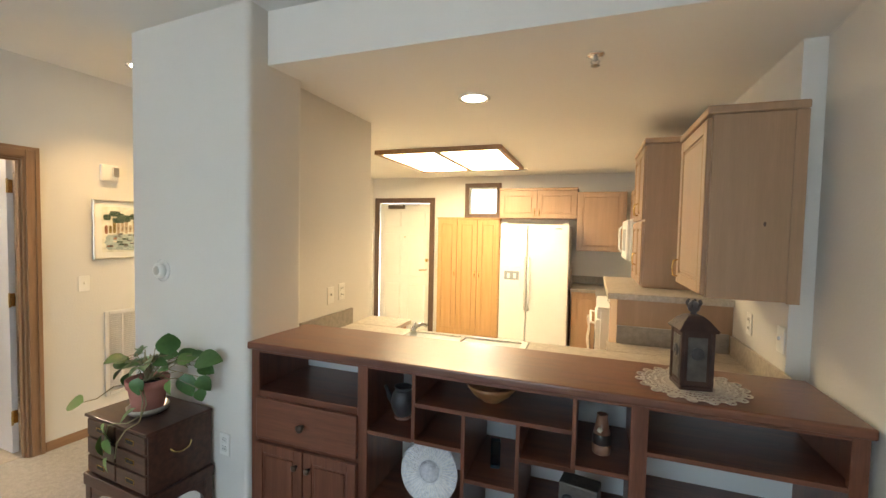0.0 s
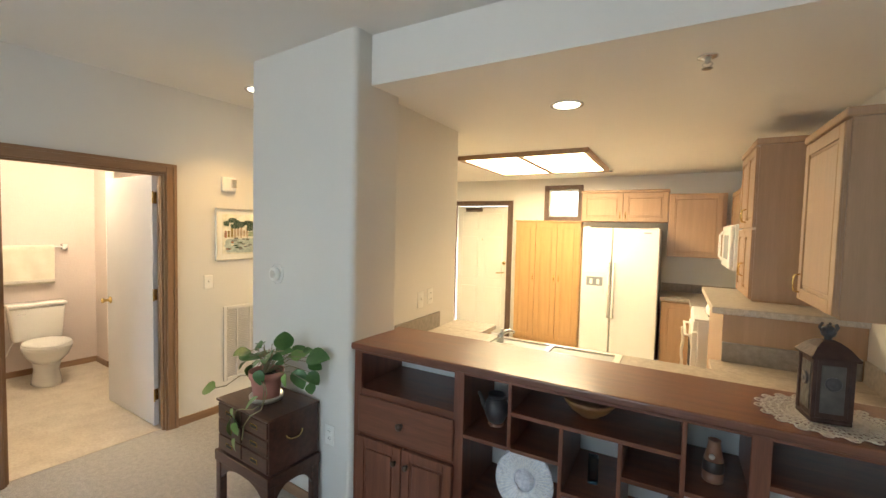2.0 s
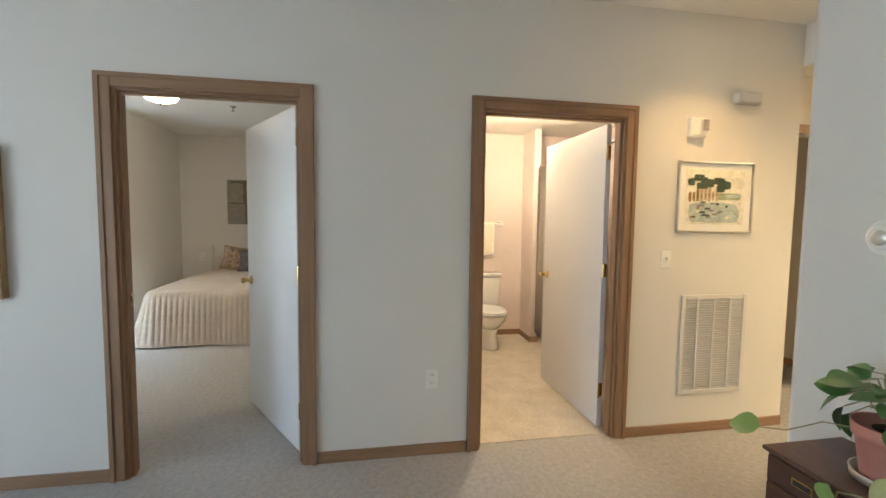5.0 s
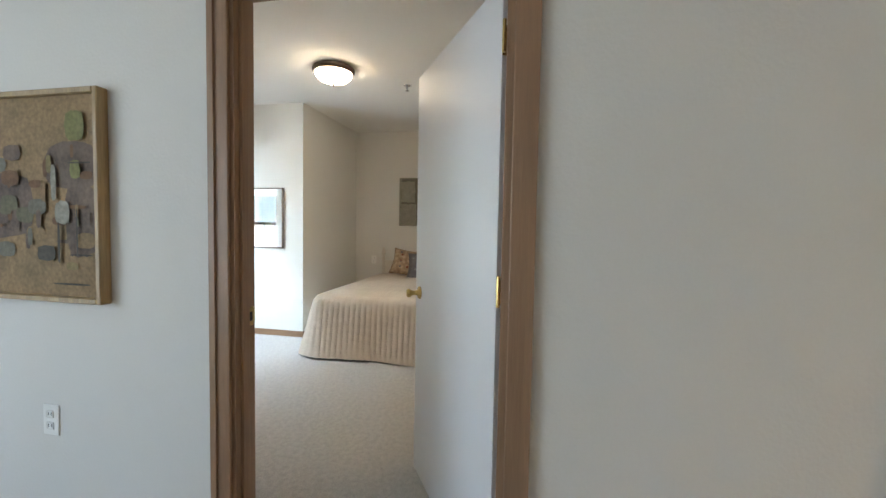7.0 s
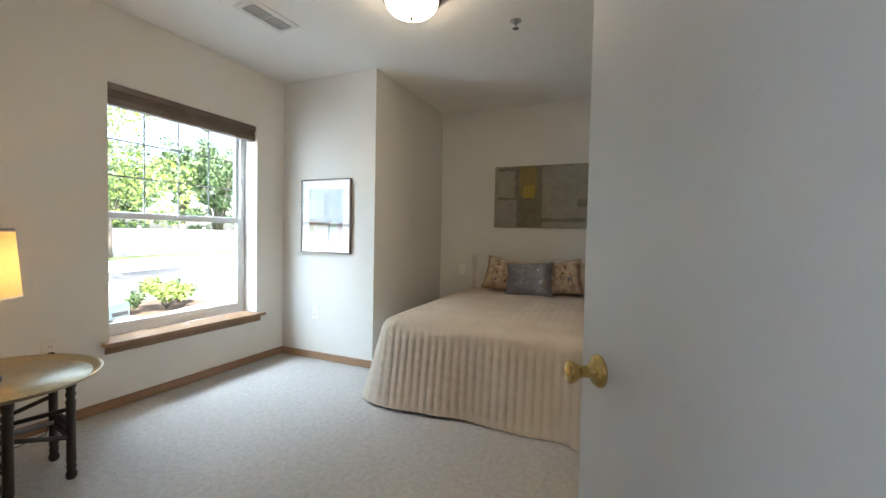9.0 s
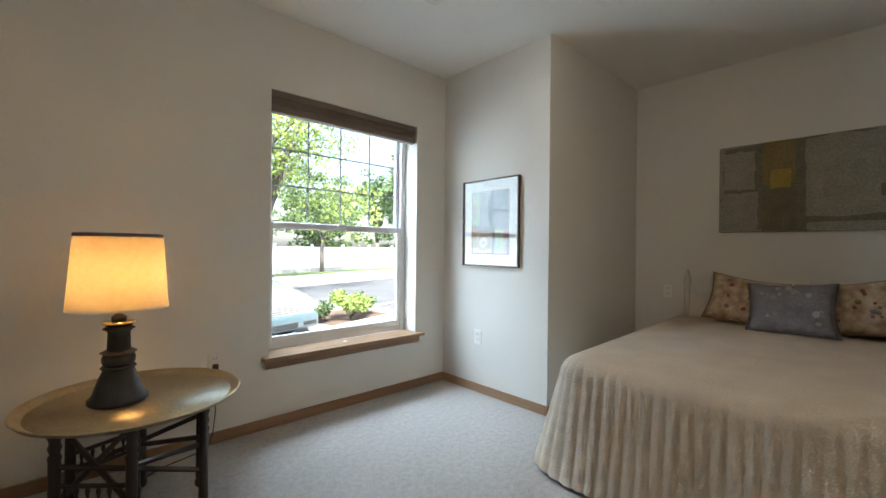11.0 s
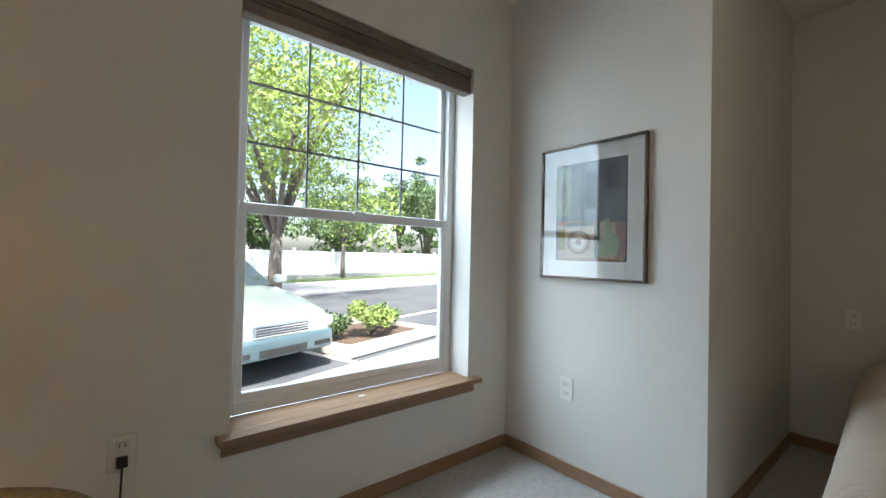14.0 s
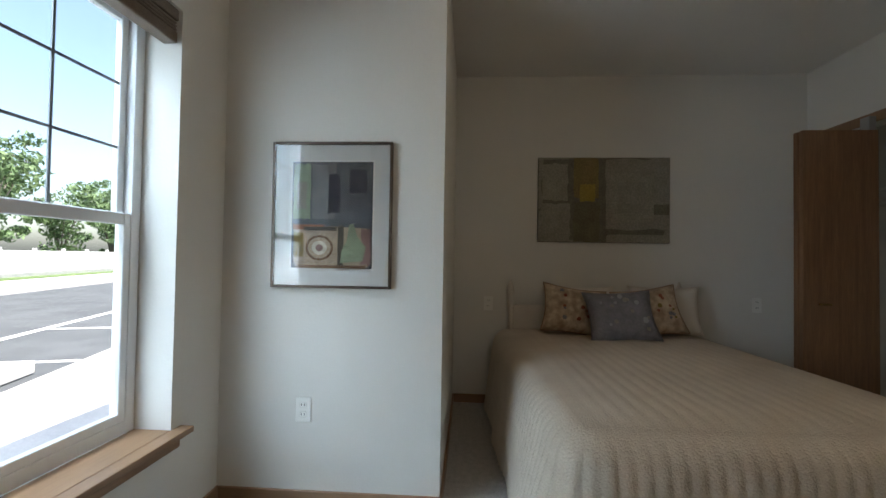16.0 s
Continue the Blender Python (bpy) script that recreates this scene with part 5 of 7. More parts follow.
    bm.faces.new([bm.verts.new((x, -0.0190, z)) for x, z in ((0.045, -0.225), (0.150, -0.215), (0.165, -0.15), (0.125, -0.10), (0.105, -0.04), (0.085, -0.045), (0.075, -0.12), (0.050, -0.17))][::-1])
    part("brush_bottle", bm, P_GREEN, p)
    part("mat_bevel", boxes((-0.20, -0.0115, -0.258, -0.193, -0.0095, 0.258), (0.193, -0.0115, -0.258, 0.20, -0.0095, 0.258), (-0.193, -0.0115, 0.251, 0.193, -0.0095, 0.258), (-0.193, -0.0115, -0.258, 0.193, -0.0095, -0.251)), WHITE, p)
    pn = part("glazing", boxes((-0.274, -0.0255, -0.331, 0.274, -0.0235, 0.331)), CLEAR, p)
    pn.visible_shadow = False
    # canvas over the bed
    p = thing("abstract_canvas", "unframed grey and ochre abstract canvas above the bed", "canvas painting", pose(HX, -1.305, 1.638, 0, 0, 90))
    part("stretcher", boxes((-0.512, -0.024, -0.338, 0.512, 0, 0.338), bevel=0.003, seg=1), P_DARK, p)
    art("painted_face", P_GREY, ((-0.53, -0.36, 0.53, 0.36, P_UMBER), (-0.50, -0.34, -0.25, -0.02, P_GREY), (-0.49, -0.02, -0.27, 0.30, P_STONE), (-0.51, -0.12, -0.25, -0.09, P_STONE), (-0.24, -0.35, -0.02, 0.0, P_MOSS), (-0.24, 0.0, -0.03, 0.35, P_BRONZE), (-0.19, -0.02, -0.06, 0.13, P_YEL),
                                 (-0.01, -0.26, 0.51, 0.35, P_GREY), (0.03, -0.20, 0.40, 0.22, P_STONE), (0.10, -0.12, 0.33, 0.15, P_GREY), (0.38, -0.12, 0.51, -0.03, P_UMBER), (0.0, -0.36, 0.52, -0.27, P_STONE)), 1.02, 0.672, p, -0.0245, 0.92)
    # canvas in the living room beside the bedroom doorway
    p = thing("village_canvas", "ochre village scene canvas in a thin gold frame", "canvas painting", pose(0.0, -1.745, 1.355, 0, 0, 90))
    part("frame", ring_frame(0.69, 0.745, 0.02, 0.042), wood("gilt_oak_frame", (0.30, 0.19, 0.08), (0.42, 0.29, 0.14), 0.45), p)
    rnd = random.Random(21)
    strokes = [(-0.33, 0.10, 0.33, 0.36, P_TAN), (-0.33, -0.35, 0.33, -0.24, P_TAN), (0.08, 0.02, 0.33, 0.20, P_DUSK), (-0.30, -0.16, 0.05, 0.10, P_DUSK), (0.17, -0.22, 0.33, 0.06, P_DUSK)]
    for k in range(46):
        x, z = rnd.uniform(-0.31, 0.31), rnd.triangular(-0.32, 0.20, -0.10)
        wd, ht = rnd.choice(((0.012, 0.07), (0.05, 0.014), (0.03, 0.03), (0.008, 0.05), (0.045, 0.06)))
        strokes.append((x - wd, z - ht / 2, x + wd, z + ht / 2, rnd.choice((P_DUSK, P_TAN, P_BROWN, P_MOSS, P_BRONZE, P_DARK, P_UMBER, P_TAN))))
    strokes += [(0.19, 0.19, 0.28, 0.30, P_LEAF), (0.21, 0.06, 0.26, 0.13, P_LEAF), (0.125, -0.02, 0.15, 0.12, P_STONE), (0.14, -0.10, 0.21, -0.01, P_STONE), (0.15, -0.24, 0.162, -0.08, P_DARK), (0.20, 0.115, 0.31, 0.121, P_DARK), (0.235, -0.21, 0.242, -0.03, P_DARK), (0.20, -0.206, 0.31, -0.20, P_DARK), (0.12, -0.31, 0.30, -0.303, P_DARK)]
    art("painted_face", P_TAN, strokes, 0.65, 0.705, p, -0.022, 0.4)


pictures()


# ---- chest with the plant ----
def chest():
    t = thing("campaign_chest", "small dark mahogany campaign chest on a legged stand", "chest of drawers", pose(1.225, 1.645, 0))
    w, d = 0.50, 0.325
    part("carcass", boxes((0.012, 0.014, 0.36, w - 0.012, d, 0.645), bevel=0.002, seg=1), CHESTW, t)
    part("top", boxes((0, 0, 0.645, w, d, 0.660), bevel=0.004), CHESTW, t)
    rows = ((0.370, 0.453), (0.463, 0.546), (0.556, 0.638))
    for i, (z0, z1) in enumerate(rows):
        for a, b in ((0.018, 0.245), (0.255, 0.482)):
            f = part("drawer", boxes((a, 0.004, z0, b, 0.016, z1), bevel=0.003, seg=1), CHESTW, t)
            cx, cz = (a + b) / 2, (z0 + z1) / 2
            p = part("pull_plate", boxes((cx - 0.032, 0.001, cz - 0.012, cx + 0.032, 0.004, cz + 0.012), bevel=0.001, seg=1), BRASS, f, "recessed brass pull")
            part("recess", boxes((cx - 0.026, 0.0, cz - 0.008, cx + 0.026, 0.001, cz + 0.007)), BLACK, p)
    for x in (0.0, w):
        s = 1 if x else -1
        part("side_handle", tube([(x - 0.012 * s + s * 0.012 * math.sin(q), 0.165 + 0.05 * math.cos(q), 0.54 - 0.03 * math.sin(q)) for q in [math.pi * k / 8 for k in range(9)]], 0.004), BRASS, t, "brass bail handle")
    part("stand_frame", boxes((-0.006, -0.006, 0.30, w + 0.006, d + 0.004, 0.36), bevel=0.004), CHESTW, t)
    for x in (0.0, w - 0.042):
        for y in (0.0, d - 0.042):
            part("leg", boxes((x, y, 0.0, x + 0.042, y + 0.042, 0.30), bevel=0.003, seg=1), CHESTW, t)
    for x0, x1, y0, y1 in ((0.042, w - 0.042, 0.006, 0.024), (0.006, 0.024, 0.042, d - 0.042), (w - 0.024, w - 0.006, 0.042, d - 0.042)):
        bm = bmesh.new()
        n = 14
        lng = x1 - x0 > 0.1
        lo, hi = (x0, x1) if lng else (y0, y1)
        prev = None
        for k in range(n + 1):
            q = lo + (hi - lo) * k / n
            dz = 0.085 * abs(2 * k / n - 1) ** 3
            pts = [(q, y0, 0.30), (q, y1, 0.30), (q, y1, 0.285 - dz), (q, y0, 0.285 - dz)] if lng else [(x0, q, 0.30), (x1, q, 0.30), (x1, q, 0.285 - dz), (x0, q, 0.285 - dz)]
            ring = [bm.verts.new(p) for p in pts]
            if prev:
                for i in range(4):
                    bm.faces.new((prev[i], prev[(i + 1) % 4], ring[(i + 1) % 4], ring[i]))
            prev = ring
        part("arched_apron", bm, CHESTW, t)


chest()


def leaf_mesh(length, width, bend):
    bm = bmesh.new()
    n = 7
    rows = []
    for i in range(n + 1):
        s = i / n
        wd = width * (math.sin(math.pi * min(1, s * 0.92 + 0.04)) ** 0.75) * (1.15 - 0.55 * s) if 0 < i < n else 0.002
        z = -bend * s * s
        rows.append([bm.verts.new((s * length, -wd, z + 0.22 * wd)), bm.verts.new((s * length, 0, z)), bm.verts.new((s * length, wd, z + 0.22 * wd))])
    for a, b in zip(rows, rows[1:]):
        bm.faces.new((a[0], a[1], b[1], b[0]))
        bm.faces.new((a[1], a[2], b[2], b[1]))
    return bm


def plant():
    px, py, pz = 1.475, 1.80, 0.660
    pot = thing("terracotta_pot", "pink terracotta pot in a grey saucer on the chest", "plant pot", pose(px, py, pz))
    part("saucer", lathe(((0.070, 0), (0.088, 0.010), (0.092, 0.034), (0.087, 0.034), (0.080, 0.012)), 32), SILVERF, pot, "grey ribbed saucer", True)
    part("bowl", lathe(((0.064, 0.012), (0.068, 0.02), (0.084, 0.132), (0.092, 0.134), (0.096, 0.172), (0.089, 0.172), (0.084, 0.158)), 36), TERRA, pot, "", True)
    part("soil", lathe(((0.085, 0.152), (0.05, 0.158), (0.004, 0.160)), 24), SOIL, pot, "dark potting soil", True)
    t = thing("pothos_plant", "green trailing pothos with long vines in the pot", "houseplant", pose(px, py, pz + 0.156))
    rnd = random.Random(5)
    meshes = {}
    for i, (L, Wd, bnd) in enumerate(((0.10, 0.050, 0.03), (0.095, 0.046, 0.045), (0.11, 0.054, 0.025))):
        for m in (LEAF, LEAF_PALE):
            me = bpy.data.meshes.new("leaf")
            bm = leaf_mesh(L, Wd, bnd)
            bm.to_mesh(me)
            bm.free()
            for p in me.polygons:
                p.use_smooth = True
            me.materials.append(m)
            meshes[(i, m == LEAF)] = me

    def put_leaf(loc, yaw, pitch, size, dark=True, roll=0):
        o = new("leaf", meshes[(rnd.randrange(3), dark)])
        o.parent = t
        o.matrix_basis = pose(*loc, roll, pitch, yaw) @ Matrix.Diagonal((size / 0.112, size / 0.112, size / 0.112, 1))

    def stalk(loc, lift=0.05):
        x, y, z = loc
        part("stem", tube(((0.02 * rnd.uniform(-1, 1), 0.02 * rnd.uniform(-1, 1), 0), (x * 0.55, y * 0.55, max(z, 0) * 0.7 + lift), loc), 0.0022, 5), STEM, t)

    # a bushy crown over the pot, leaning away from the viewer's side
    for k in range(24):
        a = 2 * math.pi * k / 24 + rnd.uniform(-0.15, 0.15)
        q = rnd.uniform(0.03, 0.12)
        loc = (q * math.cos(a) - 0.01, min(0.10, q * math.sin(a) + 0.02), rnd.uniform(0.05, 0.15))
        stalk(loc)
        front = math.sin(a) < -0.3
        put_leaf(loc, math.degrees(a) + rnd.uniform(-30, 30), rnd.uniform(-25, 5) if front else rnd.uniform(-20, 35), rnd.uniform(0.065, 0.095), rnd.random() > 0.25, rnd.uniform(15, 55) * math.cos(a))
    # leaves hanging at the far side of the rim
    for loc, yaw, pitch, sz in (((-0.11, -0.03, 0.03), 195, 62, 0.085), ((-0.12, 0.01, 0.0), 175, 70, 0.08), ((-0.10, -0.05, 0.07), 215, 40, 0.08), ((-0.12, -0.02, 0.10), 190, 10, 0.085), ((0.06, -0.08, 0.05), 300, 68, 0.095), ((-0.09, 0.03, 0.14), 170, -12, 0.08)):
        stalk(loc)
        put_leaf(loc, yaw, pitch, sz)
    # one upright leaf and a spray of long-stalked leaves towards the bar
    for loc, yaw, pitch, sz, dark in (((0.115, 0.03, 0.14), -32, -84, 0.125, True), ((0.25, 0.08, 0.115), 14, -14, 0.145, True), ((0.15, 0.05, 0.10), 40, -30, 0.10, False), ((0.20, 0.06, 0.05), 330, 62, 0.13, True), ((0.27, 0.08, 0.04), 10, 48, 0.10, True),
                                      ((0.24, 0.10, 0.085), 20, 20, 0.085, True), ((0.30, 0.06, -0.01), 350, 70, 0.07, True), ((0.17, 0.0, 0.03), 300, 45, 0.075, False), ((0.12, 0.08, 0.11), 60, -35, 0.08, True), ((0.19, 0.10, 0.13), 50, -20, 0.07, True)):
        stalk(loc, 0.03)
        put_leaf(loc, yaw, pitch, sz, dark, 0 if pitch < -60 else rnd.uniform(30, 55))
    part("vine", tube(((-0.02, -0.06, 0.0), (-0.12, -0.09, -0.02), (-0.20, -0.125, -0.085), (-0.265, -0.15, -0.105)), 0.0022, 6), STEM, t, "", True)
    put_leaf((-0.265, -0.15, -0.105), 205, 8, 0.10, False, -40)
    vine = ((0.05, -0.07, 0.0), (0.13, -0.10, -0.03), (0.15, -0.12, -0.10), (0.10, -0.15, -0.135), (0.03, -0.165, -0.145), (-0.01, -0.172, -0.16), (-0.03, -0.18, -0.24))
    part("vine", tube(vine, 0.003, 6), STEM, t, "pale trailing vine", True)
    vine2 = ((0.06, -0.06, 0.0), (0.14, -0.09, -0.06), (0.15, -0.13, -0.13), (0.11, -0.165, -0.16), (0.07, -0.178, -0.22), (0.055, -0.18, -0.30))
    part("vine", tube(vine2, 0.003, 6), STEM, t, "", True)
    for loc, yaw, s, dark in (((-0.03, -0.178, -0.15), 262, 0.105, False), ((-0.05, -0.18, -0.21), 240, 0.10, False), ((0.0, -0.18, -0.22), 285, 0.085, False), ((-0.01, -0.18, -0.31), 265, 0.075, False), ((0.08, -0.10, -0.085), 250, 0.09, True)):
        put_leaf(loc, yaw, 80 if dark is False else 30, s, dark, 10)


plant()


# ---- bed ----
def bed():
    b = thing("bed", "double bed under a ribbed beige chenille spread", "bed", pose(-3.47, -1.325, 0, 0, 0, 2.6))
    L, Wd, zt = 2.0, 1.58, 0.605
    part("mattress", boxes((-L / 2 + 0.02, -Wd / 2 + 0.04, 0.26, L / 2 - 0.06, Wd / 2 - 0.04, 0.56), bevel=0.05, seg=3), SHEET, b)
    part("box_spring", boxes((-L / 2 + 0.02, -Wd / 2 + 0.05, 0.10, L / 2 - 0.08, Wd / 2 - 0.05, 0.26), bevel=0.02), SHEET, b)
    for x in (-0.9, 0.85):
        for y in (-0.6, 0.6):
            part("leg", boxes((x - 0.03, y - 0.03, 0, x + 0.03, y + 0.03, 0.10)), DARKWOOD, b)
    # one cloth: flat on top, rounded over the edges, flaring in soft folds to the floor
    bm = bmesh.new()
    rnd = random.Random(3)
    nu, nv = 760, 44
    r = 0.11

    def outline(s):
        """The edge of the bed from the head, along the window side, round the foot and back."""
        hx, hy, c = L / 2, Wd / 2, 0.16
        seg = [("a", L - c), ("b", math.pi / 2 * c), ("c", 2 * (hy - c)), ("d", math.pi / 2 * c), ("e", L - c)]
        tot = sum(q for _, q in seg)
        u = s * tot
        if u <= seg[0][1]:
            return Vector((-hx + u, -hy, 0)), Vector((0, -1, 0)), u
        u1 = u - seg[0][1]
        if u1 <= seg[1][1]:
            a = u1 / c
            n = Vector((math.sin(a), -math.cos(a), 0))
            return Vector((hx - c, -hy + c, 0)) + n * c, n, u
        u2 = u1 - seg[1][1]
        if u2 <= seg[2][1]:
            return Vector((hx, -hy + c + u2, 0)), Vector((1, 0, 0)), u
        u3 = u2 - seg[2][1]
        if u3 <= seg[3][1]:
            a = u3 / c
            n = Vector((math.cos(a), math.sin(a), 0))
            return Vector((hx - c, hy - c, 0)) + n * c, n, u
        return Vector((hx - (u3 - seg[3][1]) - c, hy, 0)), Vector((0, 1, 0)), u

    rows = []
    for i in range(nu + 1):
        p, n, u = outline(i / nu)
        corner = math.exp(-((u - (L - 0.08)) / 0.30) ** 2) + math.exp(-((u - (L + Wd - 0.2)) / 0.30) ** 2)
        col = []
        for j in range(nv + 1):
            s = j / nv
            if s < 0.25:
                a = s / 0.25 * math.pi / 2
                off, z = -r + r * math.sin(a), zt - r + r * math.cos(a)
            else:
                q = (s - 0.25) / 0.75
                z = zt - r - (zt - r - 0.012) * q
                fold = math.sin(u * 9.0 + 1.3 * math.sin(u * 2.3)) * 0.012 + math.sin(u * 21.0) * 0.004
                off = q * (0.055 + 0.075 * corner) + fold * q * (1 + 1.8 * corner)
            rib = 0.0095 * abs(math.sin(u * math.pi / 0.054)) * (1 + 0.12 * math.sin(s * 47 + 2.5 * math.sin(u * 8)) * math.sin(u * 13))
            off += rib * min(1, s * 3)
            off += 0.0009 * math.sin(s * 58 + 3.0 * math.sin(u * 6.0)) * min(1, s * 2)
            z = max(0.006, z + (0.004 * math.sin(u * 5 + s * 3) + 0.008 * math.sin(u * 3.1 + 0.6)) * s)
            col.append(bm.verts.new(p + n * off + Vector((0, 0, z))))
        rows.append(col)
    for a, c in zip(rows, rows[1:]):
        for j in range(nv):
            bm.faces.new((a[j], c[j], c[j + 1], a[j + 1]))
    # the flat top, built in strips across so that its ribs run down the bed
    nx, ny = 36, 200
    x0, x1, y0, y1 = -L / 2, L / 2 - r + 0.004, -Wd / 2 + r - 0.004, Wd / 2 - r + 0.004
    top = []
    for i in range(nx + 1):
        line = []
        for j in range(ny + 1):
            x, y = x0 + (x1 - x0) * i / nx, y0 + (y1 - y0) * j / ny
            cx = max(0, (x - (L / 2 - 0.16)) / 0.16)
            z = zt + 0.0030 * abs(math.sin(y * math.pi / 0.062)) + 0.006 * math.sin(x * 4.1 + y * 2.2) * math.sin(y * 3.4) + 0.018 * (1 - (2 * y / Wd) ** 2)
            edge = min(1.0, (x1 - x) / 0.12, (y - y0) / 0.12, (y1 - y) / 0.12)
            z = zt + (z - zt) * max(0.0, edge)
            line.append(bm.verts.new((x, y, z)))
        top.append(line)
    for a, c in zip(top, top[1:]):
        for j in range(ny):
            bm.faces.new((a[j], c[j], c[j + 1], a[j + 1]))
    part("bedspread", bm, SPREAD, b, "beige ribbed chenille bedspread hanging to the floor", True)
    for y in (-0.66, 0.66):
        p = part("headboard_post", moved(lathe(((0.020, 0), (0.020, 0.80), (0.026, 0.82), (0.016, 0.84), (0.022, 0.87), (0.030, 0.90), (0.022, 0.95), (0.004, 1.0)), 16), pose(-L / 2 + 0.0, y, 0)), SHEET, b, "cream turned headboard post", True)
    part("headboard", boxes((-L / 2 - 0.01, -0.64, 0.35, -L / 2 + 0.01, 0.64, 0.80), bevel=0.006), SHEET, b, "low cream headboard")


bed()


def cushion(name, label, w, h, t, material, m, motif=None):
    c = thing(name, label, "pillow", m, "pillows on the bed")
    bm = bmesh.new()
    n = 16
    for side in (1, -1):
        g = []
        for i in range(n + 1):
            row = []
            for j in range(n + 1):
                a, b = 2 * i / n - 1, 2 * j / n - 1
                k = (1 - a ** 4) * (1 - b ** 4)
                ear = 1 + 0.07 * (a * a * b * b)
                row.append(bm.verts.new((a * w / 2 * (0.95 + 0.05 * b * b) * ear, side * t / 2 * k ** 0.6 + 0.006 * math.sin(5 * a + 3 * b) * k, b * h / 2 * (0.95 + 0.05 * a * a) * ear)))
            g.append(row)
        for i in range(n):
            for j in range(n):
                f = (g[i][j], g[i + 1][j], g[i + 1][j + 1], g[i][j + 1])
                bm.faces.new(f if side < 0 else f[::-1])
    bmesh.ops.remove_doubles(bm, verts=bm.verts[:], dist=0.002)
    part("cover", bm, material, c, "", True)
    pts = []
    for a, b in [(-1 + 2 * k / 12, -1) for k in range(12)] + [(1, -1 + 2 * k / 12) for k in range(12)] + [(1 - 2 * k / 12, 1) for k in range(12)] + [(-1, 1 - 2 * k / 12) for k in range(13)]:
        ear = 1 + 0.07 * (a * a * b * b)
        pts.append((a * w / 2 * (0.95 + 0.05 * b * b) * ear, 0, b * h / 2 * (0.95 + 0.05 * a * a) * ear))
    part("piping", tube(pts, 0.005, 6), TRIM if material == FLORAL else material, c, "dark corded edge", True)
    if motif:
        rnd = random.Random(int(w * 1000) + len(label))
        for k in range(15):
            a, b = rnd.uniform(-0.75, 0.75), rnd.uniform(-0.75, 0.75)
            kk = ((1 - a ** 4) * (1 - b ** 4)) ** 0.6
            part("flower_motif", moved(lathe(((0.018 * rnd.uniform(0.5, 1), 0), (0.004, 0.003)), 9), pose(a * w / 2 * 0.95, -t / 2 * kk - 0.004, b * h / 2 * 0.95, 90)), motif[k % len(motif)], c)
    return c


cushion("floral_pillow", "tan floral pillow with dark piping against the headboard", 0.44, 0.34, 0.15, FLORAL, pose(-4.22, -1.59, 0.79, 0, 0, 92) @ pose(0, 0, 0, -22, 8, 0), (BERRY, SLATE, BERRY))
cushion("floral_pillow", "tan floral pillow leaning, beside the grey one", 0.44, 0.34, 0.15, FLORAL, pose(-4.22, -1.06, 0.79, 0, 0, 92) @ pose(0, 0, 0, -22, -8, 0), (BERRY, SLATE, P_OCHRE))
cushion("grey_pillow", "slate-grey square pillow in front of the floral pair", 0.44, 0.34, 0.14, SLATE, pose(-4.05, -1.315, 0.78, 0, 0, 92) @ pose(0, 0, 0, -28, -3, 0), (SHADOWGREY, P_GREY))
cushion("bed_pillow", "plain cream bed pillow leaning at the headboard", 0.50, 0.34, 0.14, SHEET, pose(-4.36, -0.88, 0.79, 0, 0, 91) @ pose(0, 0, 0, -12, 0, 0))
cushion("bed_pillow", "plain cream bed pillow behind the floral pillow", 0.50, 0.34, 0.14, SHEET, pose(-4.36, -1.52, 0.78, 0, 0, 91) @ pose(0, 0, 0, -12, 0, 0))


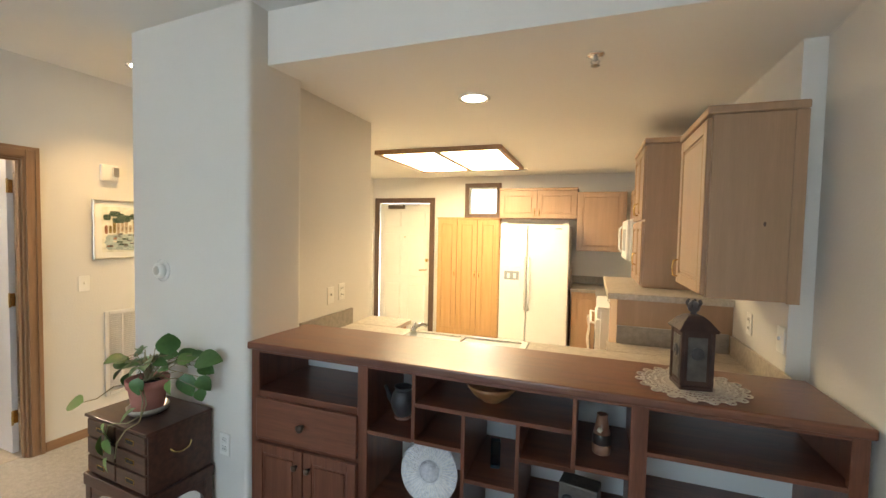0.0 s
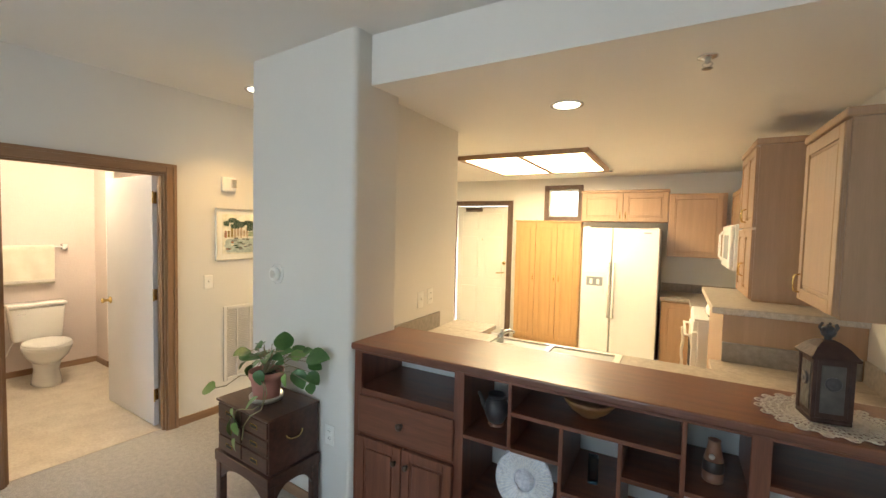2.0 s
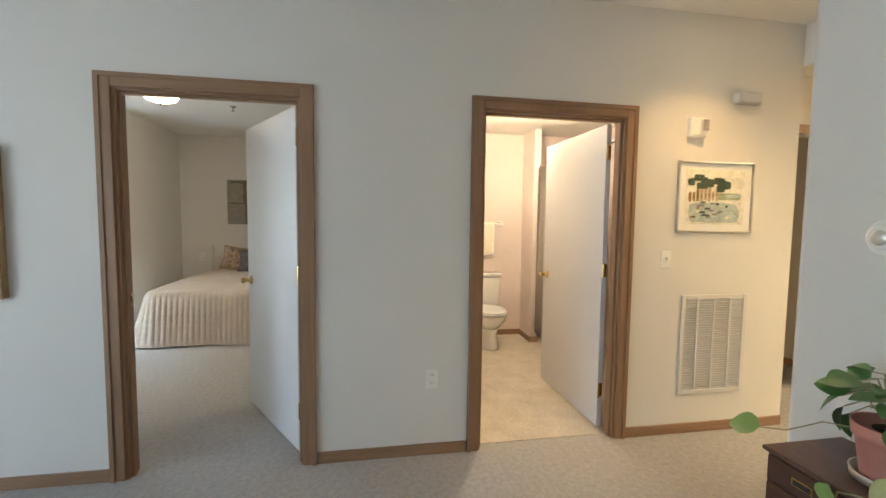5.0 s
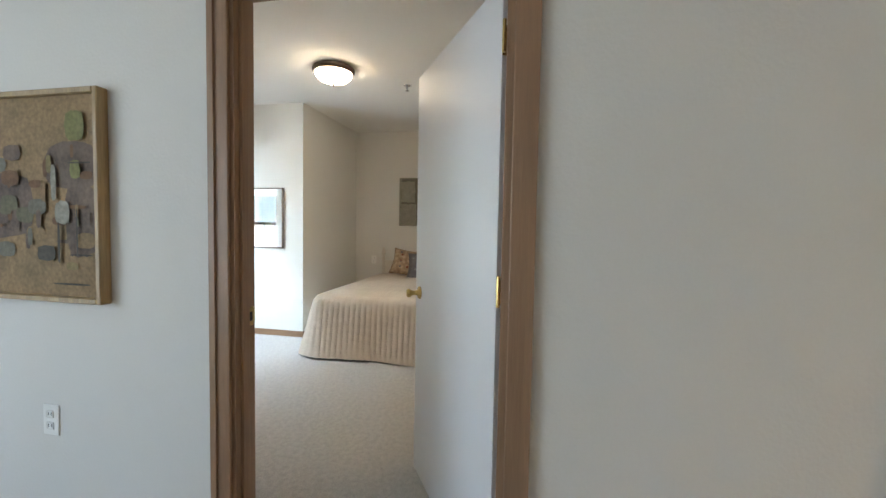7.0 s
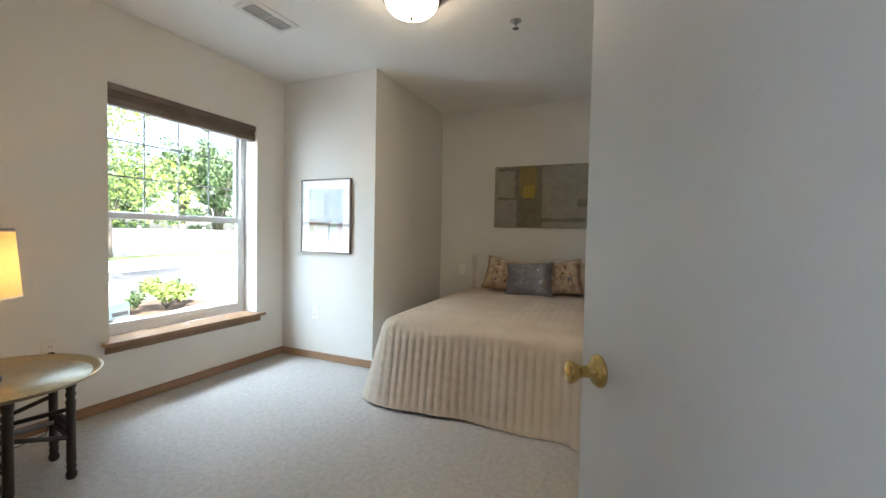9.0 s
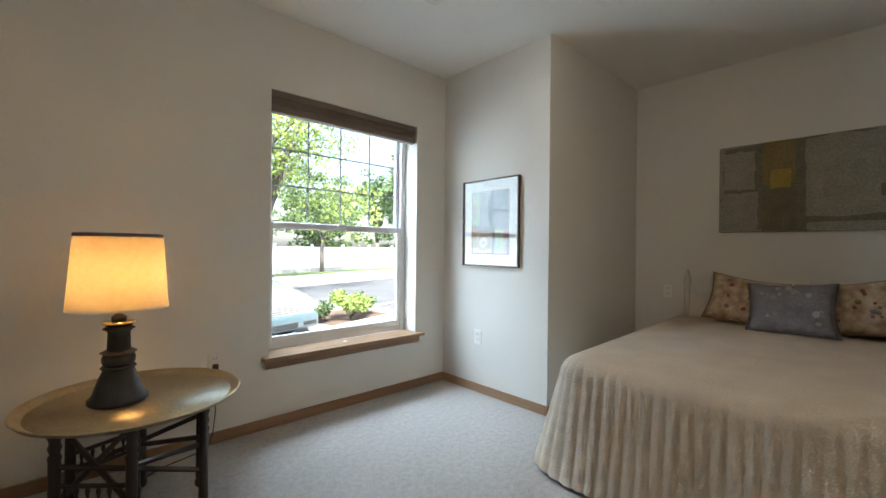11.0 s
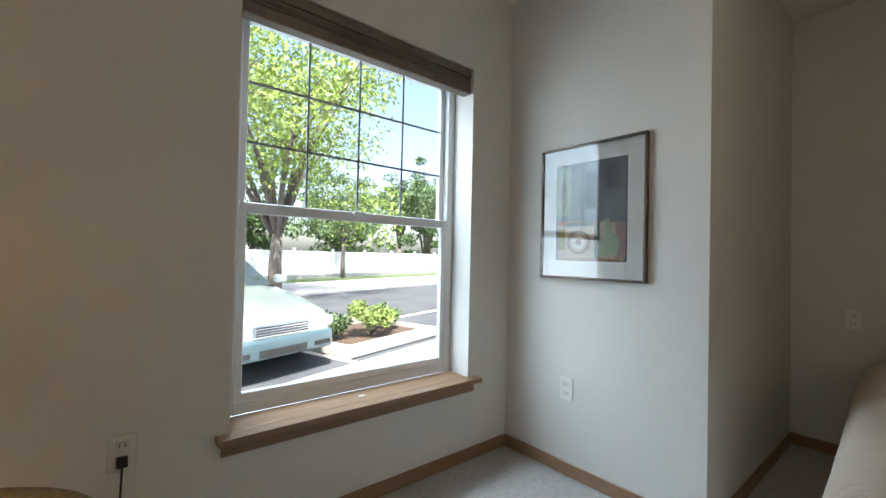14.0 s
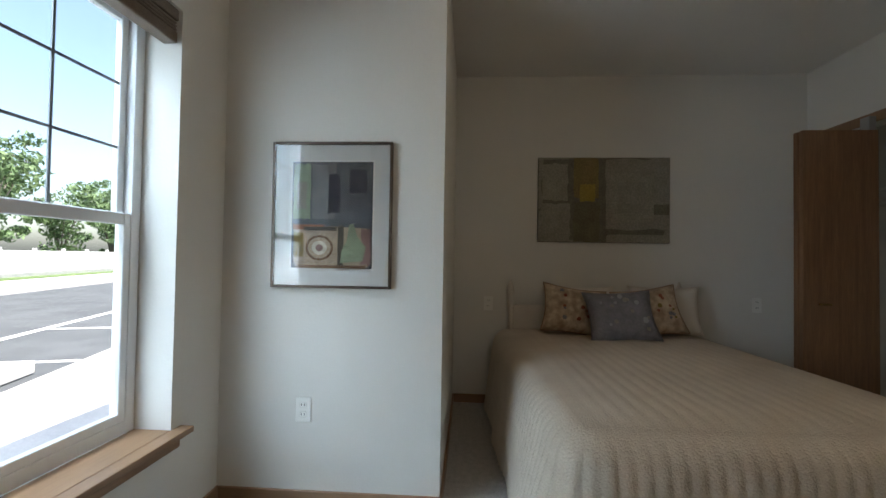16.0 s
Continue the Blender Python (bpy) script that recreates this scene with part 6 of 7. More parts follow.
# ---- tray table and lamp ----
def tray_table():
    cx, cy, zt, r = -0.823, -3.02, 0.505, 0.385
    tr = thing("brass_tray", "large round brass tray with a raised rim", "tray", pose(cx, cy, zt - 0.012))
    part("dish", lathe(((0.004, 0.0), (r - 0.040, 0.0), (r - 0.040, 0.008), (0.004, 0.006)), 72, False), TRAYBRASS, tr, "", True)
    part("rim", lathe(((r - 0.040, 0.0), (r - 0.012, 0.012), (r - 0.002, 0.024), (r, 0.026), (r - 0.004, 0.030), (r - 0.018, 0.022), (r - 0.040, 0.008)), 72, False), TRAYBRASS, tr, "bright raised rim", True)
    t = thing("folding_tray_stand", "dark turned-wood folding stand with lattice panels", "table stand", pose(cx, cy, 0))
    legp = ((0.014, 0), (0.022, 0.01), (0.022, 0.03), (0.016, 0.045), (0.021, 0.06), (0.016, 0.075), (0.020, 0.09), (0.0185, 0.11), (0.0185, 0.36), (0.021, 0.375), (0.015, 0.39), (0.021, 0.41), (0.016, 0.43), (0.022, 0.45), (0.022, 0.488), (0.015, 0.4925))
    me = None
    R = 0.27
    pts = []
    for k in range(6):
        a = math.pi * k / 3 + 0.35
        pts.append((R * math.cos(a), R * math.sin(a)))
        if me is None:
            o = part("leg", lathe([(q, z * 0.998) for q, z in legp], 14), DARKWOOD, t, "", True)
            me = o.data
        else:
            o = new("leg", me)
            o.parent = t
        o.location = (*pts[-1], 0)
    for k in range(6):
        (xa, ya), (xb, yb) = pts[k], pts[(k + 2) % 6] if k % 2 == 0 else pts[(k + 4) % 6]
        z0, z1 = (0.20, 0.34) if k % 2 else (0.34, 0.20)
        part("cross_bar", tube(((xa, ya, z0), (xb, yb, z1)), 0.011, 8), DARKWOOD, t)
    for k in (0, 2, 4):
        a, b = Vector((*pts[k], 0)), Vector((*pts[(k + 1) % 6], 0))
        p = part("lattice_panel", tube((a + Vector((0, 0, 0.19)), b + Vector((0, 0, 0.19))), 0.009, 6), DARKWOOD, t)
        part("lattice_rail", tube((a + Vector((0, 0, 0.27)), b + Vector((0, 0, 0.27))), 0.009, 6), DARKWOOD, p)
        for i in range(1, 7):
            q = a.lerp(b, i / 7)
            part("spindle", moved(lathe(((0.004, 0.19), (0.008, 0.21), (0.004, 0.23), (0.008, 0.25), (0.004, 0.27)), 8), Matrix.Translation(q)), DARKWOOD, p, "", True)
    part("centre_post", lathe(((0.05, 0.0), (0.052, 0.012), (0.030, 0.018), (0.014, 0.03), (0.012, 0.10), (0.016, 0.12), (0.010, 0.14), (0.012, 0.22), (0.016, 0.24), (0.009, 0.26), (0.010, 0.33), (0.004, 0.345)), 14), DARKWOOD, t, "", True)
    lm = thing("table_lamp", "dark pagoda-shaped table lamp, lit, drum linen shade", "table lamp", pose(-0.76, -3.053, zt - 0.005))
    part("base", lathe(((0.098, 0), (0.103, 0.006), (0.103, 0.018), (0.094, 0.024), (0.086, 0.04), (0.070, 0.09), (0.056, 0.125), (0.052, 0.135)), 40), IRON, lm, "", True)
    part("lower_collar", lathe(((0.056, 0.135), (0.062, 0.142), (0.056, 0.150)), 36), IRON, lm, "", True)
    part("waist", lathe(((0.048, 0.150), (0.056, 0.162), (0.058, 0.180), (0.052, 0.196)), 36), IRON, lm, "", True)
    part("middle_collar", lathe(((0.052, 0.196), (0.064, 0.204), (0.050, 0.212)), 36), BRONZE, lm, "", True)
    part("column", lathe(((0.040, 0.212), (0.038, 0.285), (0.046, 0.296), (0.056, 0.300), (0.050, 0.306), (0.040, 0.310)), 36), IRON, lm, "", True)
    part("brass_plate", lathe(((0.040, 0.310), (0.060, 0.324), (0.061, 0.328), (0.030, 0.330)), 36), BRASS, lm, "brass drip plate", True)
    part("neck", lathe(((0.026, 0.330), (0.026, 0.35), (0.012, 0.36), (0.010, 0.46)), 20), IRON, lm, "", True)
    sh = part("shade", lathe(((0.171, 0.386), (0.149, 0.690)), 64, False), SHADEM, lm, "glowing linen drum shade", True)
    part("top_band", lathe(((0.1510, 0.678), (0.1500, 0.692), (0.147, 0.692)), 64, False), SLATE, sh, "grey trim band", True)
    part("bottom_band", lathe(((0.1725, 0.384), (0.1717, 0.393)), 64, False), SHEET, sh, "", True)
    part("bulb", moved(lathe(((0.012, 0), (0.014, 0.03), (0.028, 0.06), (0.030, 0.08), (0.018, 0.10), (0.004, 0.106)), 18), pose(0, 0, 0.46)), glow("lamp_bulb", (1.0, 0.62, 0.26), 12), lm, "lit bulb", True)


tray_table()


def bedroom_ceiling():
    t = thing("ceiling_lamp", "flush ceiling lamp, frosted bowl in a bronze ring, lit", "ceiling lamp", pose(-2.18, -1.67, BED))
    part("ring", lathe(((0.165, 0), (0.178, -0.012), (0.180, -0.030), (0.168, -0.048), (0.158, -0.052), (0.155, -0.035)), 48, False), BRONZE, t, "", True)
    part("bowl", lathe(((0.158, -0.045), (0.150, -0.075), (0.120, -0.105), (0.070, -0.124), (0.004, -0.130)), 48), BEDGLOW, t, "glowing frosted glass bowl", True)
    part("finial", lathe(((0.012, -0.128), (0.010, -0.140), (0.014, -0.146), (0.004, -0.160)), 14), BRONZE, t, "", True)
    v = thing("ceiling_register", "white ceiling air register with dark slots", "ceiling vent", pose(-2.055, -2.695, BED, 0, 0, -3))
    part("frame", boxes((-0.19, -0.10, -0.008, 0.19, 0.10, 0), bevel=0.003, seg=1), CERAMIC, v)
    for x0, x1 in ((-0.155, -0.01), (0.01, 0.155)):
        part("opening", boxes((x0, -0.055, -0.010, x1, 0.055, -0.008)), GREYBAR, v)
        for i in range(5):
            part("louvre", boxes((x0, -0.05 + 0.022 * i, -0.016, x1, -0.046 + 0.022 * i, -0.010)), GRILLE, v)


bedroom_ceiling()


# ---- bathroom ----
def bathroom():
    t = thing("toilet", "white two-piece toilet with closed lid against the wall", "toilet", pose(-2.45, 1.64, 0))

    def oval(z, cx, rx, ry, n=28):
        return [(cx + rx * math.cos(2 * math.pi * k / n), ry * math.sin(2 * math.pi * k / n), z) for k in range(n)]

    def loft(sections):
        bm = bmesh.new()
        rings = [[bm.verts.new(p) for p in s] for s in sections]
        for a, b in zip(rings, rings[1:]):
            for k in range(len(a)):
                bm.faces.new((a[k], a[(k + 1) % len(a)], b[(k + 1) % len(a)], b[k]))
        bm.faces.new(rings[0][::-1])
        bm.faces.new(rings[-1])
        return bm

    part("pedestal", loft((oval(0.004, 0.42, 0.20, 0.115), oval(0.03, 0.42, 0.195, 0.11), oval(0.15, 0.42, 0.15, 0.095), oval(0.24, 0.44, 0.16, 0.11))), CERAMIC, t, "", True)
    part("bowl", loft((oval(0.22, 0.44, 0.15, 0.10), oval(0.30, 0.46, 0.21, 0.16), oval(0.37, 0.47, 0.245, 0.185), oval(0.395, 0.47, 0.245, 0.185))), CERAMIC, t, "", True)
    part("seat", loft((oval(0.396, 0.475, 0.245, 0.188), oval(0.414, 0.475, 0.245, 0.188))), WHITE, t, "", True)
    part("lid", loft((oval(0.415, 0.47, 0.243, 0.186), oval(0.432, 0.47, 0.235, 0.178), oval(0.438, 0.47, 0.19, 0.14))), WHITE, t, "", True)
    bm = boxes((0.012, -0.215, 0.40, 0.20, 0.215, 0.745), bevel=0.022, seg=3)
    for v in bm.verts:
        v.co.y *= 0.86 + 0.14 * (v.co.z - 0.40) / 0.345
    part("tank", bm, CERAMIC, t, "", True)
    part("tank_lid", boxes((0.005, -0.228, 0.746, 0.212, 0.228, 0.785), bevel=0.012, seg=3), CERAMIC, t, "", True)
    part("flush_lever", tube(((0.20, -0.16, 0.69), (0.222, -0.16, 0.69), (0.226, -0.10, 0.685)), 0.006), CHROME, t)
    part("supply_pipe", tube(((0.03, -0.26, 0.18), (0.08, -0.26, 0.18), (0.09, -0.22, 0.28), (0.09, -0.17, 0.40)), 0.006), CHROME, t)
    part("rear_block", boxes((0.10, -0.10, 0.20, 0.36, 0.10, 0.40), bevel=0.03, seg=3), CERAMIC, t, "", True)
    b = thing("towel_bar", "white ceramic towel bar on the bathroom wall", "towel bar", pose(-2.45, 1.60, 1.36))
    part("bar", tube(((0.055, -0.29, 0), (0.055, 0.29, 0)), 0.010), CERAMIC, b)
    for y in (-0.29, 0.29):
        part("bracket", boxes((0, y - 0.025, -0.03, 0.075, y + 0.025, 0.03), bevel=0.01, seg=3), CERAMIC, b)
    tw = thing("bath_towel", "cream bath towel folded over the towel bar", "towel", pose(-2.45, 1.58, 1.36))
    bm = bmesh.new()
    prof = [(0.078 - 0.004 * k / 10, 0.008 - 0.40 * k / 10) for k in range(10, -1, -1)] + [(0.068, 0.016), (0.055, 0.020), (0.042, 0.016)] + [(0.034, 0.008 - 0.36 * k / 10) for k in range(11)]
    cols = []
    for i in range(13):
        y = -0.22 + 0.44 * i / 12
        cols.append([bm.verts.new((x + 0.004 * math.sin(i * 1.1 + z * 9), y, z)) for x, z in prof])
    for a, c in zip(cols, cols[1:]):
        for j in range(len(prof) - 1):
            bm.faces.new((a[j], c[j], c[j + 1], a[j + 1]))
    bmesh.ops.recalc_face_normals(bm, faces=bm.faces[:])
    bmesh.ops.solidify(bm, geom=bm.faces[:], thickness=0.007)
    part("cloth", bm, TOWEL, tw, "", True)
    part("hem_band", boxes((0.080, -0.221, -0.37, 0.088, 0.221, -0.345)), SHEET, tw)
    # unseen ceiling lamp, added as the source of the bathroom's brightness
    lt = thing("bathroom_ceiling_lamp", "round white bathroom ceiling lamp, unseen, added to light the room", "ceiling lamp", pose(-1.25, 1.75, 2.43))
    part("base", lathe(((0.12, 0), (0.12, -0.02), (0.10, -0.03)), 32), WHITE, lt, "", True)
    part("globe", lathe(((0.105, -0.03), (0.10, -0.06), (0.06, -0.085), (0.004, -0.09)), 32), BOWLGLOW, lt, "glowing globe", True)
    sc = thing("shower_curtain", "pale shower curtain hanging beside the toilet", "shower curtain")
    bm = bmesh.new()
    prev = None
    for i in range(61):
        x = -2.10 + 1.25 * i / 60
        y = 2.22 + 0.022 * math.sin(i * 0.95)
        col = [bm.verts.new((x, y, 0.12)), bm.verts.new((x, y * 0.997 + 0.007, 1.0)), bm.verts.new((x, y, 2.0))]
        if prev:
            for j in range(2):
                bm.faces.new((prev[j], col[j], col[j + 1], prev[j + 1]))
        prev = col
    bmesh.ops.solidify(bm, geom=bm.faces[:], thickness=0.002)
    part("cloth", bm, SHEET, sc, "", True)
    part("rod", tube(((-2.10, 2.22, 2.02), (-0.12, 2.22, 2.02)), 0.012), CHROME, sc)
    # vanity niche off the bedroom, seen through the hinge gap of its door
    vn = thing("vanity_cabinet", "reddish wood vanity with a white basin top", "vanity")
    part("body", boxes((-2.60, 0.46, 0.0, -0.74, 0.94, 0.76)), CLOSETW, vn)
    part("top", boxes((-2.62, 0.43, 0.76, -0.735, 0.948, 0.80), bevel=0.008), CERAMIC, vn, "white cultured-stone top")
    part("basin", moved(lathe(((0.20, 0), (0.205, 0.008), (0.17, 0.006), (0.05, 0.002)), 32), pose(-1.75, 0.68, 0.80)), CERAMIC, vn, "", True)
    part("faucet", tube(((-1.75, 0.88, 0.80), (-1.75, 0.88, 0.90), (-1.75, 0.84, 0.93), (-1.75, 0.78, 0.91)), 0.011), CHROME, vn, "", True)
    for i in range(4):
        for z0, z1 in ((0.10, 0.30), (0.32, 0.52), (0.54, 0.72)):
            part("drawer", boxes((-2.56 + 0.41 * i, 0.448, z0, -2.18 + 0.41 * i, 0.46, z1), bevel=0.003, seg=1), CLOSETW, vn)
    mr = thing("vanity_mirror", "wood-edged mirror above the vanity", "mirror")
    part("glass", boxes((-2.5, 0.936, 0.98, -1.0, 0.942, 1.70)), MIRROR, mr)
    part("frame", boxes((-2.53, 0.93, 0.95, -2.5, 0.948, 1.73), (-1.0, 0.93, 0.95, -0.97, 0.948, 1.73), (-2.5, 0.93, 0.95, -1.0, 0.948, 0.98), (-2.5, 0.93, 1.70, -1.0, 0.948, 1.73)), CLOSETW, mr)
    vl = thing("vanity_light", "chrome vanity light with frosted glass shades, lit", "wall lamp")
    part("bar", boxes((-2.1, 0.91, 1.87, -1.3, 0.948, 1.93), bevel=0.006), CHROME, vl)
    for x in (-2.0, -1.7, -1.4):
        part("shade", moved(lathe(((0.030, 0), (0.045, -0.05), (0.052, -0.11)), 20, False), pose(x, 0.86, 1.90)), BOWLGLOW, vl, "glowing glass shade", True)


bathroom()


# ---- outdoors beyond the window ----
G = -0.25
D = Vector((-0.951, -0.309, 0))   # along the road
N = Vector((0.309, -0.951, 0))    # away from the house


def strip(bm, s0, s1, a, b, z):
    """A flat strip between the distances s0 and s1 from the house line, from a to b along the road."""
    vs = [bm.verts.new((N * s + D * t) + Vector((0, 0, z))) for s, t in ((s0, a), (s1, a), (s1, b), (s0, b))]
    f = bm.faces.new(vs)
    if f.normal.z < 0:
        f.normal_flip()
    return bm


def slab(s0, s1, a, b, z0, z1):
    bm = bmesh.new()
    lo = [bm.verts.new((N * s + D * t) + Vector((0, 0, z0))) for s, t in ((s0, a), (s1, a), (s1, b), (s0, b))]
    hi = [bm.verts.new(v.co + Vector((0, 0, z1 - z0))) for v in lo]
    for k in range(4):
        bm.faces.new((lo[k], lo[(k + 1) % 4], hi[(k + 1) % 4], hi[k]))
    bm.faces.new(lo[::-1])
    bm.faces.new(hi)
    bmesh.ops.recalc_face_normals(bm, faces=bm.faces[:])
    return bm


structure("ground", boxes((-400, -400, G - 0.6, 400, 400, G - 0.16)), GRASS, "flat ground reaching to the horizon", "ground")
# besides real concrete, the dark and pale strips colour in tree shade and sunlight
structure("road", slab(5.1, 12.2, -60, 120, G - 0.15, G - 0.01), ASPHALT, "dark asphalt road in tree shade", "road")
structure("far_pavement", slab(12.2, 16.3, -60, 120, G - 0.15, G + 0.06), CONCRETE, "pale concrete beyond the road, also standing for sunlit asphalt", "pavement")
structure("verge", slab(16.3, 17.6, -60, 120, G - 0.15, G + 0.10), GRASS, "narrow strip of grass along the fence", "verge")
pv = structure("pavement", slab(-2.0, 5.1, -8, 60, G - 0.15, G), CONCRETE, "pale concrete walk and parking apron outside", "pavement")
for s in (2.2, 3.45):
    structure("pavement_joint", slab(s, s + 0.012, -8, 60, G + 0.0005, G + 0.004), SHADOWGREY, "dark joint in the concrete walk", "pavement joint")
for t in range(0, 12):
    structure("pavement_joint", slab(2.212, 3.45, t * 1.5, t * 1.5 + 0.012, G + 0.0005, G + 0.0045), SHADOWGREY, "dark joint in the concrete walk", "pavement joint")
structure("road_line", slab(7.0, 7.14, -60, 120, G - 0.0095, G - 0.005), PAINTLINE, "white painted line along the road", "road line")
for t in (3.5, 6.2, 8.9):
    structure("parking_line", slab(5.15, 6.95, t + 2.0, t + 2.1, G - 0.0095, G - 0.005), PAINTLINE, "white painted parking stripe", "road line")


def fence():
    f = thing("white_fence", "long white board fence along the far pavement", "fence")
    base = N * 17.7
    bm0 = None
    for k in range(-6, 26):
        a = base + D * (k * 2.4)
        o = part("post", moved(boxes((-0.07, -0.07, 0, 0.07, 0.07, 1.50), bevel=0.01, seg=1), Matrix.Translation(a + Vector((0, 0, G + 0.08)))), FENCEP, f) if bm0 is None else new("post", bm0)
        if bm0 is None:
            bm0, first = o.data, a
        else:
            o.parent = f
            o.location = a - first
    ang = math.degrees(math.atan2(D.y, D.x))
    pm = None
    for k in range(-6, 25):
        a = base + D * (k * 2.4)
        if pm is None:
            bm = boxes((0.07, -0.02, 0.14, 2.33, 0.02, 1.28))
            for j in range(1, 15):
                boxes_into(bm, (0.07 + j * 0.15, -0.026, 0.14, 0.078 + j * 0.15, -0.02, 1.28))
            boxes_into(bm, (0.07, -0.035, 1.28, 2.33, 0.035, 1.36), (0.07, -0.035, 0.08, 2.33, 0.035, 0.14))
            o = part("board_panel", bm, FENCEP, f)
            pm = o.data
        else:
            o = new("board_panel", pm)
            o.parent = f
        o.matrix_basis = Matrix.Translation(a + Vector((0, 0, G + 0.08))) @ pose(0, 0, 0, 0, 0, ang)
    structure("fence_kerb", slab(17.45, 17.62, -60, 120, G, G + 0.30), SHADOWGREY, "low grey retaining kerb below the fence", "kerb")


fence()


def leaf_cloud(centres, count, size, seed, flat=0.6):
    """Many small leaf shapes scattered in clumps; centres: (place, radius)."""
    rnd = np.random.RandomState(seed)
    per = count // len(centres)
    verts, faces = [], []
    for c, r in centres:
        p = rnd.normal(size=(per, 3))
        p /= np.linalg.norm(p, axis=1)[:, None]
        p *= (rnd.uniform(0.15, 1.0, per) ** 0.45)[:, None] * r
        p[:, 2] *= flat
        p += np.array(c)
        for q in p:
            a = rnd.normal(size=3)
            a /= np.linalg.norm(a)
            b = np.cross(a, rnd.normal(size=3))
            b /= np.linalg.norm(b) + 1e-9
            s = size * rnd.uniform(0.6, 1.35)
            i = len(verts)
            verts += [tuple(q - a * s), tuple(q + b * s * 0.45), tuple(q + a * s), tuple(q - b * s * 0.45)]
            faces.append((i, i + 1, i + 2, i + 3))
    me = bpy.data.meshes.new("crown")
    me.from_pydata(verts, [], faces)
    return me


def tree(name, label, x, y, h, trunk_h, trunk_r, crown_r, leaves, leaf_size, material, seed, limbs=7, z=G):
    t = thing(name, label, "tree", pose(x, y, z), "trees behind the fence" if name == "background_tree" else "")
    rnd = random.Random(seed)
    bm = tube(((0, 0, -0.1), (0.03, 0.02, trunk_h * 0.5), (0.0, 0.05, trunk_h)), (trunk_r * 1.25, trunk_r, trunk_r * 0.85), 12)
    tips = []
    for k in range(limbs):
        a = 2 * math.pi * k / limbs + rnd.uniform(-0.3, 0.3)
        z0 = trunk_h * rnd.uniform(0.80, 1.0)
        rr = crown_r * rnd.uniform(0.45, 0.95)
        z1 = h * rnd.uniform(0.60, 0.95)
        mid = (rr * 0.35 * math.cos(a), rr * 0.35 * math.sin(a), z0 + (z1 - z0) * 0.5)
        end = (rr * math.cos(a), rr * math.sin(a), z1)
        add_tube(bm, ((0, 0.03, z0 - 0.1), mid, end), (trunk_r * 0.55, trunk_r * 0.3, trunk_r * 0.06), 7)
        tips += [end, mid]
        for j in range(3):
            q = rnd.uniform(0.35, 0.9)
            st = Vector(mid).lerp(Vector(end), q)
            e2 = st + Vector((rnd.uniform(-1, 1), rnd.uniform(-1, 1), rnd.uniform(-0.1, 0.7))) * crown_r * 0.45
            add_tube(bm, (st, st.lerp(e2, 0.5) + Vector((0, 0, 0.08)), e2), (trunk_r * 0.18, trunk_r * 0.1, trunk_r * 0.03), 5)
            tips.append(tuple(e2))
    part("trunk", bm, BARK, t, "", True)
    centres = [(p, crown_r * rnd.uniform(0.22, 0.40)) for p in tips]
    for k in range(limbs * 2):
        a = rnd.uniform(0, 2 * math.pi)
        q = crown_r * rnd.uniform(0.3, 1.0)
        centres.append(((q * math.cos(a), q * math.sin(a), rnd.uniform(trunk_h * 1.05, h)), crown_r * rnd.uniform(0.18, 0.34)))
    me = leaf_cloud(centres, leaves, leaf_size, seed)
    me.materials.append(material)
    o = new("crown", me)
    o.parent = t
    return t


tree("shade_tree", "broad maple with grey bark and bright green leaves", -5.45, -15.2, 8.6, 2.0, 0.19, 4.7, 20000, 0.08, FOLIAGE, 11, 15)
tree("young_street_tree", "slim young street tree beside the fence", -10.9, -21.6, 6.0, 2.0, 0.10, 2.0, 5000, 0.09, FOLIAGE_D, 12, 6)
rt = random.Random(9)
for k in range(15):
    p = N * rt.uniform(20.5, 26) + D * (-16 + k * 4.6 + rt.uniform(-1, 1))
    tree("background_tree", "dense dark green tree behind the white fence", p.x, p.y, rt.uniform(4.2, 6.5) if k < 10 else rt.uniform(6.5, 9), 1.3, 0.14, rt.uniform(2.2, 3.0), 3600, 0.16, FOLIAGE_D, 30 + k, 6)
p = N * 30 + D * 38
tree("tall_conifer", "tall dark conifer far beyond the fence", p.x, p.y, 11.0, 2.0, 0.25, 2.6, 6000, 0.16, FOLIAGE_D, 77, 8)


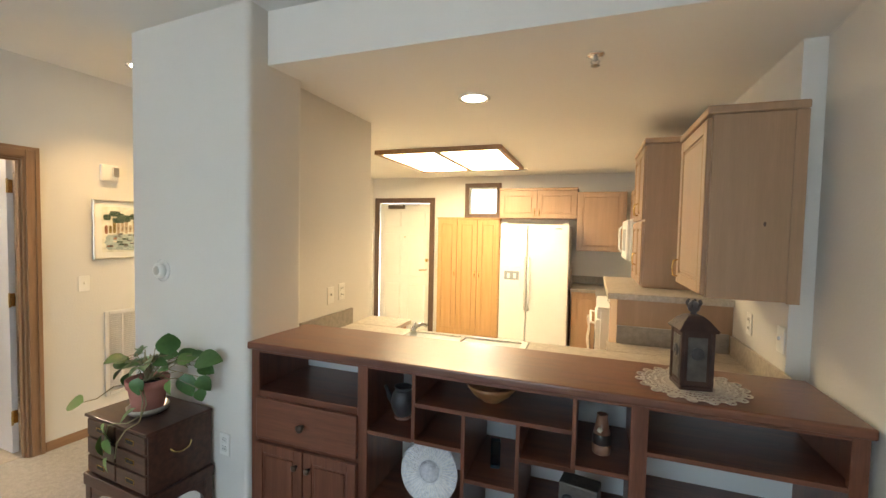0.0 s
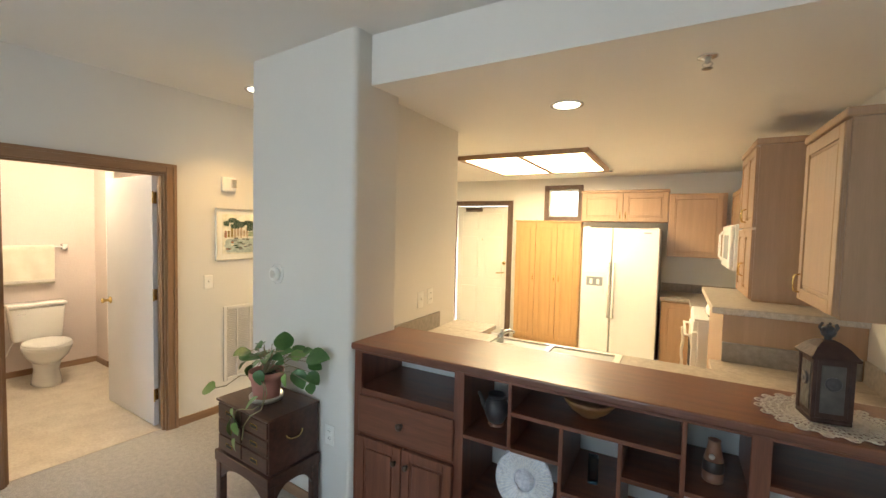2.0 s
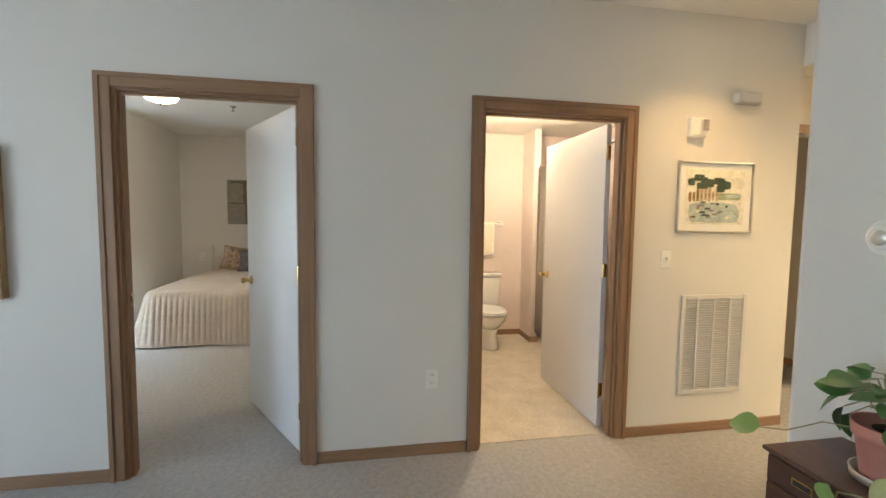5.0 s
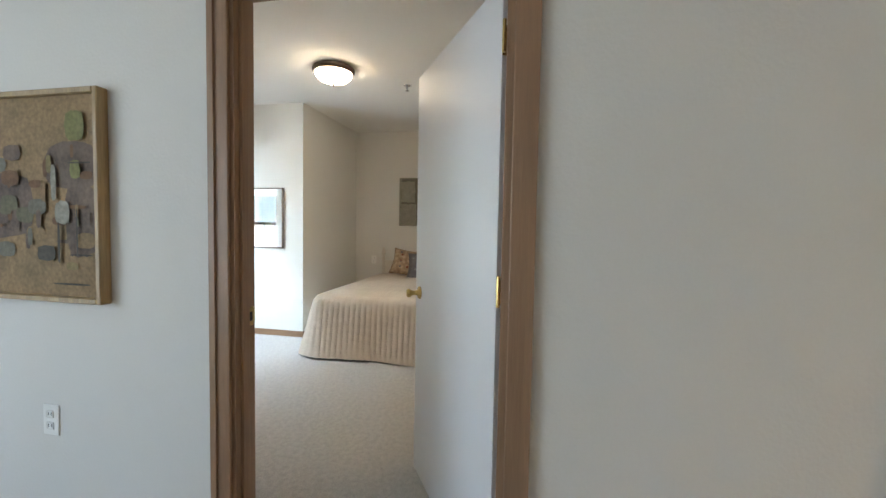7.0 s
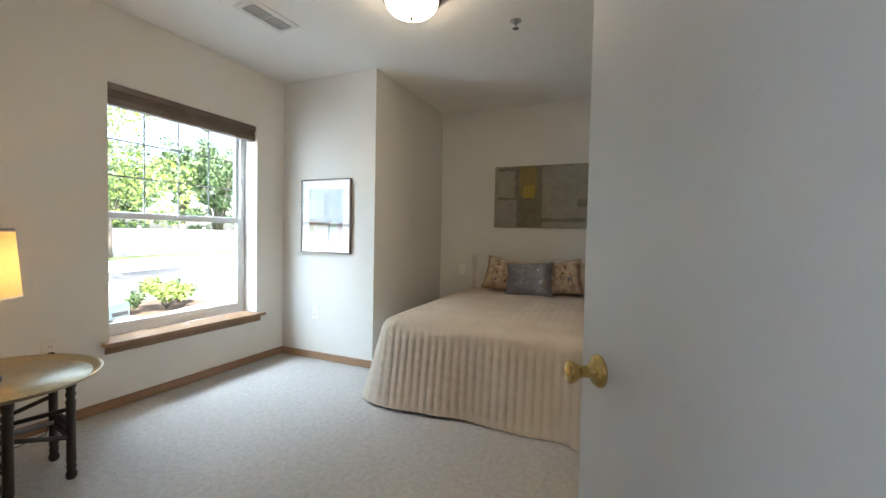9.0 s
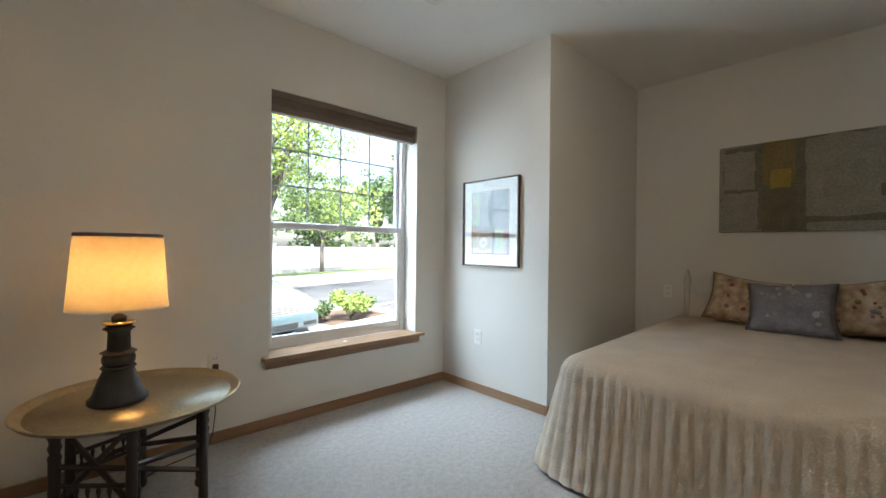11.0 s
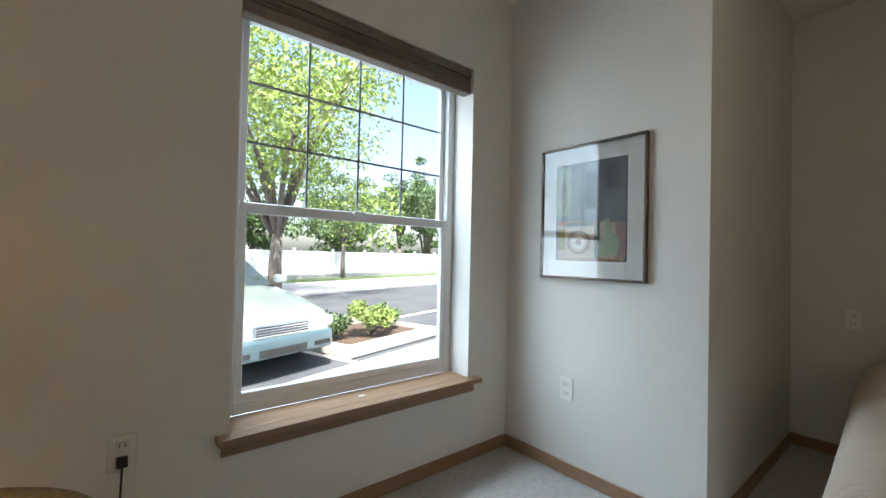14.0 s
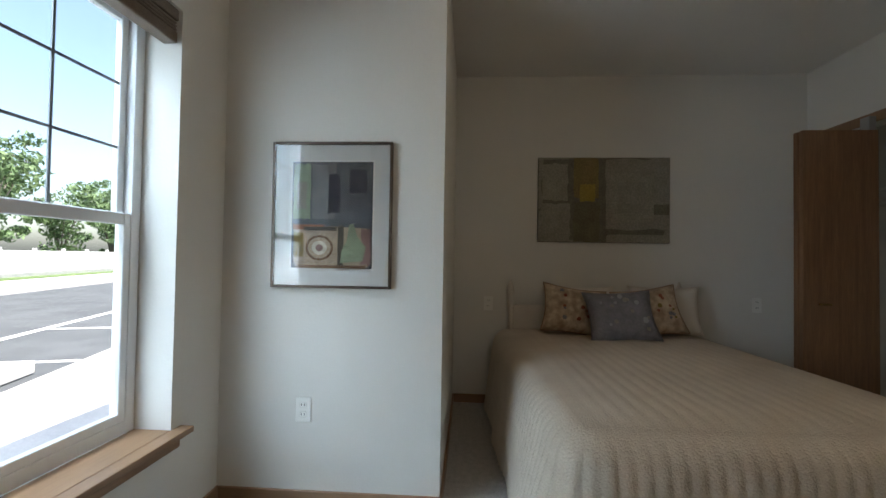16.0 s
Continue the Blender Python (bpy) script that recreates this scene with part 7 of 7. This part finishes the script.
def planter():
    c = Vector((-4.45, -7.55, G))
    b = thing("planter_island", "raised kerbed planter bed in the parking apron", "planter")
    ang = 18.0
    m = Matrix.Translation(c) @ pose(0, 0, 0, 0, 0, ang)
    part("soil", moved(boxes((-0.95, -0.95, 0, 0.85, 0.40, 0.10), bevel=0.03), m), EARTH, b, "dark bark mulch")
    for q in ((-1.08, 0.40, 0, 0.98, 0.55, 0.15), (-1.08, -1.10, 0, 0.98, -0.95, 0.15), (-1.08, -0.95, 0, -0.95, 0.40, 0.15), (0.85, -0.95, 0, 0.98, 0.40, 0.15)):
        part("kerb", moved(boxes(q, bevel=0.015), m), CONCRETE, b)
    for i, (dx, dy, r, n, mt) in enumerate(((-0.02, 0.0, 0.38, 1700, BUSHLEAF), (0.56, -0.25, 0.30, 900, FOLIAGE_D), (-0.62, -0.25, 0.30, 1000, FOLIAGE_D))):
        s = thing("shrub", "rounded yellow-green shrub growing in the planter" if i == 0 else "small green shrub growing in the planter", "shrub", m @ pose(dx, dy, 0.10))
        rnd = random.Random(i)
        stems = bmesh.new()
        cs = []
        for k in range(11):
            a = 2 * math.pi * k / 11
            q = r * rnd.uniform(0.3, 0.85)
            tip = (q * math.cos(a), q * math.sin(a), r * rnd.uniform(0.5, 1.1))
            add_tube(stems, ((0, 0, 0), (tip[0] * 0.5, tip[1] * 0.5, tip[2] * 0.6), tip), (0.008, 0.006, 0.003), 5)
            cs.append((tip, r * 0.38))
        part("stems", stems, BARK, s)
        me = leaf_cloud(cs, n, 0.034, 50 + i, 0.8)
        me.materials.append(mt)
        o = new("foliage", me)
        o.parent = s


planter()


def rock(x, y):
    r = thing("ground_rock", "tan rounded rock on the walk below the window", "rock", pose(x, y, G))
    bm = bmesh.new()
    bmesh.ops.create_icosphere(bm, subdivisions=3, radius=0.15)
    for v in bm.verts:
        v.co *= 1 + 0.22 * noise.noise(v.co * 9)
        v.co.z = max(-0.01, v.co.z * 0.6 + 0.03)
    part("stone", bm, EARTH, r, "", True)


rock(-2.21, -5.67)


def car():
    t = thing("parked_car", "pale green saloon car parked nose to the building", "car", pose(-2.72, -6.42, G, 0, 0, 0) @ pose(0, 0, 0, 0, 0, 108))
    # local x forward, origin at the nose; stations: x, half width, sill, shoulder, hood/roof height
    st = ((0.0, 0.60, 0.30, 0.50, 0.56), (-0.10, 0.74, 0.24, 0.58, 0.66), (-0.35, 0.84, 0.20, 0.66, 0.74), (-0.80, 0.88, 0.20, 0.74, 0.82), (-1.25, 0.89, 0.20, 0.82, 0.92), (-2.0, 0.89, 0.20, 0.88, 0.94), (-3.2, 0.89, 0.20, 0.90, 0.95), (-4.0, 0.87, 0.22, 0.88, 0.96), (-4.45, 0.80, 0.28, 0.80, 0.88), (-4.58, 0.66, 0.36, 0.66, 0.72))
    bm = bmesh.new()
    rings = []
    for x, w, s, sh, hd in st:
        half = ((0.0, s), (w * 0.80, s), (w * 0.97, s + 0.06), (w, (s + sh) / 2), (w * 0.97, sh), (w * 0.80, hd - 0.02), (w * 0.45, hd), (0.0, hd + 0.015))
        pts = [(x, -a, z) for a, z in half] + [(x, a, z) for a, z in half[-2:0:-1]]
        rings.append([bm.verts.new(p) for p in pts])
    for a, b in zip(rings, rings[1:]):
        for k in range(len(a)):
            bm.faces.new((a[k], b[k], b[(k + 1) % len(a)], a[(k + 1) % len(a)]))
    bm.faces.new(rings[0])
    bm.faces.new(rings[-1][::-1])
    bmesh.ops.recalc_face_normals(bm, faces=bm.faces[:])
    bmesh.ops.subdivide_edges(bm, edges=bm.edges[:], cuts=1, use_grid_fill=True, smooth=0.6)
    body = part("body", bm, CARPAINT, t, "", True)
    bm = bmesh.new()
    cab = ((-1.20, 0.70, 0.91), (-1.95, 0.60, 1.38), (-3.0, 0.60, 1.40), (-3.85, 0.66, 0.96))
    rg = [[bm.verts.new((x, s * w, z)) for s, z in ((-1, z1), (1, z1))] for x, w, z1 in cab]
    base = [[bm.verts.new((x, s * 0.78, 0.88)) for s in (-1, 1)] for x, w, z1 in cab]
    for i in range(3):
        bm.faces.new((rg[i][0], rg[i][1], rg[i + 1][1], rg[i + 1][0]))
        bm.faces.new((base[i][0], rg[i][0], rg[i + 1][0], base[i + 1][0]))
        bm.faces.new((rg[i][1], base[i][1], base[i + 1][1], rg[i + 1][1]))
    bmesh.ops.recalc_face_normals(bm, faces=bm.faces[:])
    part("cabin_glass", bm, CARGLASS, t, "dark tinted glass")
    part("roof", boxes((-3.02, -0.60, 1.385, -1.93, 0.60, 1.42), bevel=0.02), CARPAINT, t)
    part("bumper", boxes((-0.16, -0.70, 0.24, 0.035, 0.70, 0.46), bevel=0.05, seg=4), CARLOW, t, "dark teal bumper", True)
    gr = part("grille", boxes((-0.02, -0.36, 0.475, 0.012, 0.36, 0.60), bevel=0.01), CHROME, t, "chrome slatted grille")
    for i in range(4):
        part("grille_slot", boxes((0.010, -0.33, 0.487 + 0.028 * i, 0.016, 0.33, 0.501 + 0.028 * i)), BLACK, gr)
    for s in (-1, 1):
        part("headlight", moved(boxes((-0.13, -0.16, -0.06, 0.05, 0.16, 0.06), bevel=0.04, seg=4), pose(-0.07, s * 0.56, 0.555, 0, 0, -18 * s)), HEADLIGHT, t, "clear oval headlight", True)
        part("fog_slot", boxes((0.03, s * 0.52 - 0.12, 0.29, 0.04, s * 0.52 + 0.12, 0.345), bevel=0.003, seg=1), BLACK, t)
        part("mirror", boxes((-1.42, s * 0.95 - 0.08, 0.92, -1.30, s * 0.95 + 0.08, 1.04), bevel=0.03, seg=3), CARPAINT, t, "", True)
    part("intake", boxes((0.03, -0.30, 0.27, 0.04, 0.30, 0.35), bevel=0.003, seg=1), BLACK, t)
    for x in (-0.85, -3.55):
        for s in (-1, 1):
            w = part("wheel", moved(lathe(((0.18, -0.10), (0.30, -0.10), (0.315, -0.06), (0.315, 0.06), (0.30, 0.10), (0.18, 0.10)), 28, False), pose(x, s * 0.79, 0.315, 90)), TYRE, t, "", True)
            part("rim", moved(lathe(((0.19, -0.02), (0.19, 0.095), (0.15, 0.09), (0.04, 0.10)), 24), pose(x, s * 0.79, 0.315, -90 * s)), CHROME, w)


car()


def living_window():
    w = thing("window_3", "wide white living room window behind the viewer", "window")
    tagged(w, kind="structure")
    y = WX - 0.19
    for nm, b in (("left_frame", (1.1, y - 0.03, 0.4, 1.16, y + 0.03, 2.3)), ("right_frame", (3.64, y - 0.03, 0.4, 3.7, y + 0.03, 2.3)), ("sill_frame", (1.16, y - 0.03, 0.4, 3.64, y + 0.03, 0.46)), ("head_frame", (1.16, y - 0.03, 2.24, 3.64, y + 0.03, 2.3)), ("mullion", (2.37, y - 0.03, 0.46, 2.43, y + 0.03, 2.24))):
        part(nm, boxes(b, bevel=0.004), VINYLFRAME, w)
    for a, b in ((1.16, 2.37), (2.43, 3.64)):
        o = part("pane", boxes((a, y - 0.003, 0.46, b, y + 0.003, 2.24)), PANE, w)
        o.visible_shadow = False


living_window()
